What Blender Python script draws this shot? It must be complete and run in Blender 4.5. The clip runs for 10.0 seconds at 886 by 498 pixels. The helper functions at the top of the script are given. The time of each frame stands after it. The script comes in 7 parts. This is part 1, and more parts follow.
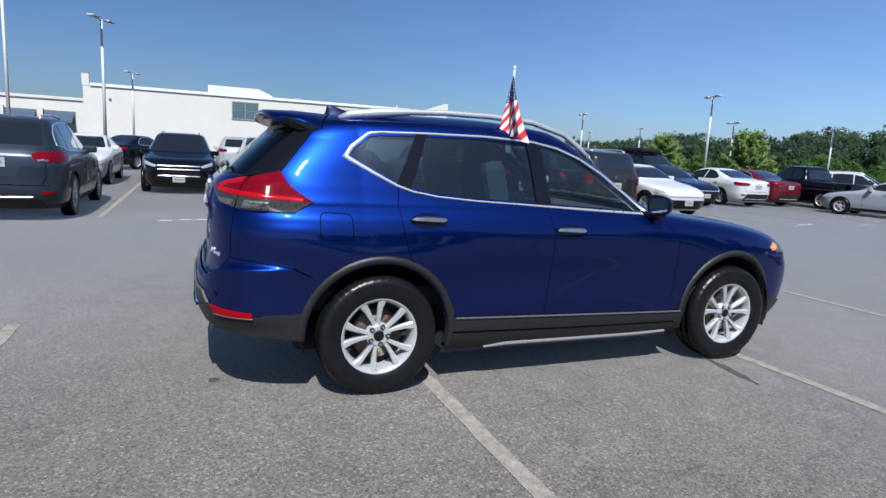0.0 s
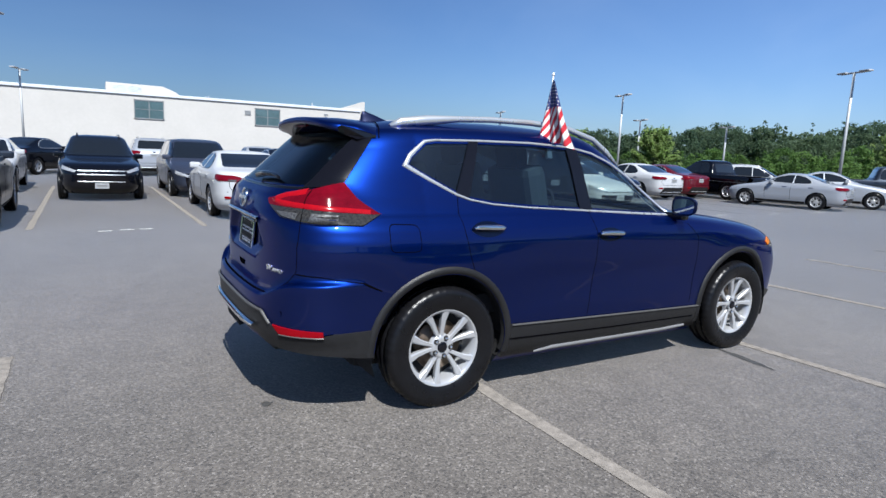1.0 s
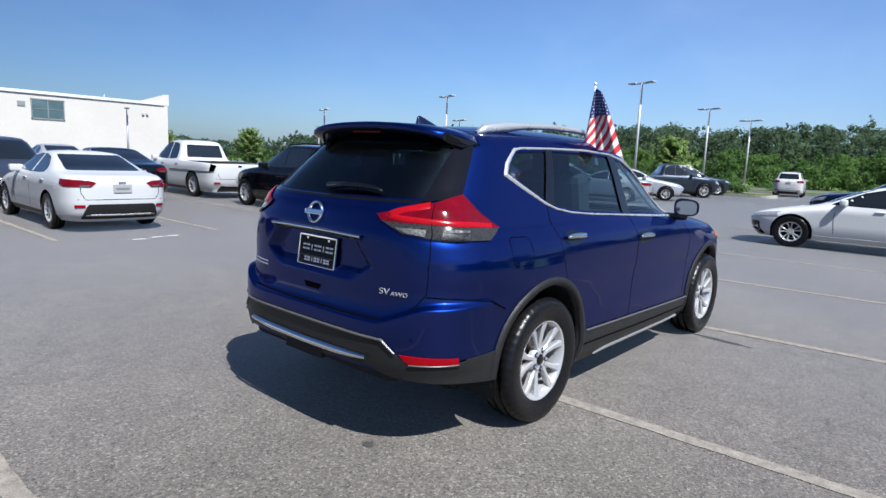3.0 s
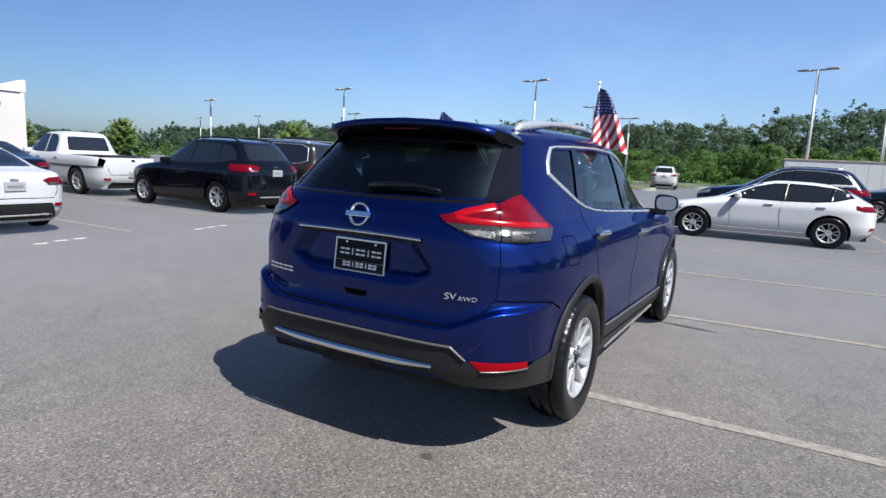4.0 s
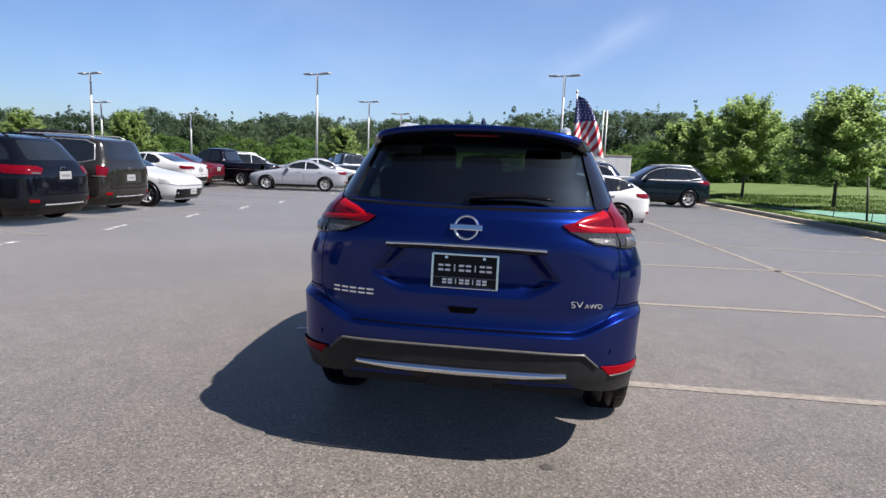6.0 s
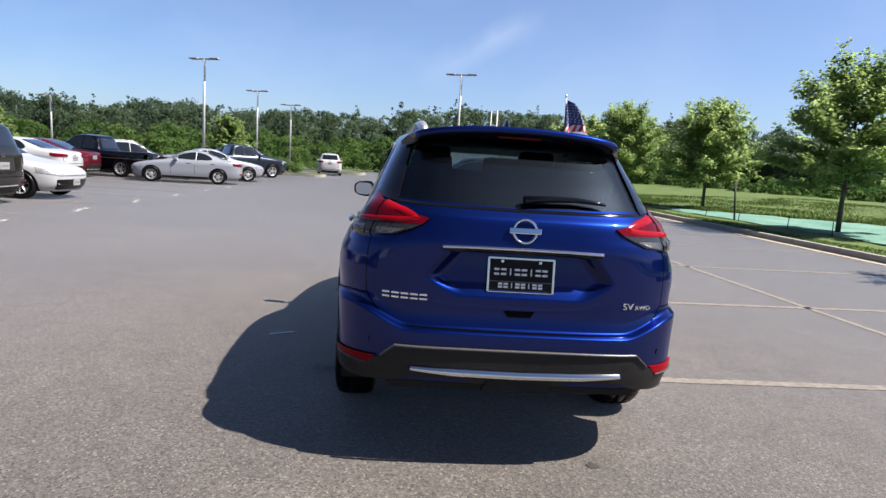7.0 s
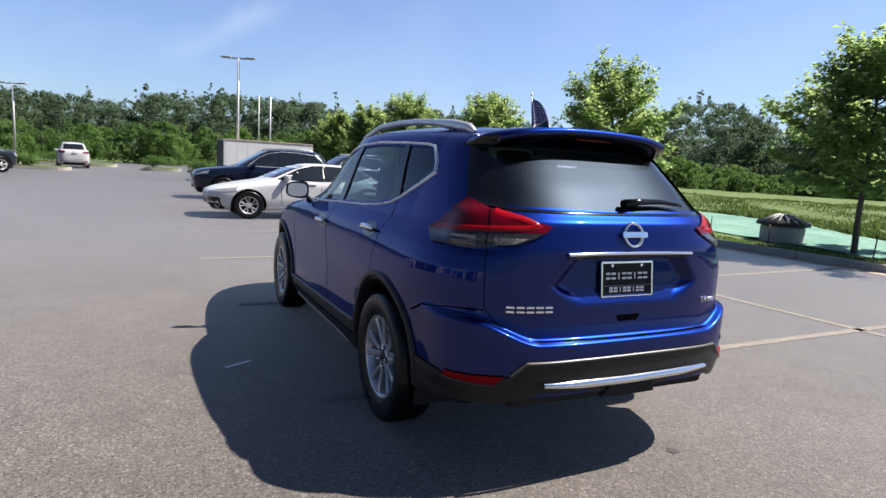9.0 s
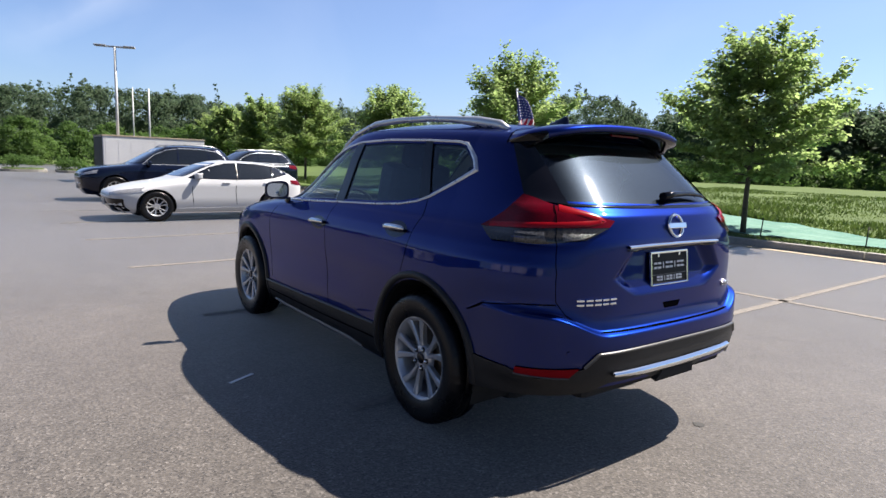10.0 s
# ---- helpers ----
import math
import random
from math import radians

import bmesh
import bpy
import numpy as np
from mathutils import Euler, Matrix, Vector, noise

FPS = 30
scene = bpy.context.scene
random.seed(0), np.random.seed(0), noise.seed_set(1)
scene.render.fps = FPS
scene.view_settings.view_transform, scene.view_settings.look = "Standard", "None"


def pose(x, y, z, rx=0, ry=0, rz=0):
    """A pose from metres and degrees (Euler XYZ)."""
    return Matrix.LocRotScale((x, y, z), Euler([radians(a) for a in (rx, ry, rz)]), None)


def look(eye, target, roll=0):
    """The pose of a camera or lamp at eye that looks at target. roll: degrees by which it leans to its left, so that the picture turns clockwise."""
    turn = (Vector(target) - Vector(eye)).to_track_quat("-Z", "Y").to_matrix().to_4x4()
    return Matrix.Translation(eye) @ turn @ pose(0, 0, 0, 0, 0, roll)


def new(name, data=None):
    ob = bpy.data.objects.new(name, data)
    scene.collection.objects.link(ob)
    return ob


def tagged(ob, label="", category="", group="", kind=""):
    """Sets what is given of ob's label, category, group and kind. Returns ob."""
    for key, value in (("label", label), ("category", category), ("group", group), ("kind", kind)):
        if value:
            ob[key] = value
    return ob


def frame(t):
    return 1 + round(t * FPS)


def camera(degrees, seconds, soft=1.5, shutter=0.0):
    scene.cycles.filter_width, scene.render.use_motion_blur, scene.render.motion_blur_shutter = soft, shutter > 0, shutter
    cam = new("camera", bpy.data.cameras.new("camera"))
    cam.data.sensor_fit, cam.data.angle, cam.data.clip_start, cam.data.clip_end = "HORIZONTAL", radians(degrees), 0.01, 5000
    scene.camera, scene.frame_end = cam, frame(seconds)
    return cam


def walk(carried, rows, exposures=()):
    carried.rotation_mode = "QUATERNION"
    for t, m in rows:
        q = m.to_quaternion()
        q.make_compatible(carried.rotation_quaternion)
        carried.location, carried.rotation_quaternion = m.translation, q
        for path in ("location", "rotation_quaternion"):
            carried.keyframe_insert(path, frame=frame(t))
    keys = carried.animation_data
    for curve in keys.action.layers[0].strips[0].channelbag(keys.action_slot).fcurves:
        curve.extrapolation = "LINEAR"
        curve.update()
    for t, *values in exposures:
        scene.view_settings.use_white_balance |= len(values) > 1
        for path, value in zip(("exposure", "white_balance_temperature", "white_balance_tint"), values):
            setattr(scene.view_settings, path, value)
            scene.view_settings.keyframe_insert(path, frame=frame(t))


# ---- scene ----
cam = camera(72.9, 10.0)
PATH = [
    (0, (-0.965, -4.136, 1.447), (-0.216, -2.31, 1.123), 3.2),
    (0.5, (-1.378, -3.97, 1.475), (-0.469, -2.214, 1.17), 2.8),
    (1, (-1.723, -3.722, 1.465), (-0.713, -2.025, 1.147), 2.5),
    (1.5, (-2.062, -3.485, 1.457), (-0.931, -1.863, 1.156), 2.4),
    (2, (-2.382, -3.227, 1.466), (-1.128, -1.697, 1.17), 2.5),
    (2.5, (-2.619, -2.899, 1.47), (-1.251, -1.469, 1.182), 2.5),
    (2.7, (-2.718, -2.77, 1.455), (-1.297, -1.394, 1.161), 2.4),
    (3.8, (-3.167, -2.004, 1.469), (-1.499, -0.942, 1.171), 2.9),
    (4, (-3.255, -1.842, 1.445), (-1.544, -0.85, 1.143), 2.7),
    (4.5, (-3.449, -1.444, 1.463), (-1.653, -0.61, 1.18), 2.6),
    (5, (-3.539, -1.053, 1.445), (-1.677, -0.386, 1.153), 2.3),
    (5.5, (-3.614, -0.635, 1.429), (-1.691, -0.177, 1.126), 2.3),
    (5.7, (-3.65, -0.483, 1.456), (-1.706, -0.114, 1.164), 2.2),
    (6.8, (-3.701, 0.4, 1.43), (-1.724, 0.357, 1.132), 3.6),
    (7, (-3.643, 0.561, 1.441), (-1.668, 0.426, 1.156), 3.8),
    (7.5, (-3.492, 0.931, 1.413), (-1.54, 0.611, 1.116), 3.9),
    (8, (-3.354, 1.295, 1.411), (-1.452, 0.746, 1.123), 4.0),
    (8.5, (-3.229, 1.703, 1.434), (-1.391, 0.964, 1.164), 3.5),
    (9, (-3.019, 2.033, 1.42), (-1.245, 1.151, 1.145), 3.3),
    (9.5, (-2.808, 2.379, 1.411), (-1.129, 1.329, 1.128), 3.0),
    (10, (-2.591, 2.693, 1.411), (-1.009, 1.503, 1.129), 2.2),
]
walk(cam, [(t, look(eye, target, roll)) for t, eye, target, roll in PATH],
     exposures=[(0.0, 0.98, 5900, 8), (2.5, 1.10, 5950, 8), (5.0, 1.20, 6350, 12), (7.0, 1.24, 6700, 13), (10.0, 1.30, 6750, 13)])

# ---- light ----
SUN_TO = Vector((-0.19, -0.715, 1.0)).normalized()
world = bpy.data.worlds.new("sky")
scene.world = world
world.use_nodes = True
wn, wl = world.node_tree.nodes, world.node_tree.links
sky = wn.new("ShaderNodeTexSky")
sky.sky_type, sky.sun_disc = "NISHITA", False
sky.sun_elevation = math.asin(SUN_TO.z)
sky.sun_rotation = math.atan2(SUN_TO.x, SUN_TO.y)
sky.altitude, sky.air_density, sky.dust_density, sky.ozone_density = 100, 1.0, 0.9, 2.5
wn["Background"].inputs["Strength"].default_value = 0.053
rich = wn.new("ShaderNodeHueSaturation")
rich.inputs["Saturation"].default_value = 1.0
tint = wn.new("ShaderNodeMix")
tint.data_type, tint.blend_type = "RGBA", "MULTIPLY"
tint.inputs[0].default_value = 1.0
tint.inputs[7].default_value = (0.76, 0.92, 1.19, 1)
wl.new(sky.outputs["Color"], rich.inputs["Color"])
wl.new(rich.outputs["Color"], tint.inputs[6])
# thin cirrus streaks
co, mp, streak, cr, veil = wn.new("ShaderNodeTexCoord"), wn.new("ShaderNodeMapping"), wn.new("ShaderNodeTexNoise"), wn.new("ShaderNodeValToRGB"), wn.new("ShaderNodeMix")
mp.inputs["Rotation"].default_value, mp.inputs["Scale"].default_value = (0.9, 0.2, 1.1), (1.0, 3.2, 4.2)
streak.inputs["Scale"].default_value, streak.inputs["Detail"].default_value, streak.inputs["Distortion"].default_value = 1.3, 7, 0.6
cr.color_ramp.elements[0].position, cr.color_ramp.elements[1].position = 0.46, 0.80
cr.color_ramp.elements[0].color, cr.color_ramp.elements[1].color = (0, 0, 0, 1), (0.07, 0.07, 0.07, 1)
veil.data_type, veil.inputs[7].default_value = "RGBA", (9.0, 9.6, 10.5, 1)
wl.new(co.outputs["Generated"], mp.inputs["Vector"])
wl.new(mp.outputs["Vector"], streak.inputs["Vector"])
wl.new(streak.outputs["Fac"], cr.inputs["Fac"])
wl.new(cr.outputs["Color"], veil.inputs[0])
# the clear sky deepens towards the zenith
up, deep, fall = wn.new("ShaderNodeSeparateXYZ"), wn.new("ShaderNodeMapRange"), wn.new("ShaderNodeVectorMath")
deep.inputs["From Min"].default_value, deep.inputs["To Min"].default_value, deep.inputs["To Max"].default_value = 0.25, 0.97, 0.50
fall.operation = "SCALE"
wl.new(co.outputs["Generated"], up.inputs[0])
wl.new(up.outputs["Z"], deep.inputs["Value"])
wl.new(tint.outputs[2], fall.inputs[0])
wl.new(deep.outputs["Result"], fall.inputs["Scale"])
wl.new(fall.outputs[0], veil.inputs[6])
# the sky grows paler towards the sun's side
flank, paler, glow = wn.new("ShaderNodeVectorMath"), wn.new("ShaderNodeMapRange"), wn.new("ShaderNodeVectorMath")
flank.operation, flank.inputs[1].default_value = "DOT_PRODUCT", (0.766, -0.643, 0.0)
paler.inputs["From Min"].default_value, paler.inputs["From Max"].default_value = -0.5, 0.35
paler.inputs["To Min"].default_value, paler.inputs["To Max"].default_value = 0.68, 1.12
glow.operation = "SCALE"
wl.new(co.outputs["Generated"], flank.inputs[0])
wl.new(flank.outputs["Value"], paler.inputs["Value"])
wl.new(veil.outputs[2], glow.inputs[0])
wl.new(paler.outputs["Result"], glow.inputs["Scale"])


def bearing(azimuth, height):
    a, h = radians(azimuth), radians(height)
    return Vector((math.cos(a) * math.cos(h), math.sin(a) * math.cos(h), math.sin(h)))


# one long thin cloud streak
S0, S1 = bearing(-1.5, 8.0), bearing(-10.8, 12.9)


def sky_math(kind, a, b=None):
    x = wn.new("ShaderNodeMath")
    x.operation = kind
    for k, v in enumerate((a, b)):
        if v is None:
            continue
        if isinstance(v, (int, float)):
            x.inputs[k].default_value = v
        else:
            wl.new(v, x.inputs[k])
    return x.outputs[0]


def sky_dot(v):
    x = wn.new("ShaderNodeVectorMath")
    x.operation, x.inputs[1].default_value = "DOT_PRODUCT", v
    wl.new(co.outputs["Generated"], x.inputs[0])
    return x.outputs["Value"]


wisp = wn.new("ShaderNodeTexNoise")
wisp.inputs["Scale"].default_value, wisp.inputs["Detail"].default_value = 14, 6
wl.new(co.outputs["Generated"], wisp.inputs["Vector"])
across = sky_math("ADD", sky_dot(S0.cross(S1).normalized()), sky_math("MULTIPLY", sky_math("SUBTRACT", wisp.outputs["Fac"], 0.5), 0.03))
thin = sky_math("MAXIMUM", sky_math("SUBTRACT", 1.0, sky_math("DIVIDE", sky_math("ABSOLUTE", across), 0.028)), 0.0)
along = wn.new("ShaderNodeMapRange")
along.inputs["From Min"].default_value, along.inputs["From Max"].default_value = math.cos(radians(6.5)), math.cos(radians(2.5))
wl.new(sky_dot((S0 + S1).normalized()), along.inputs["Value"])
cloud = wn.new("ShaderNodeMix")
cloud.data_type, cloud.inputs[7].default_value = "RGBA", (10.5, 11.0, 11.8, 1)
milky = wn.new("ShaderNodeMapRange")
milky.inputs["From Min"].default_value, milky.inputs["To Max"].default_value = -0.1, 0.065
wl.new(flank.outputs["Value"], milky.inputs["Value"])
streaked = sky_math("MULTIPLY", sky_math("MULTIPLY", sky_math("MULTIPLY", thin, along.outputs["Result"]), wisp.outputs["Fac"]), 0.20)
wl.new(sky_math("ADD", streaked, milky.outputs["Result"]), cloud.inputs[0])
wl.new(glow.outputs[0], cloud.inputs[6])
wl.new(cloud.outputs[2], wn["Background"].inputs["Color"])
sun = new("sun", bpy.data.lights.new("sun", "SUN"))
sun.data.energy, sun.data.angle, sun.data.color = 4.9, radians(0.53), (1.0, 0.95, 0.87)
sun.matrix_world = look((0, 0, 30), Vector((0, 0, 30)) - SUN_TO)

# ---- materials ----
def mat(name, base, rough=0.5, metal=0.0, coat=0.0, spec=0.5, vary=0.0, scale=8.0, bump=0.0, bump_scale=60.0,
        second=None, trans=0.0, ior=1.45, emit=0.0, random_tint=0.0, rough_vary=0.0):
    """A node material: base colour varied by noise at two scales, with a fine relief."""
    m = bpy.data.materials.new(name)
    m.use_nodes = True
    nt = m.node_tree
    n, l = nt.nodes, nt.links
    b = n["Principled BSDF"]
    b.inputs["Base Color"].default_value = (*base, 1)
    b.inputs["Roughness"].default_value = rough
    b.inputs["Metallic"].default_value = metal
    b.inputs["Coat Weight"].default_value = coat
    b.inputs["Coat Roughness"].default_value = 0.03
    b.inputs["Specular IOR Level"].default_value = spec
    b.inputs["IOR"].default_value = ior
    b.inputs["Transmission Weight"].default_value = trans
    if emit:
        b.inputs["Emission Color"].default_value = (*base, 1)
        b.inputs["Emission Strength"].default_value = emit
    co = n.new("ShaderNodeTexCoord")
    if vary or second or rough_vary:
        big, fine = n.new("ShaderNodeTexNoise"), n.new("ShaderNodeTexNoise")
        big.inputs["Scale"].default_value, fine.inputs["Scale"].default_value = scale, scale * 9
        big.inputs["Detail"].default_value = fine.inputs["Detail"].default_value = 5
        for t in (big, fine):
            l.new(co.outputs["Object"], t.inputs["Vector"])
        mix = n.new("ShaderNodeMix")
        mix.inputs[0].default_value = 0.45
        l.new(big.outputs["Fac"], mix.inputs[2])
        l.new(fine.outputs["Fac"], mix.inputs[3])
        ramp = n.new("ShaderNodeValToRGB")
        ramp.color_ramp.elements[0].position, ramp.color_ramp.elements[1].position = 0.32, 0.68
        lo = [c * (1 - vary) for c in base]
        hi = second or [min(1, c * (1 + vary)) for c in base]
        ramp.color_ramp.elements[0].color, ramp.color_ramp.elements[1].color = (*lo, 1), (*hi, 1)
        l.new(mix.outputs[0], ramp.inputs["Fac"])
        if vary or second:
            l.new(ramp.outputs["Color"], b.inputs["Base Color"])
        if rough_vary:
            mr = n.new("ShaderNodeMapRange")
            mr.inputs["To Min"].default_value, mr.inputs["To Max"].default_value = rough - rough_vary, rough + rough_vary
            l.new(big.outputs["Fac"], mr.inputs["Value"])
            l.new(mr.outputs["Result"], b.inputs["Roughness"])
    if random_tint:
        info, hsv = n.new("ShaderNodeNewGeometry"), n.new("ShaderNodeHueSaturation")
        mr = n.new("ShaderNodeMapRange")
        mr.inputs["To Min"].default_value, mr.inputs["To Max"].default_value = 1 - random_tint, 1 + random_tint
        l.new(info.outputs["Random Per Island"], mr.inputs["Value"])
        l.new(mr.outputs["Result"], hsv.inputs["Value"])
        src = b.inputs["Base Color"].links
        if src:
            l.new(src[0].from_socket, hsv.inputs["Color"])
        else:
            hsv.inputs["Color"].default_value = (*base, 1)
        l.new(hsv.outputs["Color"], b.inputs["Base Color"])
    if bump:
        t, bp = n.new("ShaderNodeTexNoise"), n.new("ShaderNodeBump")
        t.inputs["Scale"].default_value, t.inputs["Detail"].default_value = bump_scale, 4
        bp.inputs["Strength"].default_value, bp.inputs["Distance"].default_value = bump, 0.01
        l.new(co.outputs["Object"], t.inputs["Vector"])
        l.new(t.outputs["Fac"], bp.inputs["Height"])
        l.new(bp.outputs["Normal"], b.inputs["Normal"])
    return m


def asphalt_material():
    """Worn parking-lot asphalt: pale aggregate in a dark binder, broad stains, hairline cracks."""
    m = bpy.data.materials.new("asphalt")
    m.use_nodes = True
    n, l = m.node_tree.nodes, m.node_tree.links
    b = n["Principled BSDF"]
    co = n.new("ShaderNodeTexCoord")

    def noise_at(scale, detail=4.0, rough=0.55):
        t = n.new("ShaderNodeTexNoise")
        t.inputs["Scale"].default_value, t.inputs["Detail"].default_value, t.inputs["Roughness"].default_value = scale, detail, rough
        l.new(co.outputs["Object"], t.inputs["Vector"])
        return t.outputs["Fac"]

    def ramp(fac, stops):
        r = n.new("ShaderNodeValToRGB")
        e = r.color_ramp.elements
        while len(e) < len(stops):
            e.new(0.5)
        for el, (p, c) in zip(e, stops):
            el.position, el.color = p, (*c, 1)
        l.new(fac, r.inputs["Fac"])
        return r.outputs["Color"]

    def mixed(a, c, fac, kind="MULTIPLY"):
        x = n.new("ShaderNodeMix")
        x.data_type, x.blend_type = "RGBA", kind
        l.new(a, x.inputs[6])
        l.new(c, x.inputs[7])
        x.inputs[0].default_value = fac
        return x.outputs[2]

    stones = n.new("ShaderNodeTexVoronoi")
    stones.inputs["Scale"].default_value = 100
    l.new(co.outputs["Object"], stones.inputs["Vector"])
    sep = n.new("ShaderNodeSeparateColor")
    l.new(stones.outputs["Color"], sep.inputs["Color"])
    grit = ramp(sep.outputs["Red"], [(0.0, (0.036, 0.034, 0.032)), (0.12, (0.066, 0.060, 0.055)), (0.5, (0.089, 0.080, 0.072)), (0.9, (0.122, 0.111, 0.101)), (1.0, (0.185, 0.17, 0.158))])
    broad = ramp(noise_at(0.35, 5), [(0.3, (0.78, 0.78, 0.79)), (0.7, (1.12, 1.11, 1.09))])
    middle = ramp(noise_at(3.5, 6, 0.65), [(0.3, (0.82, 0.82, 0.82)), (0.7, (1.1, 1.1, 1.1))])
    fleck = ramp(noise_at(48, 3, 0.6), [(0.33, (0.83, 0.83, 0.83)), (0.67, (1.17, 1.17, 1.17))])
    c = mixed(mixed(mixed(grit, broad, 1.0), middle, 1.0), fleck, 1.0)
    warp = n.new("ShaderNodeTexNoise")
    warp.inputs["Scale"].default_value = 1.4
    l.new(co.outputs["Object"], warp.inputs["Vector"])
    add = n.new("ShaderNodeVectorMath")
    add.operation = "ADD"
    l.new(co.outputs["Object"], add.inputs[0])
    l.new(warp.outputs["Color"], add.inputs[1])
    crack = n.new("ShaderNodeTexVoronoi")
    crack.feature = "DISTANCE_TO_EDGE"
    crack.inputs["Scale"].default_value = 0.16
    l.new(add.outputs[0], crack.inputs["Vector"])
    line = ramp(crack.outputs["Distance"], [(0.0, (0.45, 0.45, 0.45)), (0.0016, (0.62, 0.62, 0.62)), (0.003, (1, 1, 1))])
    c = mixed(c, line, 0.4)
    l.new(c, b.inputs["Base Color"])
    b.inputs["Roughness"].default_value = 0.72
    b.inputs["Specular IOR Level"].default_value = 0.32
    b.inputs["Diffuse Roughness"].default_value = 0.15
    b.inputs["Sheen Weight"].default_value, b.inputs["Sheen Roughness"].default_value = 0.92, 0.34
    b.inputs["Sheen Tint"].default_value = (1.0, 0.92, 0.86, 1)
    bp = n.new("ShaderNodeBump")
    bp.inputs["Strength"].default_value, bp.inputs["Distance"].default_value = 0.22, 0.005
    l.new(stones.outputs["Distance"], bp.inputs["Height"])
    l.new(bp.outputs["Normal"], b.inputs["Normal"])
    return m


def leaf_material(name, base, second, thin=0.35, tint=0.3, patch=0.8):
    m = mat(name, base, rough=0.55, vary=0.25, scale=patch, second=second, random_tint=tint, spec=0.3)
    n, l = m.node_tree.nodes, m.node_tree.links
    b, out = n["Principled BSDF"], n["Material Output"]
    tr, mix = n.new("ShaderNodeBsdfTranslucent"), n.new("ShaderNodeMixShader")
    src = b.inputs["Base Color"].links[0].from_socket
    l.new(src, tr.inputs["Color"])
    mix.inputs["Fac"].default_value = thin
    l.new(b.outputs["BSDF"], mix.inputs[1])
    l.new(tr.outputs["BSDF"], mix.inputs[2])
    l.new(mix.outputs["Shader"], out.inputs["Surface"])
    return m


def glass_material(name, tint, clear, gloss=0.05, haze=0.005):
    """Car glass: a glossy coat over a tinted clear pane. clear: how much passes through."""
    m = bpy.data.materials.new(name)
    m.use_nodes = True
    n, l = m.node_tree.nodes, m.node_tree.links
    out = n["Material Output"]
    n.remove(n["Principled BSDF"])
    t, g, mix, lw = n.new("ShaderNodeBsdfTransparent"), n.new("ShaderNodeBsdfGlossy"), n.new("ShaderNodeMixShader"), n.new("ShaderNodeLayerWeight")
    t.inputs["Color"].default_value = (*[c * clear for c in tint], 1)
    g.inputs["Roughness"].default_value = 0.015
    lw.inputs["Blend"].default_value = 0.5
    pw, mr = n.new("ShaderNodeMath"), n.new("ShaderNodeMapRange")
    pw.operation, pw.inputs[1].default_value = "POWER", 5.0
    mr.inputs["To Min"].default_value, mr.inputs["To Max"].default_value = gloss, 1.0
    l.new(lw.outputs["Facing"], pw.inputs[0])
    l.new(pw.outputs[0], mr.inputs["Value"])
    l.new(mr.outputs["Result"], mix.inputs["Fac"])
    film, add = n.new("ShaderNodeBsdfGlossy"), n.new("ShaderNodeAddShader")
    film.inputs["Color"].default_value, film.inputs["Roughness"].default_value = (haze * 0.5, haze * 0.5, haze * 0.5, 1), 0.10
    dust, both = n.new("ShaderNodeBsdfGlossy"), n.new("ShaderNodeAddShader")
    dust.inputs["Color"].default_value, dust.inputs["Roughness"].default_value = (haze * 0.85, haze * 1.15, haze * 1.6, 1), 0.40
    l.new(t.outputs["BSDF"], mix.inputs[1])
    l.new(g.outputs["BSDF"], mix.inputs[2])
    l.new(mix.outputs["Shader"], add.inputs[0])
    l.new(film.outputs["BSDF"], both.inputs[0])
    l.new(dust.outputs["BSDF"], both.inputs[1])
    l.new(both.outputs["Shader"], add.inputs[1])
    l.new(add.outputs["Shader"], out.inputs["Surface"])
    return m


def paint(name, base, metal=0.0, rough=0.4, coat=0.6):
    return mat(name, base, rough=rough, metal=metal, coat=coat, spec=0.2, vary=0.04, scale=400, rough_vary=0.03)


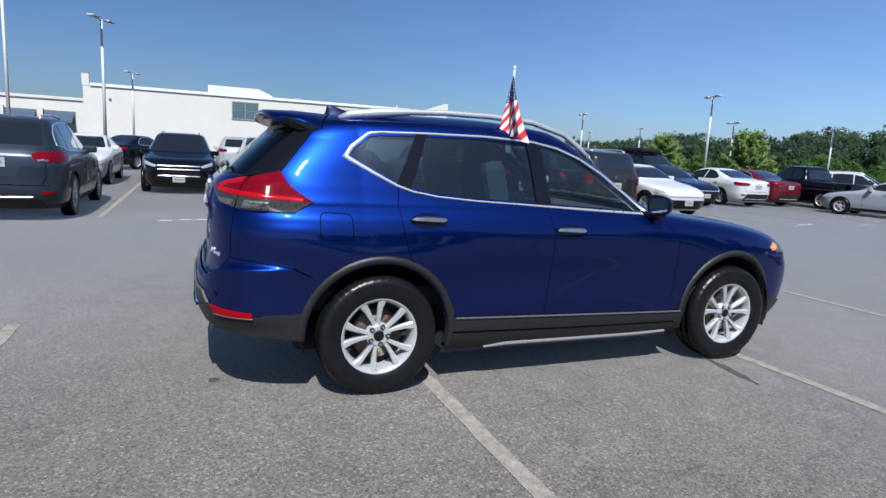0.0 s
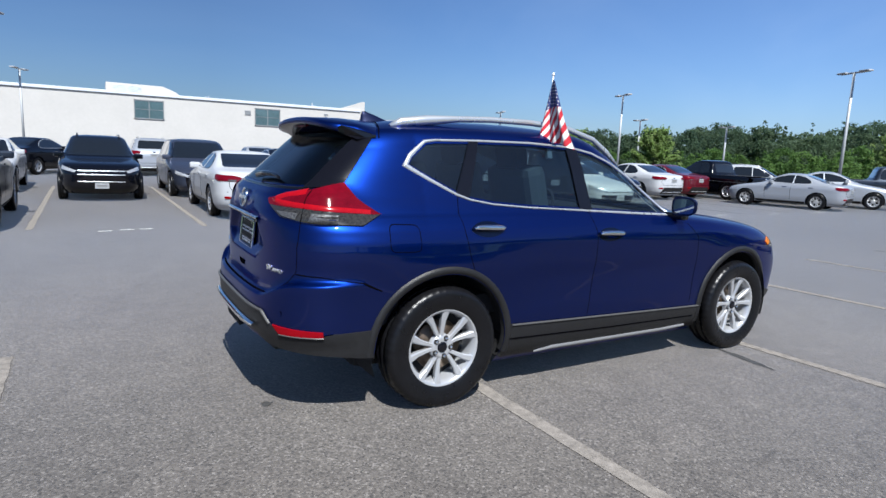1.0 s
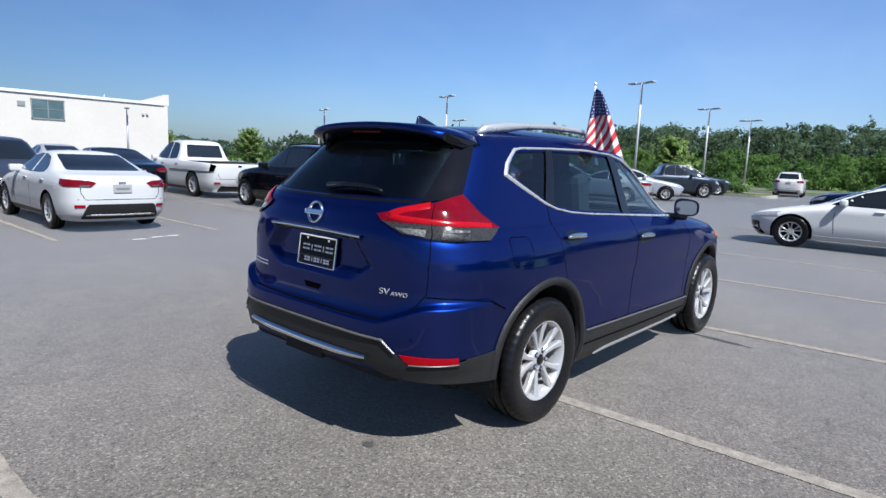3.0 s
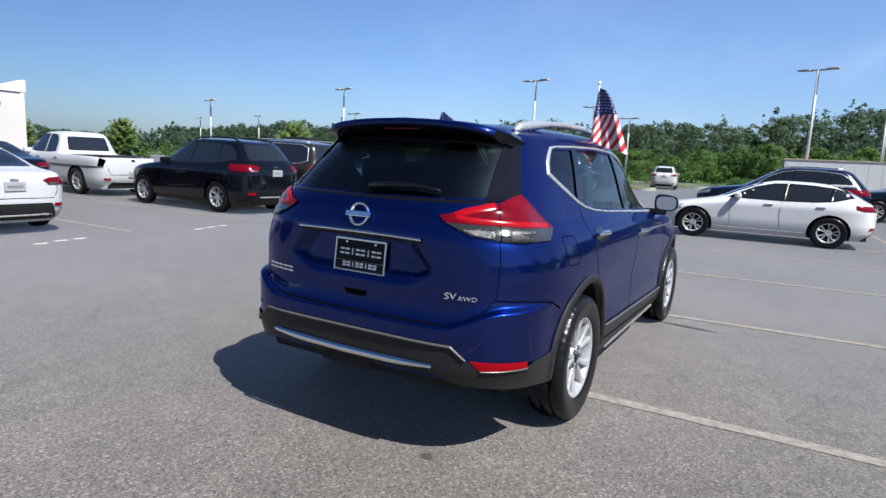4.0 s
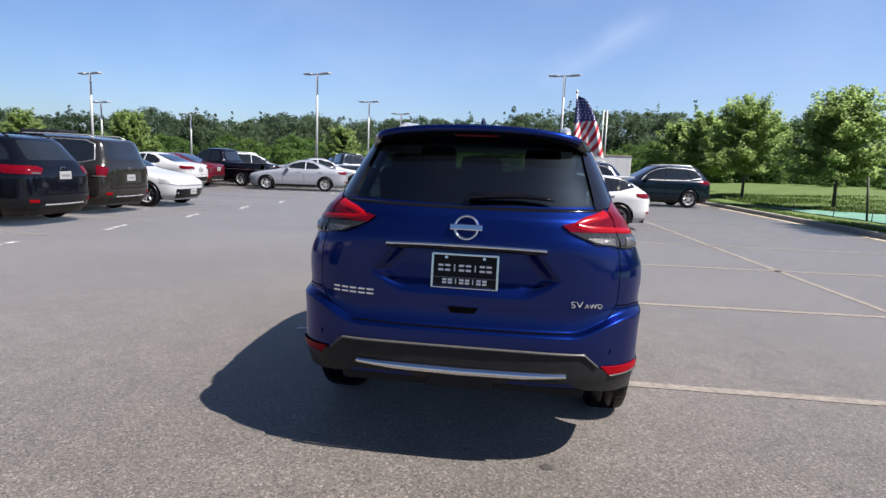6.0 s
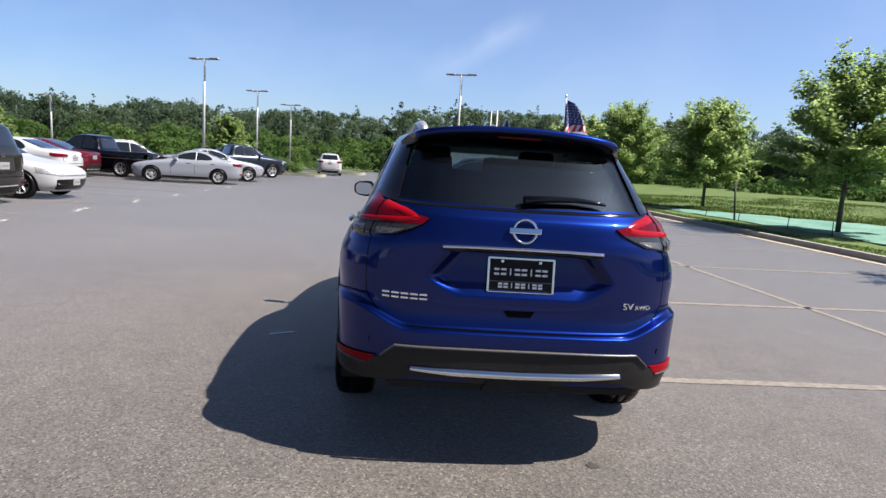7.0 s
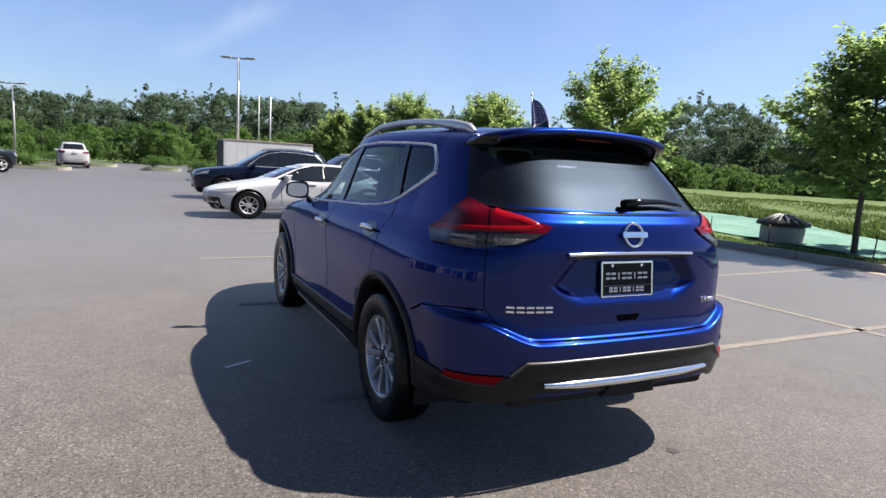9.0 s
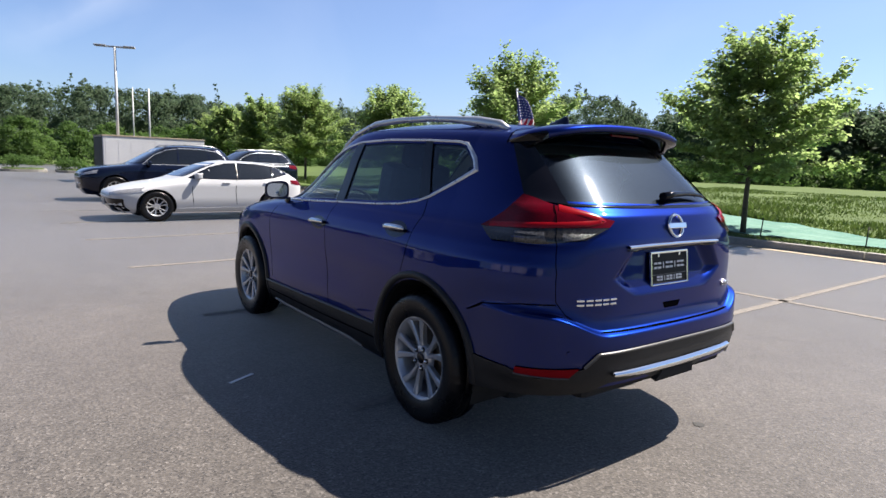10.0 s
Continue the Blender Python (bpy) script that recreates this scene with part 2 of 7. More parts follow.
M = {
    "asphalt": asphalt_material(),
    "blue": paint("blue_metallic_paint", (0.0019, 0.0116, 0.100), 0.9, 0.36, 0.6),
    # body blue darkened by the shade of the hollow behind the handle
    "handle_cup": paint("shaded_blue_handle_cup", (0.0006, 0.003, 0.018), 0.6, 0.28),
    "mirror_shell": paint("dark_blue_mirror_paint", (0.003, 0.006, 0.03), 0.4, 0.4),
    "white": paint("white_paint", (0.38, 0.39, 0.41)),
    "bright_white": paint("bright_white_paint", (0.50, 0.51, 0.53)),
    "black": paint("black_paint", (0.0025, 0.0032, 0.006), 0.0, 0.12, 0.5),
    "navy": paint("dark_navy_paint", (0.005, 0.009, 0.026), 0.3, 0.18, 0.5),
    "gunmetal": paint("dark_grey_paint", (0.024, 0.031, 0.045), 0.5, 0.3, 0.45),
    "slate": paint("slate_blue_grey_paint", (0.042, 0.050, 0.078), 0.5, 0.3, 0.45),
    "taupe": paint("grey_brown_paint", (0.022, 0.021, 0.020), 0.4, 0.2, 0.8),
    "silver": paint("silver_paint", (0.29, 0.31, 0.35), 0.35),
    "red": paint("dark_red_paint", (0.095, 0.008, 0.016), 0.3, 0.3, 0.8),
    "teal": paint("dark_teal_paint", (0.0022, 0.007, 0.016), 0.2, 0.18, 0.5),
    "pane": glass_material("tinted_glass", (0.84, 0.95, 0.92), 0.88),
    "privacy": glass_material("privacy_glass", (0.62, 0.85, 1.0), 0.30, 0.048, 0.009),
    "dark_glass": mat("dark_car_glass", (0.008, 0.010, 0.012), rough=0.04, spec=0.6, coat=1.0, rough_vary=0.01),
    "gloss_black": mat("gloss_black_trim", (0.004, 0.004, 0.006), rough=0.12, spec=0.3, coat=0.25, rough_vary=0.03),
    "plastic": mat("dark_grey_plastic", (0.013, 0.013, 0.014), rough=0.42, spec=0.3, vary=0.2, scale=30, bump=0.12, bump_scale=900),
    "rubber": mat("tyre_rubber", (0.005, 0.005, 0.006), rough=0.30, spec=0.3, vary=0.25, scale=14, rough_vary=0.1, bump=0.1, bump_scale=300),
    "void": mat("dark_underbody", (0.010, 0.010, 0.011), rough=0.9, vary=0.3, scale=10),
    "seam": mat("panel_gap", (0.002, 0.002, 0.003), rough=1.0, spec=0.0, vary=0.2),
    "chrome": mat("chrome", (0.78, 0.79, 0.80), rough=0.07, metal=1.0, rough_vary=0.03),
    "mirror": mat("dark_mirror_glass", (0.50, 0.53, 0.56), rough=0.04, metal=1.0, rough_vary=0.02),
    # lighter than the cladding: the sun's glint along its edges is in the colour
    "lip": mat("highlit_grey_plastic_lip", (0.055, 0.054, 0.053), rough=0.34, vary=0.2, scale=30),
    "dull_silver": mat("dull_silver_plastic", (0.15, 0.15, 0.155), rough=0.4, vary=0.1, scale=20),
    "satin": mat("satin_silver_trim", (0.56, 0.57, 0.58), rough=0.28, metal=0.7, rough_vary=0.05),
    "alloy": mat("machined_alloy", (0.44, 0.445, 0.46), rough=0.23, metal=0.5, rough_vary=0.06, scale=20),
    "disc": mat("brake_disc_steel", (0.10, 0.075, 0.055), rough=0.45, metal=0.8, vary=0.3, scale=25),
    "red_lens": mat("red_lamp_lens", (0.095, 0.0012, 0.006), rough=0.08, coat=0.12, spec=0.2, vary=0.3, scale=18),
    "red_bright": mat("bright_red_lens", (0.20, 0.002, 0.006), rough=0.35, coat=0.0, spec=0.06, vary=0.1, scale=40),
    "dark_lens": mat("smoked_lamp_lens", (0.022, 0.021, 0.020), rough=0.1, coat=0.4, vary=0.6, scale=60),
    "clear_lens": mat("clear_lamp_lens", (0.07, 0.07, 0.073), rough=0.2, metal=0.2, coat=0.4, vary=0.85, scale=90, bump=0.5, bump_scale=140),
    "head_lens": mat("clear_head_lamp", (0.42, 0.43, 0.45), rough=0.18, metal=0.5, coat=0.4, vary=0.5, scale=30, bump=0.4, bump_scale=90),
    "light_guide": mat("red_light_guide", (0.24, 0.0020, 0.006), rough=0.2, coat=0.08, spec=0.25, vary=0.15, scale=40),
    "amber": mat("amber_lens", (0.75, 0.20, 0.02), rough=0.12, coat=1.0, vary=0.2, scale=50),
    "lining": mat("grey_cloth_lining", (0.40, 0.385, 0.36), rough=0.9, vary=0.15, scale=40),
    "charcoal": mat("charcoal_seat_cloth", (0.022, 0.022, 0.024), rough=0.9, vary=0.3, scale=60, bump=0.2, bump_scale=500),
    "plate_black": mat("black_dealer_plate", (0.008, 0.008, 0.010), rough=0.5, spec=0.2, coat=0.0, rough_vary=0.05),
    "plate_white": mat("white_number_plate", (0.25, 0.26, 0.27), rough=0.4, vary=0.06, scale=30),
    "lettering": mat("white_lettering", (0.78, 0.78, 0.78), rough=0.4, vary=0.03),
    "line_paint": mat("worn_cream_line_paint", (0.18, 0.162, 0.144), rough=0.8, vary=0.42, scale=16, bump=0.3, bump_scale=220),
    "white_line": mat("worn_white_line_paint", (0.36, 0.36, 0.35), rough=0.75, vary=0.3, scale=14, bump=0.3, bump_scale=220),
    "concrete": mat("kerb_concrete", (0.28, 0.27, 0.245), rough=0.85, vary=0.2, scale=3, bump=0.3, bump_scale=150),
    "yellow_edge": mat("yellow_kerb_paint", (0.34, 0.285, 0.215), rough=0.75, vary=0.25, scale=5),
    "stucco": mat("cream_white_stucco", (0.42, 0.405, 0.385), rough=0.9, vary=0.05, scale=0.6, bump=0.2, bump_scale=40),
    "coping": mat("grey_metal_coping", (0.50, 0.53, 0.58), rough=0.5, vary=0.08, scale=2),
    "office_glass": mat("blue_green_window_glass", (0.06, 0.10, 0.115), rough=0.08, coat=1.0, vary=0.25, scale=1.2),
    "awning": mat("navy_awning_cloth", (0.03, 0.045, 0.09), rough=0.8, vary=0.2, scale=4),
    "steel": mat("galvanised_steel_pole", (0.44, 0.455, 0.465), rough=0.5, metal=0.3, vary=0.12, scale=3),
    "vent_grey": mat("mid_grey_metal", (0.17, 0.18, 0.19), rough=0.5, vary=0.1, scale=3),
    "lamp_grey": mat("pale_grey_lamp_head", (0.30, 0.31, 0.33), rough=0.45, vary=0.08, scale=6),
    "trailer": mat("white_trailer_panel", (0.62, 0.63, 0.65), rough=0.45, vary=0.06, scale=1.5),
    "bark": mat("tree_bark", (0.085, 0.070, 0.055), rough=0.95, vary=0.35, scale=7, bump=0.8, bump_scale=40),
    "leaf_far": leaf_material("wood_edge_leaf", (0.062, 0.140, 0.036), (0.150, 0.250, 0.065), 0.6, 0.15, 0.22),
    # leaf green made paler and bluer: distance haze is mixed into the colour
    "leaf_deep": leaf_material("hazed_pine_and_oak_leaf", (0.068, 0.122, 0.080), (0.128, 0.180, 0.100), 0.72, 0.15, 0.10),
    "leaf_light": leaf_material("young_tree_leaf", (0.23, 0.35, 0.11), (0.37, 0.47, 0.19), 0.8, 0.2),
    "grass": mat("mown_grass", (0.062, 0.112, 0.018), rough=0.95, vary=0.35, scale=0.7, second=(0.095, 0.145, 0.032), bump=0.6, bump_scale=60),
    "blade": leaf_material("grass_blade", (0.072, 0.128, 0.026), (0.12, 0.175, 0.045), 0.4, 0.3, 0.5),
    "mat_green": mat("teal_erosion_mat", (0.070, 0.235, 0.175), rough=0.9, vary=0.3, scale=0.9, second=(0.165, 0.29, 0.235), bump=1.0, bump_scale=9),
    "flag_red": mat("flag_red_cloth", (0.40, 0.017, 0.03), rough=0.85, vary=0.08, scale=60),
    "flag_white": mat("flag_white_cloth", (0.58, 0.57, 0.56), rough=0.85, vary=0.04, scale=60),
    "flag_blue": mat("flag_blue_cloth", (0.03, 0.04, 0.14), rough=0.85, vary=0.1, scale=60),
    "staff": mat("white_plastic_staff", (0.72, 0.72, 0.72), rough=0.4, vary=0.04, scale=20),
    "rust_stone": mat("grey_drain_concrete", (0.30, 0.29, 0.27), rough=0.9, vary=0.25, scale=4, bump=0.3, bump_scale=60),
    "iron": mat("dark_iron", (0.035, 0.035, 0.037), rough=0.6, metal=0.5, vary=0.2, scale=9),
}
M["almond"] = mat("pale_grey_seat_cloth", (0.30, 0.29, 0.27), rough=0.9, vary=0.15, scale=50)
M["blue"].node_tree.nodes["Principled BSDF"].inputs["Specular Tint"].default_value = (0.30, 0.42, 0.85, 1)

# ---- kit: meshes and parts ----
def empty(name, m=None):
    ob = new(name)
    ob.empty_display_size = 0.2
    if m is not None:
        ob.matrix_world = m
    return ob


def mesh_of(name, verts, faces, smooth=False):
    me = bpy.data.meshes.new(name)
    me.from_pydata([tuple(v) for v in verts], [], faces)
    me.validate()
    if smooth:
        me.polygons.foreach_set("use_smooth", [True] * len(me.polygons))
    return me


def part(name, shape, material, parent=None, label="", smooth=None):
    """Links a bmesh or a mesh as one mesh object, under a thing or a part where one is given."""
    if isinstance(shape, bmesh.types.BMesh):
        me = bpy.data.meshes.new(name)
        bmesh.ops.recalc_face_normals(shape, faces=shape.faces)
        shape.to_mesh(me)
        shape.free()
    else:
        me = shape
    if smooth is not None:
        me.polygons.foreach_set("use_smooth", [smooth] * len(me.polygons))
    ob = new(name, me)
    if not me.materials:
        me.materials.append(material)
    ob.material_slots[0].link = "OBJECT"
    ob.material_slots[0].material = material
    if parent is not None:
        ob.parent = parent
    if label:
        tagged(ob, label)
    return ob


def add_box(bm, x0, x1, y0, y1, z0, z1, bevel=0.0, m=None):
    r = bmesh.ops.create_cube(bm, size=1)
    vs = r["verts"]
    for v in vs:
        v.co = Vector(((x0 + x1) / 2 + v.co.x * (x1 - x0), (y0 + y1) / 2 + v.co.y * (y1 - y0), (z0 + z1) / 2 + v.co.z * (z1 - z0)))
    es = list({e for v in vs for e in v.link_edges})
    if bevel:
        r = bmesh.ops.bevel(bm, geom=es, offset=bevel, segments=2, affect="EDGES", profile=0.6)
        vs = list({v for f in r["faces"] for v in f.verts} | {v for v in vs if v.is_valid})
    if m is not None:
        for v in vs:
            v.co = m @ v.co
    return vs


def box(*a, bevel=0.0, m=None):
    bm = bmesh.new()
    add_box(bm, *a, bevel=bevel, m=m)
    return bm


def lathe(profile, n=48, axis="y", closed=False):
    """Turns (radius, along) pairs round an axis through the origin."""
    verts, faces, k = [], [], len(profile)
    for i in range(n):
        a = 2 * math.pi * i / n
        for r, h in profile:
            c, s = r * math.cos(a), r * math.sin(a)
            verts.append((c, h, s) if axis == "y" else (c, s, h))
    for i in range(n):
        j = (i + 1) % n
        for q in range(k if closed else k - 1):
            p = (q + 1) % k
            faces.append((i * k + q, j * k + q, j * k + p, i * k + p))
    return mesh_of("turned", verts, faces, True)


def tube(points, radius, n=8, cap=True):
    """A round bar along points; radius a number or one for each point."""
    bm = bmesh.new()
    pts = [Vector(p) for p in points]
    rr = radius if isinstance(radius, (list, tuple)) else [radius] * len(pts)
    rings = []
    for i, p in enumerate(pts):
        d = (pts[min(i + 1, len(pts) - 1)] - pts[max(i - 1, 0)]).normalized()
        a = d.orthogonal().normalized() if i == 0 else (side - d * side.dot(d)).normalized()
        side = a
        b = d.cross(a)
        rings.append([bm.verts.new(p + rr[i] * (a * math.cos(2 * math.pi * k / n) + b * math.sin(2 * math.pi * k / n))) for k in range(n)])
    for r0, r1 in zip(rings, rings[1:]):
        for k in range(n):
            f = bm.faces.new((r0[k], r0[(k + 1) % n], r1[(k + 1) % n], r1[k]))
            f.smooth = True
    if cap:
        bm.faces.new(list(reversed(rings[0])))
        bm.faces.new(rings[-1])
    return bm


def prism(poly, depth, to3):
    """Extrudes a flat outline (u, v) by depth; to3(u, v, w) gives the place."""
    bm = bmesh.new()
    a = [bm.verts.new(to3(u, v, 0)) for u, v in poly]
    b = [bm.verts.new(to3(u, v, depth)) for u, v in poly]
    bm.faces.new(a)
    bm.faces.new(list(reversed(b)))
    for i in range(len(a)):
        j = (i + 1) % len(a)
        bm.faces.new((a[j], a[i], b[i], b[j]))
    return bm


def rounded(poly, r, seg=4):
    """The outline with its corners rounded by about r."""
    out, n = [], len(poly)
    for i in range(n):
        p0, p1, p2 = Vector(poly[i - 1]), Vector(poly[i]), Vector(poly[(i + 1) % n])
        a, b = p0 - p1, p2 - p1
        d = min(r, a.length * 0.45, b.length * 0.45)
        s, e = p1 + a.normalized() * d, p1 + b.normalized() * d
        for k in range(seg + 1):
            t = k / seg
            q = s * (1 - t) ** 2 + p1 * 2 * t * (1 - t) + e * t * t
            out.append((q.x, q.y))
    return out


def text_mesh(words, size, depth):
    c = bpy.data.curves.new("words", "FONT")
    c.body, c.size, c.extrude, c.align_x, c.align_y = words, size, depth, "CENTER", "CENTER"
    c.offset = -size * 0.012
    ob = new("words", c)
    bpy.context.view_layer.update()
    me = bpy.data.meshes.new_from_object(ob.evaluated_get(bpy.context.evaluated_depsgraph_get()))
    bpy.data.objects.remove(ob)
    bpy.data.curves.remove(c)
    return me


# ---- kit: car bodies as stacked plan outlines ----
def spline(*pts):
    """A smooth curve without overshoot through (at, value) pairs."""
    X, Y = np.array([p[0] for p in pts], float), np.array([p[1] for p in pts], float)
    h = np.diff(X)
    d = np.diff(Y) / h
    m = np.zeros(len(X))
    m[0], m[-1] = d[0], d[-1]
    for i in range(1, len(d)):
        m[i] = 0 if d[i - 1] * d[i] <= 0 else 2 * d[i - 1] * d[i] / (d[i - 1] + d[i])

    def f(z):
        z = np.clip(np.asarray(z, float), X[0], X[-1])
        i = np.clip(np.searchsorted(X, z) - 1, 0, len(h) - 1)
        t = (z - X[i]) / h[i]
        return ((1 + 2 * t) * (1 - t) ** 2 * Y[i] + t * (1 - t) ** 2 * h[i] * m[i] + t * t * (3 - 2 * t) * Y[i + 1] + t * t * (t - 1) * h[i] * m[i + 1])
    return f


class Form:
    """A car body: at each height a rounded outline with half width w, rear end xr and front end xf.
    Above `edge` the outlines shrink to the roof's top, `rise` higher. crown bends the roof down away from x0."""

    def __init__(self, w, xr, xf, xc, edge, rise, n=4.0, mr=5.5, mf=7.5, crown=0.0, x0=0.7, taper=None, dent=None, power=3.0, climb=None):
        self.climb = climb
        self.w, self.xr, self.xf, self.xc, self.edge, self.rise = w, xr, xf, xc, edge, rise
        self.n, self.mr, self.mf, self.crown, self.x0, self.taper, self.dent, self.power = n, mr, mf, crown, x0, taper, dent, power

    def up(self, x, z, y=0.9):
        """The level of the plan outlines that a place belongs to."""
        s = np.clip((z - 1.05) / 0.5, 0, 1)
        z1 = z + self.crown * (x - self.x0) ** 2 * s * s * (3 - 2 * s)
        return z1 if self.climb is None else z1 - self.climb(x, y, z)

    def level(self, zs):
        s = np.clip(1 - (zs - self.edge) / self.rise, 1e-9, 1) ** (1 / self.power)
        zc = np.minimum(zs, self.edge)
        return self.w(zc) * s, self.xc + (self.xr(zc) - self.xc) * s, self.xc + (self.xf(zc) - self.xc) * s

    def narrow(self, x, zs):
        return 1.0 if self.taper is None else self.taper(x, zs)

    def value(self, x, y, z):
        if self.dent is not None:
            x = np.where(x < self.xc, x - self.dent(y, z), x)
        zs = self.up(x, z, y)
        w, xr, xf = self.level(zs)
        w = w * self.narrow(x, zs)
        back = x < self.xc
        a, m = np.where(back, self.xc - xr, xf - self.xc), np.where(back, self.mr, self.mf)
        return (np.abs(y) / w) ** self.n + (np.abs(x - self.xc) / a) ** m - 1

    def normals(self, P):
        e = 0.003
        g = np.stack([self.value(*(P + e * np.eye(3)[k]).T) - self.value(*(P - e * np.eye(3)[k]).T) for k in range(3)], 1)
        return g / (np.linalg.norm(g, axis=1, keepdims=True) + 1e-12)

    def at_side(self, x, z, sign):
        x, z = np.asarray(x, float), np.asarray(z, float)
        zs = self.up(x, z)
        w, xr, xf = self.level(zs)
        back = x < self.xc
        a, m = np.where(back, self.xc - xr, xf - self.xc), np.where(back, self.mr, self.mf)
        q = np.clip(1 - (np.abs(x - self.xc) / a) ** m, 1e-6, 1) ** (1 / self.n)
        return np.stack([x, sign * w * self.narrow(x, zs) * q, z], 1)

    def at_end(self, y, z, end):
        """end -1: the rear, 1: the front."""
        y, z = np.asarray(y, float), np.asarray(z, float)
        x = np.full_like(y, self.xc + end)
        for _ in range(5):
            zs = self.up(x, z, y)
            w, xr, xf = self.level(zs)
            a = self.xc - xr if end < 0 else xf - self.xc
            m = self.mr if end < 0 else self.mf
            x = self.xc + end * a * np.clip(1 - (np.abs(y) / (w * self.narrow(x, zs))) ** self.n, 1e-6, 1) ** (1 / m)
        if self.dent is not None and end < 0:
            x = x + self.dent(y, z)
        return np.stack([x, y, z], 1)

    def at_wrap(self, q, z, end, sign):
        """Round a corner: q runs from -1 at the end's middle to 1 on the side."""
        q, z = np.asarray(q, float), np.asarray(z, float)
        m = self.mr if end < 0 else self.mf
        t = np.linspace(0, 1, 400)
        xs = np.concatenate([t, np.ones(0)])
        ys = (1 - xs ** m) ** (1 / self.n)
        ys2 = np.linspace(0, 1, 400)
        xs2 = (1 - ys2 ** self.n) ** (1 / m)
        X, Y = np.concatenate([xs, xs2]), np.concatenate([ys, ys2])
        o = np.argsort(Y - X)
        Q = (Y - X)[o]
        xp, yp = np.interp(q, Q, X[o]), np.interp(q, Q, Y[o])
        x = np.full_like(q, self.xc + end)
        for _ in range(5):
            zs = self.up(x, z, 0.9 * yp)
            w, xr, xf = self.level(zs)
            a = self.xc - xr if end < 0 else xf - self.xc
            x = self.xc + end * a * xp
        return np.stack([x, sign * w * self.narrow(x, zs) * yp, z], 1)

    def q_x(self, x, z, end=-1):
        zs = self.up(x, z)
        w, xr, xf = self.level(zs)
        a = self.xc - xr if end < 0 else xf - self.xc
        xp = min(abs(x - self.xc) / float(a), 1.0)
        m = self.mr if end < 0 else self.mf
        return float((1 - xp ** m) ** (1 / self.n) - xp)

    def q_y(self, y, z, end=-1):
        x = float(self.at_end([y], [z], end)[0][0])
        zs = self.up(x, z, y)
        w, xr, xf = self.level(zs)
        m = self.mr if end < 0 else self.mf
        yp = min(abs(y) / float(w * self.narrow(x, zs)), 1.0)
        return float(yp - (1 - yp ** self.n) ** (1 / m))

    def shell(self, levels, n_side=40, n_end=24):
        """The whole skin as a bmesh: a ring of points at each level, and the roof's top closed."""
        t = np.linspace(0, 1, n_side, endpoint=False)

        def quarter(m):
            xs = 0.93 * t
            ys = (1 - xs ** m) ** (1 / self.n)
            y0 = (1 - 0.93 ** m) ** (1 / self.n)
            ye = y0 * (1 - np.linspace(0, 1, n_end + 1))
            return np.concatenate([xs, (1 - ye ** self.n) ** (1 / m)]), np.concatenate([ys, ye])
        rx, ry = quarter(self.mr)
        fx, fy = quarter(self.mf)
        X = np.concatenate([-rx[::-1], fx[1:], fx[::-1][1:], -rx[1:-1]])
        Y = np.concatenate([-ry[::-1], -fy[1:], fy[::-1][1:], ry[1:-1]])
        bm, rings = bmesh.new(), []
        for zs in levels:
            w, xr, xf = [float(v) for v in self.level(np.array(zs))]
            x = self.xc + np.where(X < 0, self.xc - xr, xf - self.xc) * X
            y = w * Y * self.narrow(x, zs)
            z = np.full_like(x, zs)
            for _ in range(14):
                z = zs - (self.up(x, z, y) - z)
            if self.dent is not None:
                x = np.where(X < 0, x + self.dent(y, z), x)
            rings.append([bm.verts.new(p) for p in zip(x, y, z)])
        k = len(X)
        for a, b in zip(rings, rings[1:]):
            for i in range(k):
                j = (i + 1) % k
                bm.faces.new((a[i], a[j], b[j], b[i]))
        bm.faces.new(rings[-1])
        return bm


def inside(u, v, poly):
    hit = False
    for i in range(len(poly)):
        (a, b), (c, d) = poly[i - 1], poly[i]
        if (b > v) != (d > v) and u < (c - a) * (v - b) / (d - b) + a:
            hit = not hit
    return hit


def cut_opening(bm, poly, axis, sign):
    """Cuts an outline clean out of a skin. axis 'y': outline in (x, z) on that side; 'x': in (y, z) on that end."""
    ui = 0 if axis == "y" else 1
    ni = 1 - ui
    us, vs = [p[0] for p in poly], [p[1] for p in poly]
    lo, hi = (min(us) - 0.05, min(vs) - 0.05), (max(us) + 0.05, max(vs) + 0.05)
    mid = 0.0 if axis == "y" else 0.45

    def near():
        out = []
        for f in bm.faces:
            c = f.calc_center_median()
            if (c[ni] - mid) * sign > 0 and lo[0] < c[ui] < hi[0] and lo[1] < c[2] < hi[1]:
                out.append(f)
        return out
    for i in range(len(poly)):
        a, b = poly[i - 1], poly[i]
        co, no = Vector((0, 0, 0)), Vector((0, 0, 0))
        co[ui], co[2] = a
        no[ui], no[2] = b[1] - a[1], a[0] - b[0]
        if no.length < 1e-6:
            continue
        fs = near()
        geom = fs + list({e for f in fs for e in f.edges}) + list({v for f in fs for v in f.verts})
        bmesh.ops.bisect_plane(bm, geom=geom, dist=1e-5, plane_co=co, plane_no=no.normalized())
    gone = [f for f in near() if inside(f.calc_center_median()[ui], f.calc_center_median()[2], poly)]
    bmesh.ops.delete(bm, geom=gone, context="FACES")


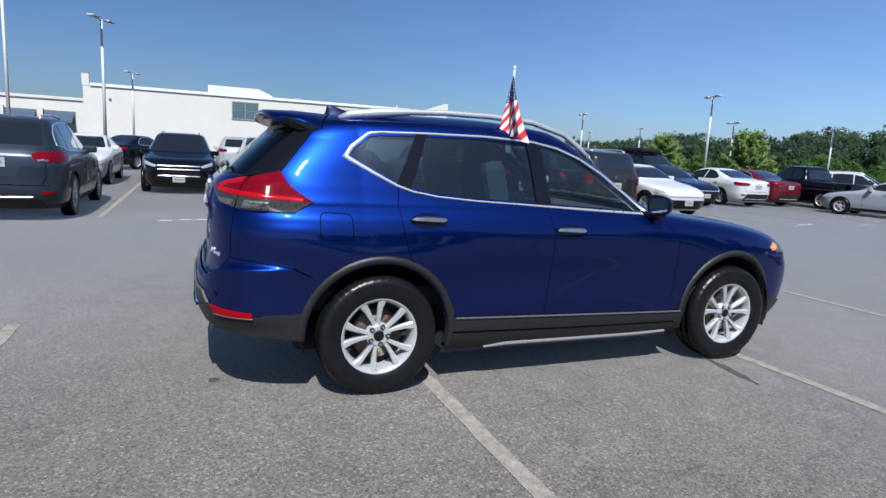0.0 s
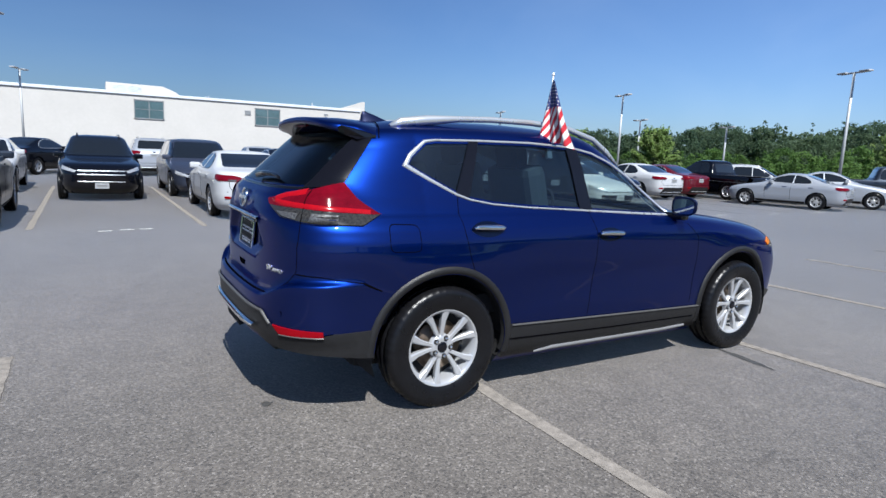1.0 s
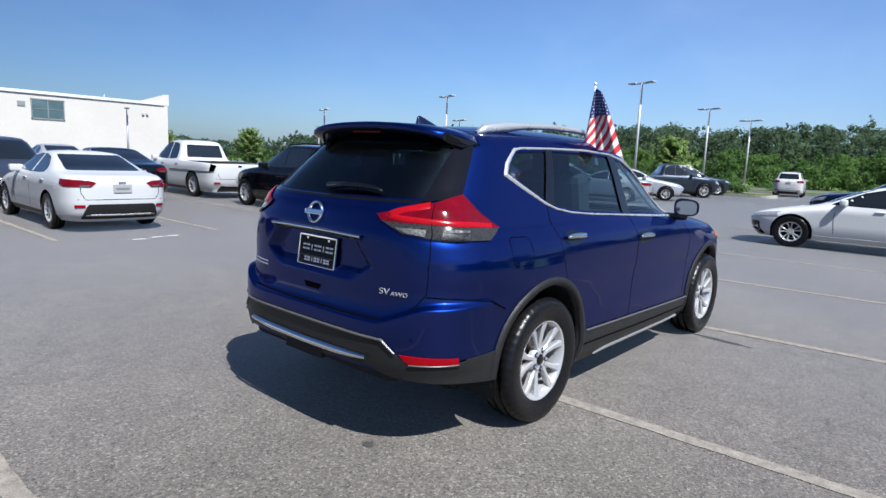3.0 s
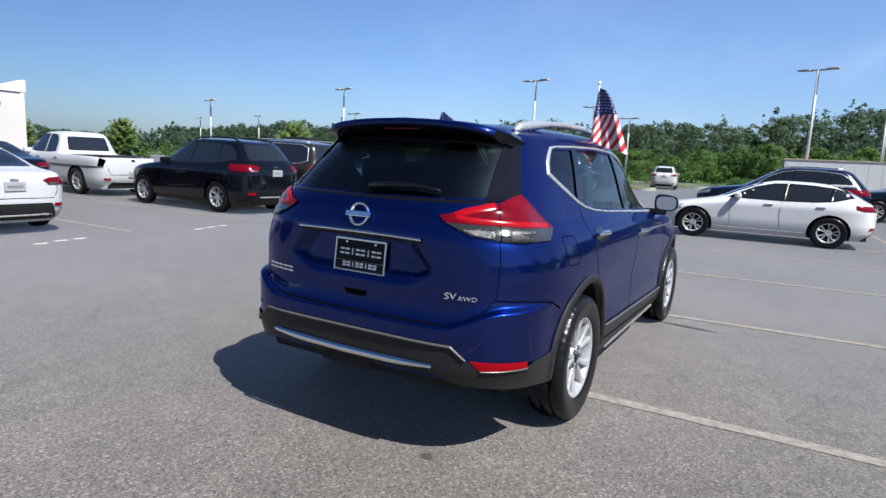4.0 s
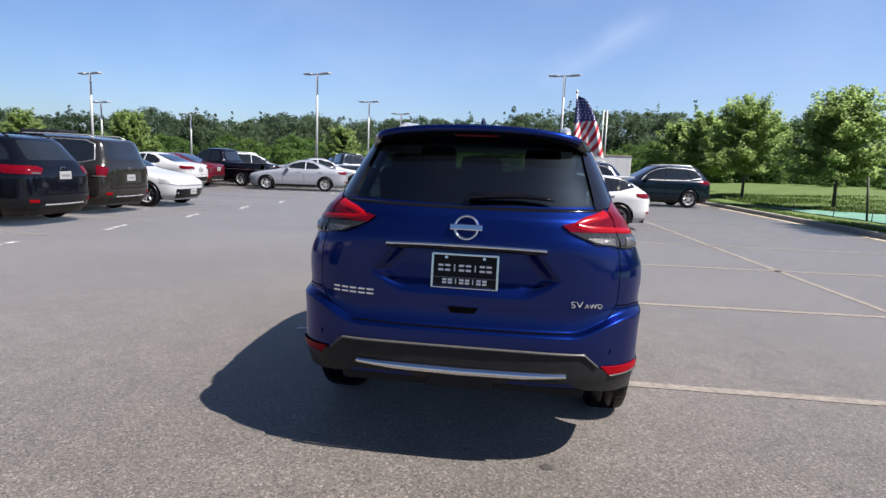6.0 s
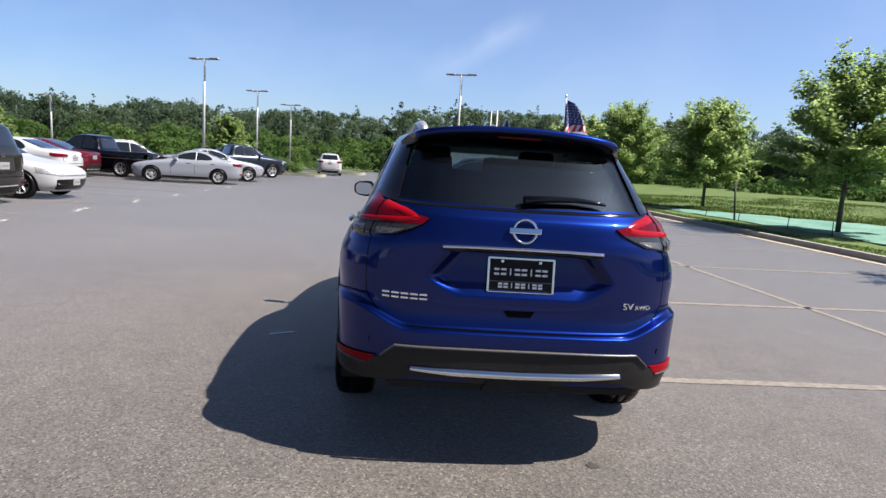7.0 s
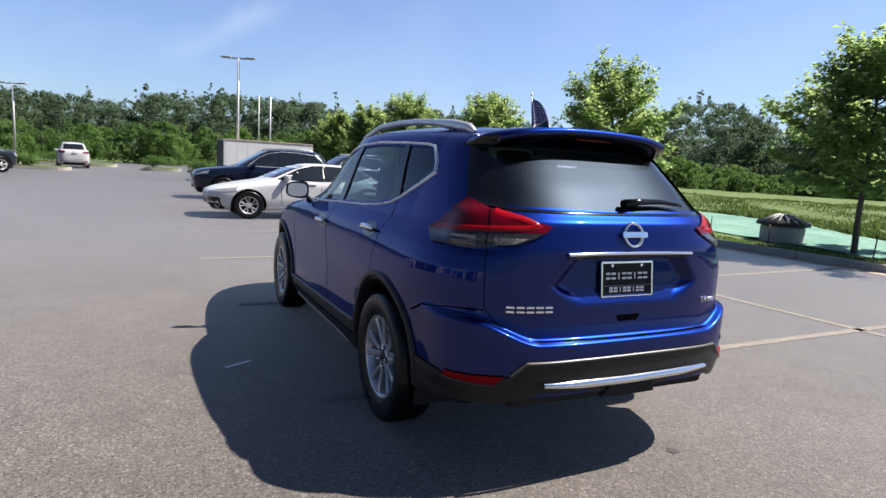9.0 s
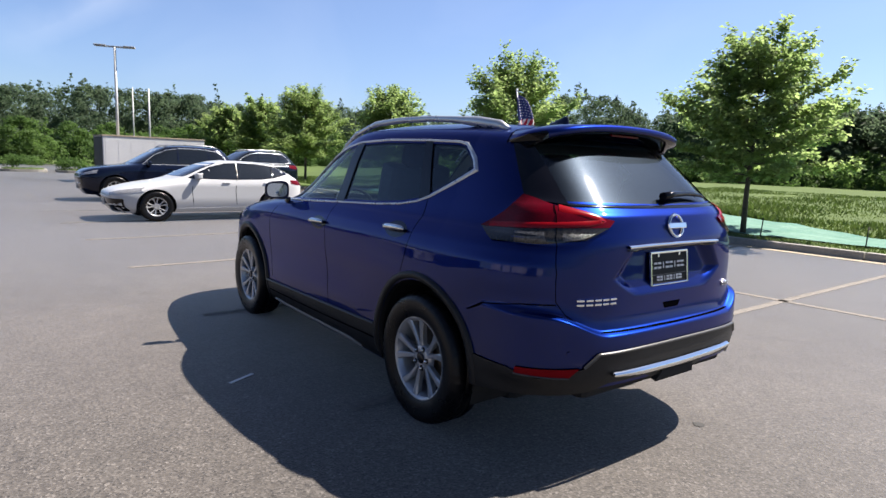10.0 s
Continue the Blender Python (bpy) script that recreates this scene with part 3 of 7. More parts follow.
def finish_skin(bm, form, name):
    """The mesh of a skin with the form's own smooth normals."""
    loose = [v for v in bm.verts if not v.link_faces]
    bmesh.ops.delete(bm, geom=loose, context="VERTS")
    me = bpy.data.meshes.new(name)
    bm.to_mesh(me)
    bm.free()
    me.polygons.foreach_set("use_smooth", [True] * len(me.polygons))
    P = np.zeros(len(me.vertices) * 3)
    me.vertices.foreach_get("co", P)
    me.normals_split_custom_set_from_vertices([tuple(v) for v in form.normals(P.reshape(-1, 3))])
    return me


def panel(form, poly, where, proud=0.003, depth=0.012, step=0.04, dome=0.0):
    """A plate that follows the body: outline (u, v) on where = ('side', sign), ('end', end) or ('wrap', end, sign)."""
    bm = bmesh.new()
    bm.faces.new([bm.verts.new((u, v, 0)) for u, v in poly])
    us, vs = [p[0] for p in poly], [p[1] for p in poly]
    for k, (a, b) in enumerate(((min(us), max(us)), (min(vs), max(vs)))):
        gap = step * 0.4 if where[0] == "wrap" and k == 0 else step
        c = a + gap
        while c < b:
            no = Vector((0, 0, 0))
            no[k] = 1
            bmesh.ops.bisect_plane(bm, geom=bm.verts[:] + bm.edges[:] + bm.faces[:], dist=1e-5, plane_co=no * c, plane_no=no)
            c += gap
    U = np.array([v.co.x for v in bm.verts])
    V = np.array([v.co.y for v in bm.verts])
    faces = []
    bm.verts.index_update()
    for f in bm.faces:
        faces.append([v.index for v in f.verts])
    rim = [(e.verts[0].index, e.verts[1].index) for e in bm.edges if len(e.link_faces) == 1]
    bm.free()
    if where[0] == "side":
        P = form.at_side(U, V, where[1])
    elif where[0] == "end":
        P = form.at_end(U, V, where[1])
    else:
        P = form.at_wrap(U, V, where[1], where[2])
    N = form.normals(P)
    lift = np.full(len(P), proud)
    if dome:
        cu, cv = (min(us) + max(us)) / 2, (min(vs) + max(vs)) / 2
        lift = lift + dome * np.clip(1 - ((U - cu) / (max(us) - cu + 1e-6)) ** 2, 0, 1) * np.clip(1 - ((V - cv) / (max(vs) - cv + 1e-6)) ** 2, 0, 1)
    T = P + N * lift[:, None]
    f0 = faces[0]
    fn = np.cross(T[f0[1]] - T[f0[0]], T[f0[2]] - T[f0[0]])
    flip = fn @ N[f0[0]] < 0
    if flip:
        faces = [list(reversed(f)) for f in faces]
    verts, norms = list(T), list(N)
    for a, b in rim:
        i = len(verts)
        if depth > 0:
            A, B = P[a] - N[a] * depth, P[b] - N[b] * depth
            verts += [T[a], T[b], B, A]
            nn = np.cross(T[b] - T[a], N[a])
            cent = T.mean(0)
            if nn @ (T[a] - cent) < 0:
                nn = -nn
            nn = nn / (np.linalg.norm(nn) + 1e-9)
            norms += [nn] * 4
            faces.append([i, i + 1, i + 2, i + 3])
    me = mesh_of("panel", verts, faces, True)
    if len(me.vertices) == len(norms):
        me.normals_split_custom_set_from_vertices([tuple(v) for v in norms])
    return me


def place_on(form, U, V, where):
    U, V = np.asarray(U, float), np.asarray(V, float)
    if where[0] == "side":
        P = form.at_side(U, V, where[1])
    elif where[0] == "end":
        P = form.at_end(U, V, where[1])
    else:
        P = form.at_wrap(U, V, where[1], where[2])
    return P, form.normals(P)


def strip(form, path, where, width, high=0.006, low=-0.004, closed=False, step=0.03):
    """A raised band along a path on the body; width a number or one for each point of the path."""
    pts = [Vector(p) for p in path]
    ww = list(width) if isinstance(width, (list, tuple)) else [width] * len(pts)
    if closed:
        pts.append(pts[0])
        ww.append(ww[0])
    line, wid = [], []
    for (a, b), (wa, wb) in zip(zip(pts, pts[1:]), zip(ww, ww[1:])):
        k = max(1, int((b - a).length / (step * 0.4 if where[0] == "wrap" else step)))
        for i in range(k):
            line.append(a.lerp(b, i / k))
            wid.append(wa + (wb - wa) * i / k)
    line.append(pts[-1])
    wid.append(ww[-1])
    n = len(line)
    rows = []
    for i, p in enumerate(line):
        d0 = line[i] - line[i - 1] if i else (line[1] - line[0] if not closed else line[-1] - line[-2])
        d1 = line[i + 1] - line[i] if i < n - 1 else (line[-1] - line[-2] if not closed else line[1] - line[0])
        t = (d0.normalized() + d1.normalized()).normalized()
        s = Vector((-t.y, t.x))
        k = wid[i] / 2 / max(0.5, s.dot(Vector((-d1.y, d1.x)).normalized()))
        rows.append([p - s * k, p - s * k * 0.55, p + s * k * 0.55, p + s * k])
    U, V = [q.x for r in rows for q in r], [q.y for r in rows for q in r]
    P, N = place_on(form, U, V, where)
    h = np.array([low, high, high, low] * n)
    T = P + N * h[:, None]
    faces = []
    for i in range(n - 1):
        for k in range(3):
            faces.append((i * 4 + k, i * 4 + k + 1, i * 4 + 5 + k, i * 4 + 4 + k))
    f = faces[1]
    fn = np.cross(T[f[1]] - T[f[0]], T[f[2]] - T[f[0]])
    if fn @ N[f[0]] < 0:
        faces = [tuple(reversed(q)) for q in faces]
    return mesh_of("strip", list(T), faces, True)

# ---- ground, paint, kerb ----
KERB_Y = -9.65
SKEW = 0.055


def edge_y(x):
    """The lot's grass edge; the whole lot's grid lies askew by a few degrees."""
    return KERB_Y + SKEW * x


def ground_sheet():
    verts = [(-400, -400, -0.06), (400, -400, -0.06), (400, 400, -0.06), (-400, 400, -0.06)]
    ob = part("ground", mesh_of("ground", verts, [(0, 1, 2, 3)]), M["grass"])
    return tagged(ob, "wide flat grassy ground reaching the horizon", "ground", kind="structure")


ground_sheet()
lot = part("road", prism([(-45, edge_y(-45)), (62, edge_y(62)), (62, 70), (-45, 70)], 0.3, lambda u, v, w: (u, v, -w)), M["asphalt"])
tagged(lot, "worn grey asphalt of a large parking lot", "parking lot", kind="structure")


def painted(x0, y0, x1, y1, width, material, label, seed):
    """A worn painted line lying on the asphalt, with uneven edges."""
    rng = random.Random(seed)
    d = Vector((x1 - x0, y1 - y0))
    n = max(2, int(d.length / 0.12))
    s = Vector((-d.y, d.x)).normalized()
    verts, faces = [], []
    for i in range(n + 1):
        p = Vector((x0, y0)) + d * i / n
        for k in (-1, 1):
            q = p + s * k * (width / 2 + rng.uniform(-0.006, 0.004))
            verts.append((q.x, q.y, 0.004))
    for i in range(n):
        faces.append((2 * i, 2 * i + 1, 2 * i + 3, 2 * i + 2))
    ob = part("trim", mesh_of("line", verts, faces), material)
    return tagged(ob, label, "painted line", "parking lines", "structure")


for i, (x, lean) in enumerate(((-4.80, 0.02), (-2.25, 0.01), (0.335, 0.018), (2.79, 0.055), (5.50, 0.07), (8.30, 0.07), (10.9, 0.07), (13.6, 0.07))):
    y0, y1 = 1.13 + SKEW * (x - 0.3), edge_y(x) + 0.45
    painted(x, y0, x + lean * (y0 - y1), y1, 0.095, M["line_paint"], "worn cream painted parking bay line", i)
painted(-3.2, -4.47 + 0.06 * -3.9, 15.0, -4.47 + 0.06 * 14.3, 0.10, M["line_paint"], "worn cream painted line between bay rows", 50)
for i in range(-3, 9):
    x = 0.02 + 2.57 * i
    painted(x, 7.45, x - 0.05, 17.2, 0.10, M["line_paint"], "worn cream painted parking bay line", 80 + i)
    for k, (dx, dy) in enumerate(((-0.30, -0.12), (0.02, -0.02), (0.30, 0.02))):
        painted(x - 1.25 + dx - 0.10, 7.2 + dy, x - 1.25 + dx + 0.10, 7.23 + dy, 0.10, M["white_line"], "short white painted bay mark", 200 + 5 * i + k)


def stain(name, x, y, a, b, turn, material, label, seed):
    rng = random.Random(seed)
    verts = [(0, 0, 0)]
    n = 22
    for i in range(n):
        t = 2 * math.pi * i / n
        k = rng.uniform(0.75, 1.1)
        verts.append((a * k * math.cos(t), b * k * math.sin(t), 0))
    ob = part(name, mesh_of(name, verts, [(0, 1 + i, 1 + (i + 1) % n) for i in range(n)]), material)
    ob.matrix_world = pose(x, y, 0.003, 0, 0, turn)
    return tagged(ob, label, "stain", kind="structure")


M["stain"] = mat("dark_oil_stain", (0.045, 0.044, 0.043), rough=0.6, vary=0.3, scale=12)
stain("trim", 2.56, -1.12, 0.27, 0.035, 83, M["stain"], "dark tyre scuff on the asphalt", 1)
stain("trim", -0.9, -0.44, 0.035, 0.03, 0, M["stain"], "small dark oil spot on the asphalt", 2)
# thin raised white bar on the asphalt beside the blue car
sliver = part("white_sliver", box(-0.10, 0.10, -0.011, 0.011, 0.0, 0.006, bevel=0.002), M["lettering"])
sliver.matrix_world = pose(1.10, 1.487, 0.0, 0, 0, -62)
tagged(sliver, "thin white sliver lying on the asphalt", "litter")

# kerb along the grass
along_kerb = pose(0, KERB_Y, 0, 0, 0, math.degrees(math.atan(SKEW)))
for i in range(24):
    x0 = -20 + 3.05 * i
    if x0 > 26:
        break
    k = part("kerb_stone", box(x0, x0 + 3.03, -0.16, 0.01, -0.1, 0.14, bevel=0.02), M["concrete"])
    k.matrix_world = along_kerb
    tagged(k, "pale concrete kerb stone along the lot edge", "kerb", "kerb along the lot", "structure")
gutter = part("trim", box(-20, 28.6, 0.012, 0.32, -0.05, 0.006), M["yellow_edge"])
gutter.matrix_world = along_kerb
tagged(gutter, "pale sandy concrete gutter strip beside the kerb", "gutter", kind="structure")

# grass bank, erosion mat, field
def sheet(name, x0, x1, y0, y1, z_of, nx, ny, material, label, category, kind="structure"):
    verts = []
    for j in range(ny + 1):
        for i in range(nx + 1):
            x = x0 + (x1 - x0) * i / nx
            y = y0 + (y1(x) - y0) * j / ny
            verts.append((x, y, z_of(x, y)))
    faces = [(j * (nx + 1) + i, j * (nx + 1) + i + 1, (j + 1) * (nx + 1) + i + 1, (j + 1) * (nx + 1) + i) for j in range(ny) for i in range(nx)]
    ob = part(name, mesh_of(name, verts, faces, True), material)
    return tagged(ob, label, category, kind=kind)


def bank_z(x, y):
    d = edge_y(x) - y
    z = 0.09 + 0.02 * math.sin(x * 0.9) * math.sin(y * 1.1)
    z += 0.035 * min(max(d - 2.5, 0), 14)
    return z + 0.02 * noise.noise(Vector((x * 0.8, y * 0.8, 0)))


sheet("grass_bank", -40, 140, -75, lambda x: min(edge_y(x), edge_y(60)) - 0.16, bank_z, 360, 130, M["grass"], "green mown grass field beside the lot", "grass")


def mat_near(x):
    return edge_y(x) - float(np.interp(x, [-14, 2, 5, 9, 13, 17, 20, 23], [1.2, 1.25, 1.6, 2.3, 2.7, 2.3, 2.1, 1.9]))


def erosion_mat():
    """A wrinkled sheet of teal netting in the swale; narrow near its ends, broad in the middle."""
    verts, faces, nx, ny = [], [], 190, 26
    for i in range(nx + 1):
        x = -14 + 37 * i / nx
        near_y = mat_near(x) + 0.12 * noise.noise(Vector((x * 0.6, 0, 7)))
        far_y = float(np.interp(x, [-14, 2, 5, 8, 12, 16, 20, 23], [-12.9, -12.9, -14.2, -15.6, -16.6, -15.8, -12.6, -10.4])) + 0.25 * noise.noise(Vector((x * 0.5, 4, 7)))
        for j in range(ny + 1):
            y = near_y + (far_y - near_y) * j / ny
            verts.append((x, y, bank_z(x, y) + 0.03 + 0.035 * noise.noise(Vector((x * 1.1, y * 1.6, 3)))))
    for i in range(nx):
        for j in range(ny):
            faces.append((i * (ny + 1) + j, (i + 1) * (ny + 1) + j, (i + 1) * (ny + 1) + j + 1, i * (ny + 1) + j + 1))
    ob = part("erosion_mat", mesh_of("mat", verts, faces, True), M["mat_green"])
    return tagged(ob, "wrinkled teal erosion-control mat laid on the bank", "mat")


erosion_mat()


def drain():
    d = empty("drain_inlet", pose(6.2, -11.55, 0.1) @ Matrix.Scale(1.06, 4))
    tagged(d, "round grey concrete drain inlet with a conical slatted lid", "drain")
    part("ring", lathe([(0.0, 0.34), (0.43, 0.34), (0.45, 0.30), (0.45, -0.1)], 28, "z"), M["rust_stone"], d)
    part("lid", lathe([(0.0, 0.62), (0.10, 0.60), (0.54, 0.42), (0.55, 0.36), (0.44, 0.34)], 28, "z"), M["iron"], d, "dark conical lid")
    for k in range(16):
        a = 2 * math.pi * k / 16
        part("slat", tube([(0.1 * math.cos(a), 0.1 * math.sin(a), 0.607), (0.54 * math.cos(a), 0.54 * math.sin(a), 0.428)], 0.014, 5), M["lamp_grey"], d)
    return d


drain()


def stake(x, y, h, r, label):
    s = part("stake", tube([(0, 0, -0.1), (0, 0, h)], [r, r * 0.9], 6), M["iron"])
    s.matrix_world = pose(x, y, bank_z(x, y), random.uniform(-5, 5), random.uniform(-6, 6), 0)
    return tagged(s, label, "stake", "stakes along the mat")


for i in range(12):
    x = -2.5 + 2.1 * i + random.uniform(-0.2, 0.2)
    stake(x, mat_near(x) + random.uniform(0.0, 0.2), 0.42, 0.014, "short dark wooden stake at the mat's edge")
stake(16.9, -11.1, 1.4, 0.035, "tall dark green marker stake in the grass")

# ---- building ----
BY = 46.0


def building():
    b = empty("building")
    tagged(b, "long low white stucco commercial building with flat roof", "building")
    wall = bmesh.new()
    add_box(wall, -8.6, 19.2, BY, BY + 18, -0.3, 4.68)
    part("wall", wall, M["stucco"], b, "white stucco wall")
    part("roof", box(-8.5, 19.1, BY + 0.35, BY + 17.8, 4.68, 4.74), M["coping"], b)
    part("coping", box(-8.15, 18.9, BY - 0.10, BY + 0.32, 4.60, 4.80, bevel=0.02), M["coping"], b, "grey metal coping")
    for x0, x1, dx in ((-8.65, -8.2, 0.5), (18.8, 19.3, -1.2)):
        prof = [(x0, 4.6), (x1, 4.6), (x1, 5.42), (x0, 5.42)]
        if dx < 0:
            prof = [(x0 - 1.9, 4.7), (x1, 4.6), (x1, 5.46), (x1 - 0.2, 5.46)]
        part("parapet", prism(prof, 0.4, lambda u, v, w: (u, BY - 0.02 + w, v)), M["stucco"], b)
    part("rooftop_unit", prism([(-0.3, 4.7), (5.0, 4.7), (4.4, 5.15), (3.5, 5.5), (-0.3, 5.52)], 2.2, lambda u, v, w: (u, BY + 2 + w, v)), M["stucco"], b, "white rooftop plant box")
    lv = bmesh.new()
    for k in range(6):
        add_box(lv, 0.1, 1.0, BY + 1.96, BY + 2.0, 4.88 + 0.09 * k, 4.94 + 0.09 * k)
        add_box(lv, 1.15, 2.0, BY + 1.96, BY + 2.0, 4.88 + 0.09 * k, 4.94 + 0.09 * k)
    part("louvre", lv, M["coping"], b)
    for x0, x1 in ((1.42, 3.28), (9.98, 11.88)):
        w = part("window", box(x0, x1, BY - 0.03, BY + 0.02, 2.98, 4.24), M["office_glass"], b, "blue-green office window")
        fr = bmesh.new()
        for a in ((x0 - 0.06, x1 + 0.06, 4.22, 4.30), (x0 - 0.06, x1 + 0.06, 2.92, 3.0), (x0 - 0.06, x0, 2.92, 4.3), (x1, x1 + 0.06, 2.92, 4.3), ((x0 + x1) / 2 - 0.03, (x0 + x1) / 2 + 0.03, 2.95, 4.25)):
            add_box(fr, a[0], a[1], BY - 0.06, BY + 0.01, a[2], a[3])
        add_box(fr, x0, x1, BY - 0.05, BY, 3.6, 3.63)
        part("window_frame", fr, M["vent_grey"], w)
    part("vent", box(9.15, 9.6, BY - 0.05, BY, 3.72, 4.05, bevel=0.01), M["vent_grey"], b)
    for x in (-7.4, -7.0, 17.2, 17.5):
        part("wall_light", box(x, x + 0.16, BY - 0.12, BY, 3.75, 3.9, bevel=0.02), M["lamp_grey"], b)
    for x, z in ((6.4, 4.95), (6.6, 5.0), (14.9, 5.1)):
        part("roof_pipe", box(x, x + 0.07, BY + 1, BY + 1.07, 4.7, z), M["steel"], b)
    return b


building()


def arcade():
    b = empty("building")
    tagged(b, "low white showroom wing with navy awnings over arched openings", "building")
    w = bmesh.new()
    add_box(w, -40, -8.7, BY + 1.5, BY + 16, -0.3, 3.62)
    part("wall", w, M["stucco"], b)
    part("cornice", box(-40, -8.75, BY + 1.4, BY + 1.9, 3.55, 3.75, bevel=0.02), M["stucco"], b)
    for k in range(8):
        x = -11.3 - 2.35 * k
        part("opening", box(x - 0.05, x + 1.95, BY + 1.46, BY + 1.55, 1.0, 2.75), M["office_glass"], b)
        part("awning", prism([(BY + 1.5, 2.6), (BY + 1.5, 2.2), (BY + 0.7, 1.9), (BY + 0.75, 2.1)], 1.8, lambda u, v, q, x=x: (x + 0.05 + q, u, v)), M["awning"], b, "navy awning")
        part("pier", box(x - 0.4, x - 0.05, BY + 1.3, BY + 1.5, -0.2, 2.9), M["stucco"], b)
    return b


arcade()


# ---- lamp posts ----
def lamp_post(x, y, top, turn=0, heads=2, base=0.0):
    p = empty("street_lamp", pose(x, y, base, 0, 0, turn))
    tagged(p, "tall grey steel parking-lot lamp post with two flat heads" if heads == 2 else "tall grey steel parking-lot lamp post with one flat head", "street lamp", "lamp posts in the lot")
    part("footing", lathe([(0.0, 0.55), (0.27, 0.55), (0.28, 0.5), (0.28, 0.0)], 20, "z"), M["concrete"], p)
    part("pole", tube([(0, 0, 0.5), (0, 0, top - 0.1)], [0.072, 0.052], 10), M["steel"], p)
    if not heads:
        return tagged(p, "slender bare grey steel pole beyond the lot")
    part("arm", box(-0.50 if heads == 2 else -0.1, 0.50, -0.03, 0.03, top - 0.14, top - 0.06, bevel=0.01), M["steel"], p)
    for s in ((-1, 1) if heads == 2 else (1,)):
        h = bmesh.new()
        add_box(h, -0.25, 0.25, -0.14, 0.14, -0.03, 0.045, bevel=0.03)
        hd = part("lamp_head", h, M["lamp_grey"], p, "flat grey lamp head")
        hd.matrix_local = pose(s * 0.60, 0, top - 0.08)
        part("diffuser", box(-0.17, 0.17, -0.10, 0.10, -0.040, -0.028), M["plate_white"], hd)
    return p


for x, y, top in ((27.75, 10.85, 5.82), (29.2, -2.07, 6.20), (25.8, 22.45, 5.33), (24.4, 32.8, 4.60), (38.7, 10.9, 5.48), (43.2, 9.5, 5.05), 
                        (-4.64, 25.0, 6.05), (-4.9, 40.0, 5.3), (32.3, 26.8, 4.4), (38.7, 24.4, 4.25), (-8.0, 25.0, 8.0), (38.0, 43.0, 4.6), (40, 54, 4.5), (13.0, 38.0, 3.8)):
    lamp_post(x, y, top, 70)
for x, y, top in ((57.6, -7.6, 7.1), (43.3, -6.15, 5.8)):
    lamp_post(x, y, top, 70, 0)


# ---- trailer, islands ----
def box_trailer():
    t = empty("trailer", pose(28.8, -3.35, 0, 0, 0, 2) @ Matrix.Scale(0.92, 4))
    tagged(t, "long white box trailer parked at the lot's far side", "trailer")
    part("body", box(-1.2, 1.2, -2.35, 2.35, 0.55, 2.25, bevel=0.03), M["trailer"], t, "white ribbed panel body")
    part("roof_edge", box(-1.22, 1.22, -2.37, 2.37, 2.22, 2.29, bevel=0.01), M["yellow_edge"], t)
    part("end_door", box(-1.1, 1.1, 2.352, 2.37, 0.6, 2.2), M["iron"], t, "dark end door")
    for k in range(9):
        part("rib", box(-1.205, -1.2, -2.2 + 0.55 * k, -2.17 + 0.55 * k, 0.6, 2.2), M["trailer"], t)
    part("chassis", box(-0.9, 0.9, -2.2, 2.2, 0.35, 0.55), M["void"], t)
    for y in (-0.5, 0.4):
        for x in (-1.05, 1.05):
            part("tyre", lathe([(0.12, 0.1), (0.3, 0.1), (0.33, 0.05), (0.33, -0.05), (0.3, -0.1), (0.0, -0.1)], 20), M["rubber"], t).matrix_local = pose(x, y, 0.33, 0, 0, 90)
    return t


box_trailer()
for x, y, a, b in ((35.9, 8.0, 1.1, 2.2), (42.0, 1.2, 1.6, 1.2), (41.0, -1.4, 1.4, 1.0), (46.5, 9.0, 2.0, 5.0), (47, -6, 3, 2.2)):
    prof = rounded([(-a, -b), (a, -b), (a, b), (-a, b)], 0.8, 5)
    k = part("kerb_island", prism(prof, 0.15, lambda u, v, w, x=x, y=y: (x + u, y + v, w)), M["concrete"])
    tagged(k, "low concrete kerbed planting island", "kerb island", kind="structure")
    prof = rounded([(-a + 0.15, -b + 0.15), (a - 0.15, -b + 0.15), (a - 0.15, b - 0.15), (-a + 0.15, b - 0.15)], 0.7, 5)
    k = part("island_soil", prism(prof, 0.03, lambda u, v, w, x=x, y=y: (x + u, y + v, 0.15 + w)), M["grass"])
    tagged(k, "grass on a planting island", "grass", kind="structure")

# ---- the blue car ----
AXLES = 2.706
RAD = 0.36
ARCH = 0.43


def plate_recess(y, z):
    """Depth of the hollow in the tailgate round the number plate."""
    hw = np.interp(z, [0.84, 0.92, 1.06], [0.35, 0.46, 0.34])
    s = np.clip((hw - np.abs(y)) / 0.10, 0, 1)
    t = np.clip((z - 0.835) / 0.06, 0, 1) * np.clip((1.055 - z) / 0.012, 0, 1) * (0.68 + 0.32 * np.clip((z - 0.86) / 0.19, 0, 1))
    return 0.055 * s * s * (3 - 2 * s) * t


narrow_k = spline((0.9, 0.0), (1.1, 0.015), (1.25, 0.03), (1.5, 0.06))


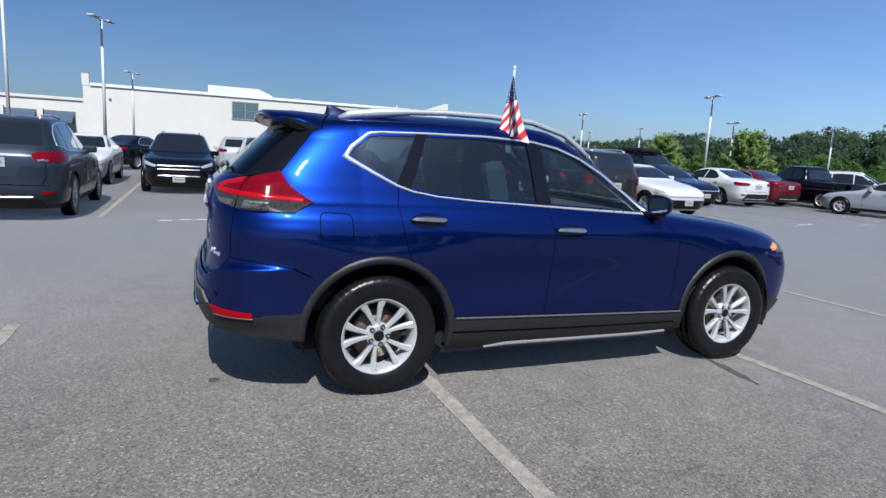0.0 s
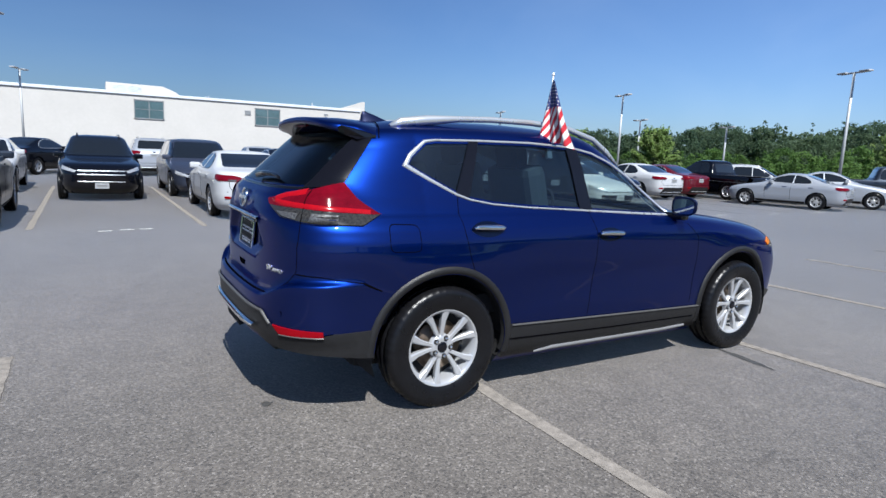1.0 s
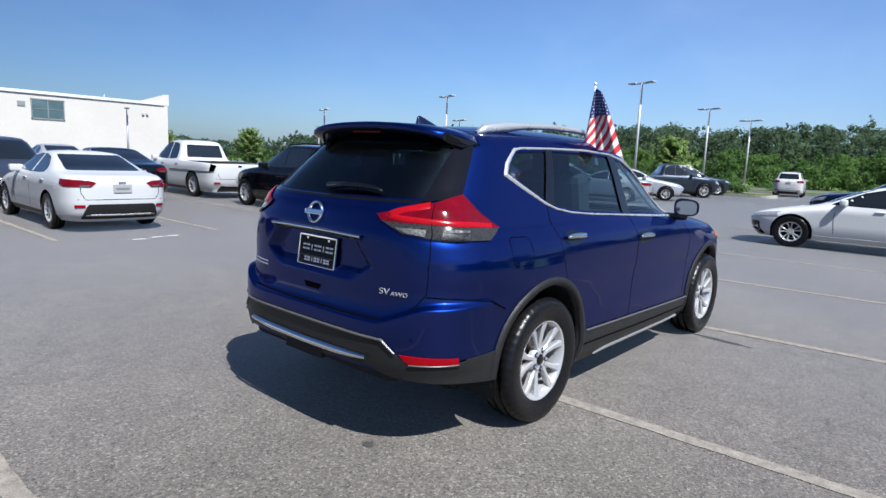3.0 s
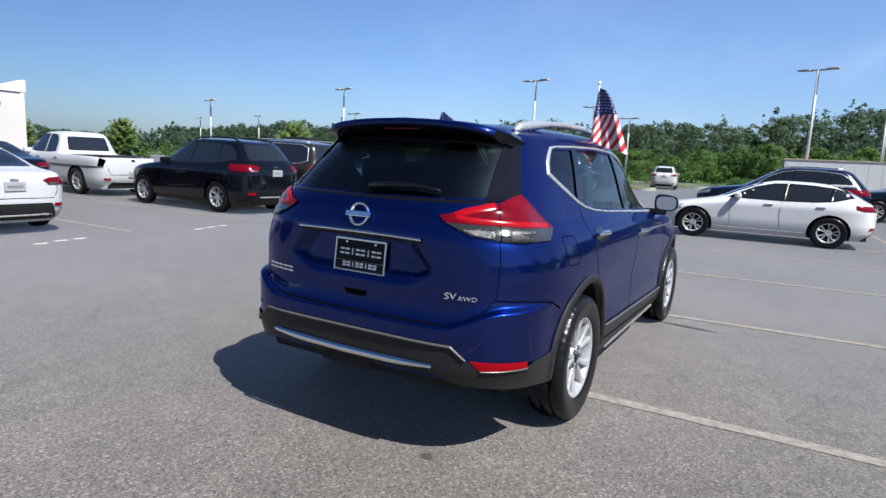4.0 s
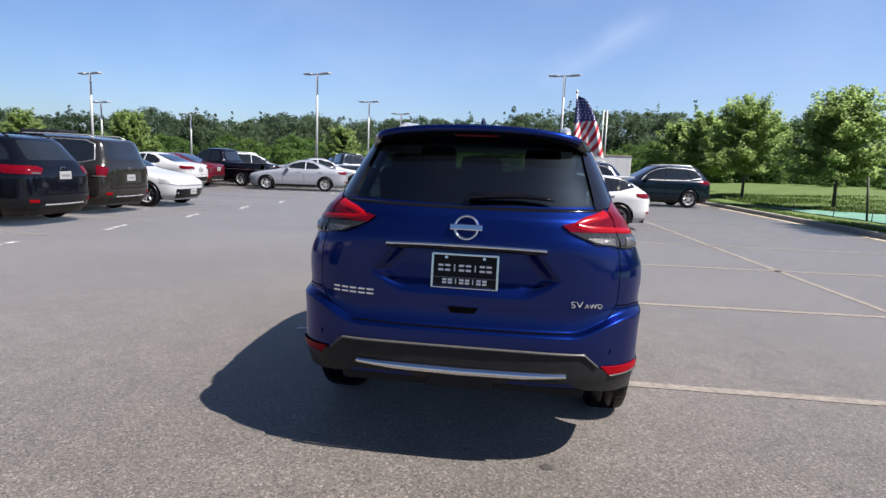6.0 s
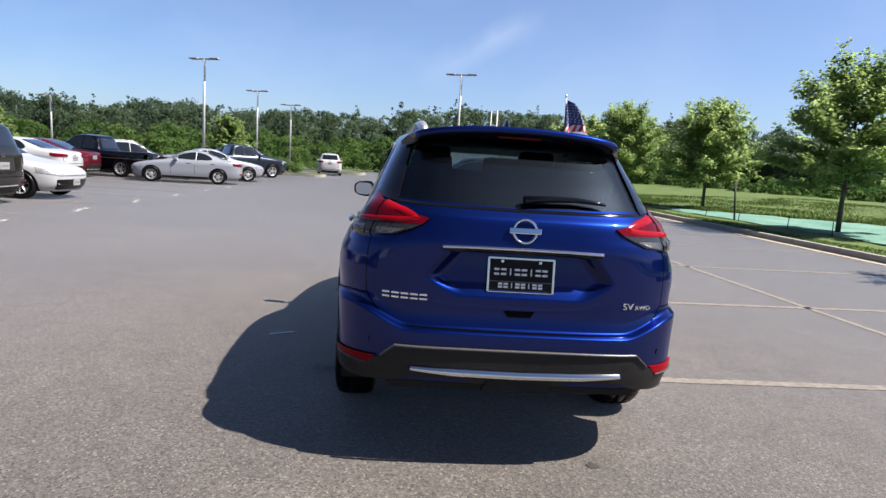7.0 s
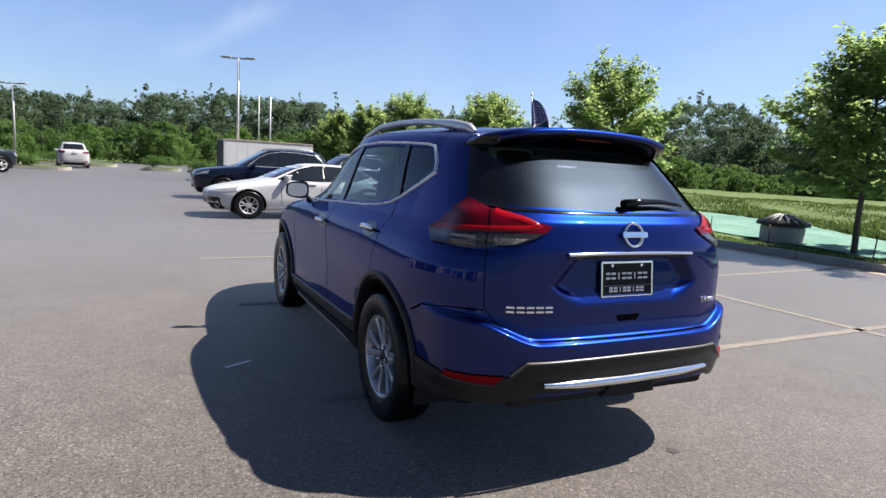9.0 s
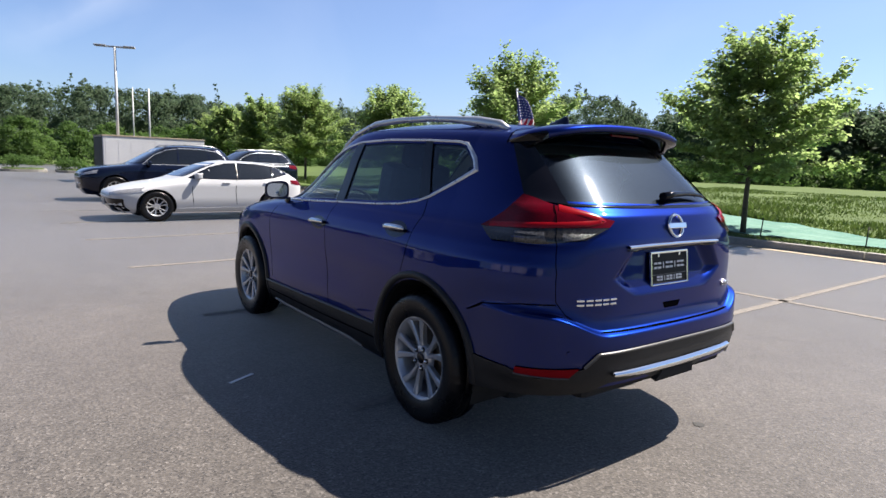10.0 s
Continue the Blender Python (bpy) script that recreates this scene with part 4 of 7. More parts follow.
def narrowing(x, zs):
    """How the plan narrows to the rear above the waist, and swells at the bumper's corners."""
    a = np.clip((-0.42 - x) / 0.35, 0, 1)
    top = np.interp(x, [-1.0, -0.85, -0.6], [0.69, 0.70, 0.705])
    b = np.clip((top - zs) / 0.03, 0, 1) * np.clip((zs - 0.40) / 0.1, 0, 1)
    door = np.clip((x - 0.30) / 0.6, 0, 1) * np.clip((2.45 - x) / 0.6, 0, 1)
    door = door * door * (3 - 2 * door)
    ridge = 0.93 + 0.035 * np.clip((1.3 - x), -1, 1)
    sculpt = door * (0.005 * np.exp(-((zs - 0.52) / 0.08) ** 2) - 0.008 * np.exp(-((zs - 0.71) / 0.11) ** 2)) + door * 0.003 * np.exp(-((zs - ridge) / 0.05) ** 2)
    sculpt = sculpt + 0.007 * np.exp(-((np.abs(x - 1.353) - 1.353) / 0.38) ** 2 - ((zs - 0.80) / 0.10) ** 2)
    low, high = np.clip((zs - 1.068) / 0.035, 0, 1), np.clip((1.30 - zs) / 0.09, 0, 1)
    sculpt = sculpt + 0.05 * low * low * (3 - 2 * low) * high * high * (3 - 2 * high) * np.exp(-((x + 0.68) / 0.13) ** 2)
    return 1 + sculpt - narrow_k(zs) * np.clip((1 - x) / 1.05, 0, 1.05) ** 2 + 0.03 * a * a * (3 - 2 * a) * b * b * (3 - 2 * b)


def ledge_climb(x, y, z):
    """The bumper's ledge climbs towards the corners."""
    s = np.clip((np.abs(y) - 0.50) / 0.28, 0, 1)
    b = np.clip((-0.25 - x) / 0.25, 0, 1)
    g = np.clip((z - 0.50) / 0.20, 0, 1) * np.clip((1.02 - z) / 0.20, 0, 1)
    return 0.085 * s * s * (3 - 2 * s) * b * g * g * (3 - 2 * g)


suv_form = Form(
    spline((0.18, 0.78), (0.28, 0.86), (0.40, 0.885), (0.55, 0.887), (0.70, 0.897), (0.85, 0.906), (0.95, 0.905), (1.03, 0.887), (1.10, 0.846),
           (1.13, 0.823), (1.23, 0.787), (1.40, 0.735), (1.53, 0.683), (1.585, 0.645), (1.61, 0.61)),
    spline((0.18, -0.80), (0.26, -0.90), (0.36, -0.955), (0.5, -0.985), (0.6, -0.99), (0.665, -0.985), (0.69, -0.945), (0.76, -0.93), (0.95, -0.928),
           (1.06, -0.93), (1.15, -0.912), (1.215, -0.89), (1.235, -0.87), (1.30, -0.81), (1.40, -0.72), (1.50, -0.62), (1.57, -0.545), (1.61, -0.49)),
    spline((0.18, 3.44), (0.3, 3.60), (0.45, 3.68), (0.6, 3.70), (0.75, 3.65), (0.85, 3.55), (0.92, 3.41), (0.98, 3.17), (1.03, 2.84), (1.075, 2.42),
           (1.10, 2.23), (1.2, 2.02), (1.4, 1.72), (1.55, 1.47), (1.61, 1.33)),
    0.3, 1.61, 0.062, crown=0.026, x0=0.75, taper=narrowing, dent=plate_recess, climb=ledge_climb)

DLO = [(-0.19, 1.385), (-0.15, 1.44), (-0.045, 1.522), (0.02, 1.532), (0.3, 1.541), (0.7, 1.545), (1.03, 1.531), (1.22, 1.50), (1.42, 1.435), (1.62, 1.335),
       (1.80, 1.215), (1.95, 1.087), (1.5, 1.108), (1.09, 1.129), (0.6, 1.152), (0.35, 1.172), (0.2, 1.197), (0.107, 1.228), (-0.05, 1.308)]


def shrink(poly, d):
    """The outline moved inwards by d."""
    n, out = len(poly), []
    area = sum(poly[i - 1][0] * poly[i][1] - poly[i][0] * poly[i - 1][1] for i in range(n))
    for i in range(n):
        a, p, b = Vector(poly[i - 1]), Vector(poly[i]), Vector(poly[(i + 1) % n])
        t0, t1 = (p - a).normalized(), (b - p).normalized()
        n0, n1 = Vector((-t0.y, t0.x)), Vector((-t1.y, t1.x))
        m = (n0 + n1).normalized()
        k = d / max(0.4, m.dot(n0))
        q = p + m * (k if area > 0 else -k)
        out.append((q.x, q.y))
    return out


def arch_outline(cx, r, low=0.05):
    pts = [(cx + r * math.cos(a), 0.36 + r * math.sin(a)) for a in np.linspace(-0.25, math.pi + 0.25, 26)]
    return [(cx + r * 0.99, low)] + pts + [(cx - r * 0.99, low)]


def roof_z(form, x, y):
    lo, hi = 1.2, 1.75
    for _ in range(30):
        m = (lo + hi) / 2
        if form.value(np.array([x]), np.array([y]), np.array([m]))[0] < 0:
            lo = m
        else:
            hi = m
    return lo


def wheel_parts(r, rim_r, out, spokes=5, twin=0.23, tread=False):
    """Meshes of a wheel about the origin, axle along y, its face towards -y: rim, tyre, centre cap, disc."""
    w = out
    tyre = lathe([(rim_r - 0.012, 0.085), (rim_r + 0.02, 0.105), (r * 0.86, 0.112), (r * 0.955, 0.1), (r * 0.985, 0.08), (r, 0.06), (r, 0.035), (r - 0.009, 0.033), (r - 0.009, 0.025),
                  (r, 0.023), (r, -0.023), (r - 0.009, -0.025), (r - 0.009, -0.033), (r, -0.035), (r, -0.06), (r * 0.985, -w * 0.75), (r * 0.955, -w * 0.92), (r * 0.9, -w),
                  (r * 0.86, -w * 1.01), (r * 0.80, -w), (rim_r + 0.02, -w * 0.94), (rim_r + 0.004, -w * 0.88), (rim_r - 0.012, -w * 0.8)], 144 if tread else 72)
    if tread:
        # shoulder blocks with sipes between them
        k = len(tyre.vertices) // 144
        for i, v in enumerate(tyre.vertices):
            seg = i // k
            rr = math.hypot(v.co.x, v.co.z)
            if rr > r * 0.95 and abs(v.co.y) > 0.03 and seg % 3 == (0 if v.co.y < 0 else 1):
                v.co.x *= 1 - 0.004 / rr
                v.co.z *= 1 - 0.004 / rr
    bm = bmesh.new()
    bm.from_mesh(lathe([(rim_r - 0.03, 0.08), (rim_r - 0.035, -w * 0.45), (rim_r - 0.022, -w * 0.72), (rim_r - 0.012, -w * 0.82), (rim_r + 0.003, -w * 0.86), (rim_r + 0.005, -w * 0.80), (rim_r - 0.01, -w * 0.72)], 72))
    bm.from_mesh(lathe([(0.0, -w * 0.62), (0.034, -w * 0.62), (0.05, -w * 0.66), (0.072, -w * 0.60), (0.078, -w * 0.3)], 40))
    sp = {}
    for s in (-1, 1):
        sb, rings = bmesh.new(), []
        for rr, da, wide, y in ((0.040, twin * 0.75, 0.013, -w * 0.60), (0.095, twin * 0.86, 0.0125, -w * 0.64), (0.160, twin * 1.02, 0.0165, -w * 0.71), (rim_r - 0.016, twin * 1.22, 0.0245, -w * 0.79)):
            a = math.pi / 2 + s * da
            c, t = Vector((math.cos(a), 0, math.sin(a))), Vector((-math.sin(a), 0, math.cos(a)))
            q = c * rr
            rings.append([sb.verts.new(v) for v in (q + t * wide + Vector((0, y + 0.007, 0)), q + t * wide * 0.6 + Vector((0, y, 0)), q - t * wide * 0.6 + Vector((0, y, 0)), q - t * wide + Vector((0, y + 0.007, 0)),
                          q - t * wide * 0.8 + Vector((0, y + 0.035, 0)), q + t * wide * 0.8 + Vector((0, y + 0.035, 0)))])
        for r0, r1 in zip(rings, rings[1:]):
            for i in range(6):
                sb.faces.new((r0[i], r0[(i + 1) % 6], r1[(i + 1) % 6], r1[i]))
        bmesh.ops.recalc_face_normals(sb, faces=sb.faces)
        sp[s] = bpy.data.meshes.new("spoke")
        sb.to_mesh(sp[s])
        sb.free()
    nut = lathe([(0.0, -0.012), (0.006, -0.012), (0.009, -0.006), (0.0095, 0.01)], 6)
    bmesh.ops.recalc_face_normals(bm, faces=bm.faces)
    rim = bpy.data.meshes.new("rim")
    bm.to_mesh(rim)
    bm.free()
    cap = lathe([(0.0, -w * 0.7), (0.024, -w * 0.7), (0.031, -w * 0.67), (0.032, -w * 0.6)], 24)
    disc = lathe([(0.0, -0.01), (0.15, -0.01), (0.152, 0.0), (0.15, 0.01), (0.0, 0.01)], 40)
    back = lathe([(0.0, 0.03), (rim_r - 0.02, 0.03)], 40)
    return {"rim": rim, "tyre": tyre, "cap": cap, "disc": disc, "back": back, "spoke": sp, "count": spokes, "nut": nut, "face": w, "well": lathe([(0.0, 0.0), (0.0155, 0.0), (0.017, 0.004)], 16)}


def add_wheel(meshes, parent, x, y, r, right, full=True, rim_material=None, turn=None):
    rim = part("wheel", meshes["rim"], rim_material or M["alloy"], parent, "five twin-spoke silver alloy wheel")
    rim.matrix_local = pose(x, y, r, 0, random.uniform(-60, 60) if turn is None else turn, 0 if right else 180)
    part("tyre", meshes["tyre"], M["rubber"], rim, "black rubber tyre")
    part("back_plate", meshes["back"], M["void"], rim)
    for k in range(meshes["count"]):
        for s in (-1, 1):
            part("spoke", meshes["spoke"][s], rim_material or M["alloy"], rim).matrix_local = pose(0, 0, 0, 0, 360 * k / meshes["count"], 0)
        if full:
            a = 2 * math.pi * (k + 0.5) / meshes["count"] + math.pi / 2
            # flat dark disc paints the shade of the nut's recess
            part("nut_well", meshes["well"], M["void"], rim).matrix_local = pose(0.055 * math.cos(a), -meshes["face"] * 0.665, 0.055 * math.sin(a))
            part("lug_nut", meshes["nut"], M["chrome"], rim).matrix_local = pose(0.055 * math.cos(a), -meshes["face"] * 0.66, 0.055 * math.sin(a))
    if full:
        part("hub_cap", meshes["cap"], M["gloss_black"], rim, "black centre cap")
        part("brake_disc", meshes["disc"], M["disc"], rim, "rusty steel brake disc")
    return rim


def build_suv():
    f = suv_form
    car = empty("suv")
    tagged(car, "dark blue metallic crossover suv with silver roof rails, parked", "car")
    levels = np.concatenate([np.linspace(0.18, 0.64, 24), np.linspace(0.655, 0.70, 8), np.linspace(0.715, 0.84, 8), np.linspace(0.85, 1.075, 24), np.linspace(1.085, 1.26, 14),
                             np.linspace(1.28, 1.61, 18), 1.61 + 0.062 * (1 - np.linspace(0.985, 0.02, 22) ** 3)])
    bm = f.shell(levels, 46, 60)
    hole = shrink(DLO, 0.018)
    for s in (-1, 1):
        cut_opening(bm, hole, "y", s)
        for cx in (0.0, AXLES):
            cut_opening(bm, arch_outline(cx, ARCH), "y", s)
    rear_hole = [(-0.625, 1.262), (0.0, 1.250), (0.625, 1.262), (0.555, 1.555), (-0.555, 1.555)]
    cut_opening(bm, rear_hole, "x", -1)
    front_hole = [(-0.66, 1.13), (0.0, 1.11), (0.66, 1.13), (0.54, 1.565), (-0.54, 1.565)]
    cut_opening(bm, front_hole, "x", 1)
    tail = [q for q in bm.faces if q.calc_center_median().x < -0.36 and q.calc_center_median().z < 0.55]
    line = Vector((-0.09, 0, -0.6)).normalized()
    bmesh.ops.bisect_plane(bm, geom=tail + list({e for q in tail for e in q.edges}) + list({v for q in tail for v in q.verts}), dist=1e-5, plane_co=(-0.42, 0, 0.35), plane_no=line)
    gone = [q for q in bm.faces if q.calc_center_median().x < -0.38 and (q.calc_center_median() - Vector((-0.42, 0, 0.35))).dot(line) > 0]
    bmesh.ops.delete(bm, geom=gone, context="FACES")
    inner = bm.copy()
    body = part("body", finish_skin(bm, f, "body"), M["blue"], car, "dark blue metallic painted bodywork")
    low = [v for v in inner.verts if v.co.z < 0.62]
    bmesh.ops.delete(inner, geom=low, context="VERTS")
    P = np.array([v.co[:] for v in inner.verts])
    N = f.normals(P)
    for v, nn in zip(inner.verts, N):
        v.co -= Vector(nn) * 0.035
    part("cabin_lining", inner, M["lining"], car, "grey cloth cabin lining", smooth=True)
    # cabin
    part("cabin_floor", box(-0.75, 2.2, -0.78, 0.78, 0.5, 0.62), M["void"], car)
    part("dashboard", box(1.75, 2.15, -0.74, 0.74, 0.75, 1.07, bevel=0.06), M["charcoal"], car, "dark dashboard")
    part("cargo_cover", box(-0.72, -0.2, -0.7, 0.7, 0.92, 0.95, bevel=0.01), M["charcoal"], car)

    def seat(x, y, wide, cloth="charcoal", words="dark cloth seat"):
        b = bmesh.new()
        add_box(b, x - 0.05, x + 0.48, y - wide, y + wide, 0.72, 0.88, bevel=0.05)
        add_box(b, -0.08, 0.08, -wide, wide, 0.0, 0.62, bevel=0.06, m=pose(x - 0.05, y, 0.80, 0, -14, 0))
        s = part("seat", b, M[cloth], car, words, smooth=False)
        return s
    for y in (-0.38, 0.38):
        seat(1.0, y, 0.25, "almond", "pale grey cloth seat")
        part("headrest", box(-0.05, 0.05, -0.13, 0.13, 0.0, 0.2, bevel=0.04, m=pose(0.79, y, 1.36, 0, -10, 0)), M["charcoal"], car)
    seat(0.12, 0.0, 0.62)
    for y in (-0.42, 0.0, 0.42):
        part("headrest", box(-0.05, 0.05, -0.12, 0.12, 0.0, 0.17, bevel=0.04, m=pose(-0.09, y, 1.32, 0, -10, 0)), M["charcoal"], car)
    ring = lathe([(0.165, 0.0), (0.18, 0.014), (0.195, 0.0), (0.18, -0.014)], 32, "z", True)
    part("steering_wheel", ring, M["charcoal"], car).matrix_local = pose(1.66, 0.38, 1.02, 0, -65, 0)
    # glass
    for s in (-1, 1):
        w = ("side", s)
        front = [p for p in ((1.09, 1.131), (1.04, 1.527), (1.22, 1.496), (1.42, 1.43), (1.62, 1.33), (1.80, 1.21), (1.94, 1.09), (1.5, 1.11))]
        middle = [(0.155, 1.212), (0.2, 1.2), (0.35, 1.176), (0.6, 1.156), (1.085, 1.132), (1.03, 1.527), (0.7, 1.54), (0.285, 1.537)]
        rear = [(0.15, 1.212), (0.28, 1.537), (0.02, 1.528), (-0.045, 1.518), (-0.148, 1.437), (-0.187, 1.385), (-0.05, 1.31), (0.107, 1.23)]
        for poly, mt, lb in ((front, "pane", "lightly tinted front door glass"), (middle, "privacy", "dark privacy glass"), (rear, "privacy", "dark privacy glass")):
            g = part("side_window", panel(f, poly, w, -0.006, 0.0, 0.05), M[mt], car, lb)
        part("window_trim", strip(f, DLO, w, [0.032, 0.032, 0.022] + [0.0135] * 13 + [0.015, 0.018, 0.025], 0.007, -0.006, True), M["satin"], car, "satin silver window surround")
        part("centre_pillar", panel(f, [(1.03, 1.135), (1.135, 1.13), (1.085, 1.525), (0.985, 1.53)], w, 0.002, 0.02), M["gloss_black"], car, "gloss black door pillar")
        part("door_pillar", panel(f, [(0.105, 1.232), (0.19, 1.204), (0.31, 1.535), (0.245, 1.535)], w, 0.002, 0.02), M["gloss_black"], car, "gloss black door pillar")
    part("rear_window", panel(f, shrink(rear_hole, -0.012), ("end", -1), -0.004, 0.0, 0.05), M["privacy"], car, "dark privacy glass tailgate window")
    part("windscreen", panel(f, shrink(front_hole, -0.012), ("end", 1), -0.004, 0.0, 0.06), M["pane"], car)
    for s in (-1, 1):
        zz = np.linspace(1.243, 1.565, 8)
        inner_edge = [(f.q_y(0.60 - 0.07 * (z - 1.243) / 0.322, z), z) for z in zz]
        outer_edge = [(f.q_x(-0.56, 1.262), 1.262)] + [(f.q_x(-0.545 + 0.195 * (z - 1.285) / 0.24, z), z) for z in np.linspace(1.285, 1.525, 6)]
        poly = outer_edge + inner_edge[::-1]
        part("rear_pillar_trim", panel(f, poly, ("wrap", -1, s), 0.006, 0.008, 0.03), M["gloss_black"], car, "gloss black rear pillar trim")
    part("window_border", strip(f, [(-0.64, 1.246), (-0.3, 1.240), (0, 1.238), (0.3, 1.240), (0.64, 1.246)], ("end", -1), 0.024, 0.002, -0.01), M["gloss_black"], car)
    # wheels, arches, sills
    meshes = wheel_parts(RAD, 0.232, 0.108, tread=True)
    for s in (-1, 1):
        for cx in (0.0, AXLES):
            add_wheel(meshes, car, cx, s * 0.80, RAD - 0.006, s < 0, turn=-13 if cx == 0 else 3)
            arc = [(cx + 0.455 * math.cos(a), 0.36 + 0.455 * math.sin(a)) for a in np.linspace(-0.2, math.pi + (0.0 if cx == 0 else 0.2), 30)]
            part("arch_cladding", strip(f, arc, ("side", s), 0.062, 0.014, -0.03), M["plastic"], car, "dark grey plastic wheel arch cladding")
            b = bmesh.new()
            vs = []
            for a in np.linspace(-0.3, math.pi + 0.3, 24):
                c = (cx + 0.44 * math.cos(a), 0.36 + 0.44 * math.sin(a))
                vs.append((b.verts.new((c[0], s * 0.86, c[1])), b.verts.new((c[0], s * 0.5, c[1]))))
            for (a, c), (d, e) in zip(vs, vs[1:]):
                b.faces.new((a, c, e, d))
            b.faces.new([q[1] for q in vs])
            part("wheel_well", b, M["void"], car)
        sill = [(0.43, 0.23), (2.28, 0.23), (2.255, 0.40), (0.455, 0.445)]
        part("sill_cladding", panel(f, sill, ("side", s), 0.012, 0.03, 0.08), M["plastic"], car, "dark grey plastic sill cladding")
        # lighter strip paints the highlight on the sill cladding's edge
        part("cladding_edge", strip(f, [(0.475, 0.440), (1.3, 0.420), (2.24, 0.398)], ("side", s), 0.012, 0.019, 0.006), M["lip"], car, "upper lip of the sill cladding, lightened as an edge highlight")
        part("sill_groove", strip(f, [(0.46, 0.355), (1.3, 0.335), (2.2, 0.325)], ("side", s), 0.008, 0.0145, 0.012), M["seam"], car)
        part("sill_bar", strip(f, [(0.70, 0.236), (0.85, 0.246), (1.9, 0.242), (2.15, 0.255)], ("side", s), [0.006, 0.024, 0.024, 0.006], 0.02, 0.0), M["dull_silver"], car, "dull silver sill strip")
        top = [(f.q_y(0.0, 0.6), 0.60), (f.q_y(0.3, 0.6), 0.60), (f.q_y(0.575, 0.6), 0.597), (f.q_y(0.64, 0.54), 0.53), (f.q_x(-0.80, 0.48), 0.478), (f.q_x(-0.66, 0.5), 0.505), (f.q_x(-0.45, 0.51), 0.51),
               (f.q_x(-0.43, 0.35), 0.35), (f.q_x(-0.6, 0.37), 0.372), (f.q_y(0.70, 0.405), 0.402), (f.q_y(0.58, 0.42), 0.42), (f.q_y(0.50, 0.44), 0.452), (f.q_y(0.25, 0.44), 0.456), (f.q_y(0.2, 0.43), 0.435), (f.q_y(0.0, 0.43), 0.435)]
        part("bumper_cladding", panel(f, top, ("wrap", -1, s), 0.008, 0.03, 0.05), M["plastic"], car, "dark grey plastic rear bumper cladding")
        edge = [(f.q_y(0.0, 0.6), 0.598), (f.q_y(0.3, 0.6), 0.598), (f.q_y(0.57, 0.6), 0.594), (f.q_y(0.635, 0.54), 0.535)]
        # lighter strip paints the highlight on the bumper cladding's bevel
        part("cladding_edge", strip(f, edge, ("wrap", -1, s), 0.013, 0.016, 0.004), M["lip"], car, "lip of the bumper cladding, lightened as an edge highlight")
        refl = [(f.q_y(0.655, 0.53), 0.534), (f.q_x(-0.71, 0.518), 0.518), (f.q_x(-0.705, 0.49), 0.488), (f.q_y(0.695, 0.49), 0.490)]
        part("reflector", panel(f, refl, ("wrap", -1, s), 0.010, 0.012, 0.02), M["red_bright"], car, "red bumper reflector")
        part("reflector_lip", strip(f, [refl[3], refl[2]], ("wrap", -1, s), 0.006, 0.016, 0.006), M["lip"], car)
    part("bumper_trim", strip(f, [(-0.49, 0.497), (-0.3, 0.488), (0, 0.484), (0.3, 0.488), (0.49, 0.497)], ("end", -1), [0.02, 0.036, 0.036, 0.036, 0.02], 0.03, 0.012), M["chrome"], car, "bright chrome bumper strip")
    part("tow_cover", panel(f, [(-0.16, 0.405), (0.16, 0.405), (0.13, 0.46), (-0.13, 0.46)], ("end", -1), 0.018, 0.01), M["void"], car)
    part("underbody", box(-0.45, 3.4, -0.62, 0.62, 0.2, 0.42, bevel=0.05), M["void"], car)
    part("rear_underside", box(-0.90, -0.40, -0.60, 0.60, 0.36, 0.50, bevel=0.04), M["void"], car)
    part("front_skirt", box(3.1, 3.42, -0.66, 0.66, 0.2, 0.3, bevel=0.03), M["plastic"], car)
    # tail lamps
    for s in (-1, 1):
        wrap = ("wrap", -1, s)
        tip_in, top_o, tip_o = (f.q_y(0.44, 1.178), 1.178), (f.q_x(-0.548, 1.281), 1.281), (f.q_x(-0.385, 1.121), 1.121)
        cut_o, cut_i = (f.q_x(-0.42, 1.118), 1.118), (f.q_y(0.475, 1.150), 1.150)
        seam_t, seam_b = (f.q_y(0.655, 1.237), 1.237), (f.q_y(0.712, 1.082), 1.082)
        seam_m = (f.q_y(0.695, 1.142), 1.142)
        lamp = part("tail_lamp", panel(f, [tip_in, seam_t, top_o, tip_o, cut_o, seam_m, cut_i], wrap, 0.010, 0.03, 0.04), M["red_lens"], car, "red wraparound tail lamp")
        low = [cut_i, seam_m, cut_o, tip_o, (f.q_x(-0.497, 1.066), 1.066), (f.q_x(-0.7, 1.072), 1.072), seam_b, (f.q_y(0.60, 1.095), 1.095)]
        part("lower_lens", panel(f, low, wrap, 0.009, 0.03, 0.04), M["dark_lens"], lamp, "smoked lower lens")
        part("reverse_lens", panel(f, [(f.q_y(0.545, 1.128), 1.122), (f.q_y(0.68, 1.12), 1.117), (f.q_y(0.69, 1.09), 1.088), (f.q_y(0.61, 1.1), 1.098)], wrap, 0.012, 0.005, 0.03), M["clear_lens"], lamp, "clear reversing lens")
        part("signal_lens", panel(f, [(f.q_y(0.74, 1.12), 1.12), (f.q_x(-0.62, 1.115), 1.115), (f.q_x(-0.63, 1.08), 1.080), (f.q_y(0.745, 1.09), 1.086)], wrap, 0.012, 0.005, 0.03), M["clear_lens"], lamp, "clear signal lens")
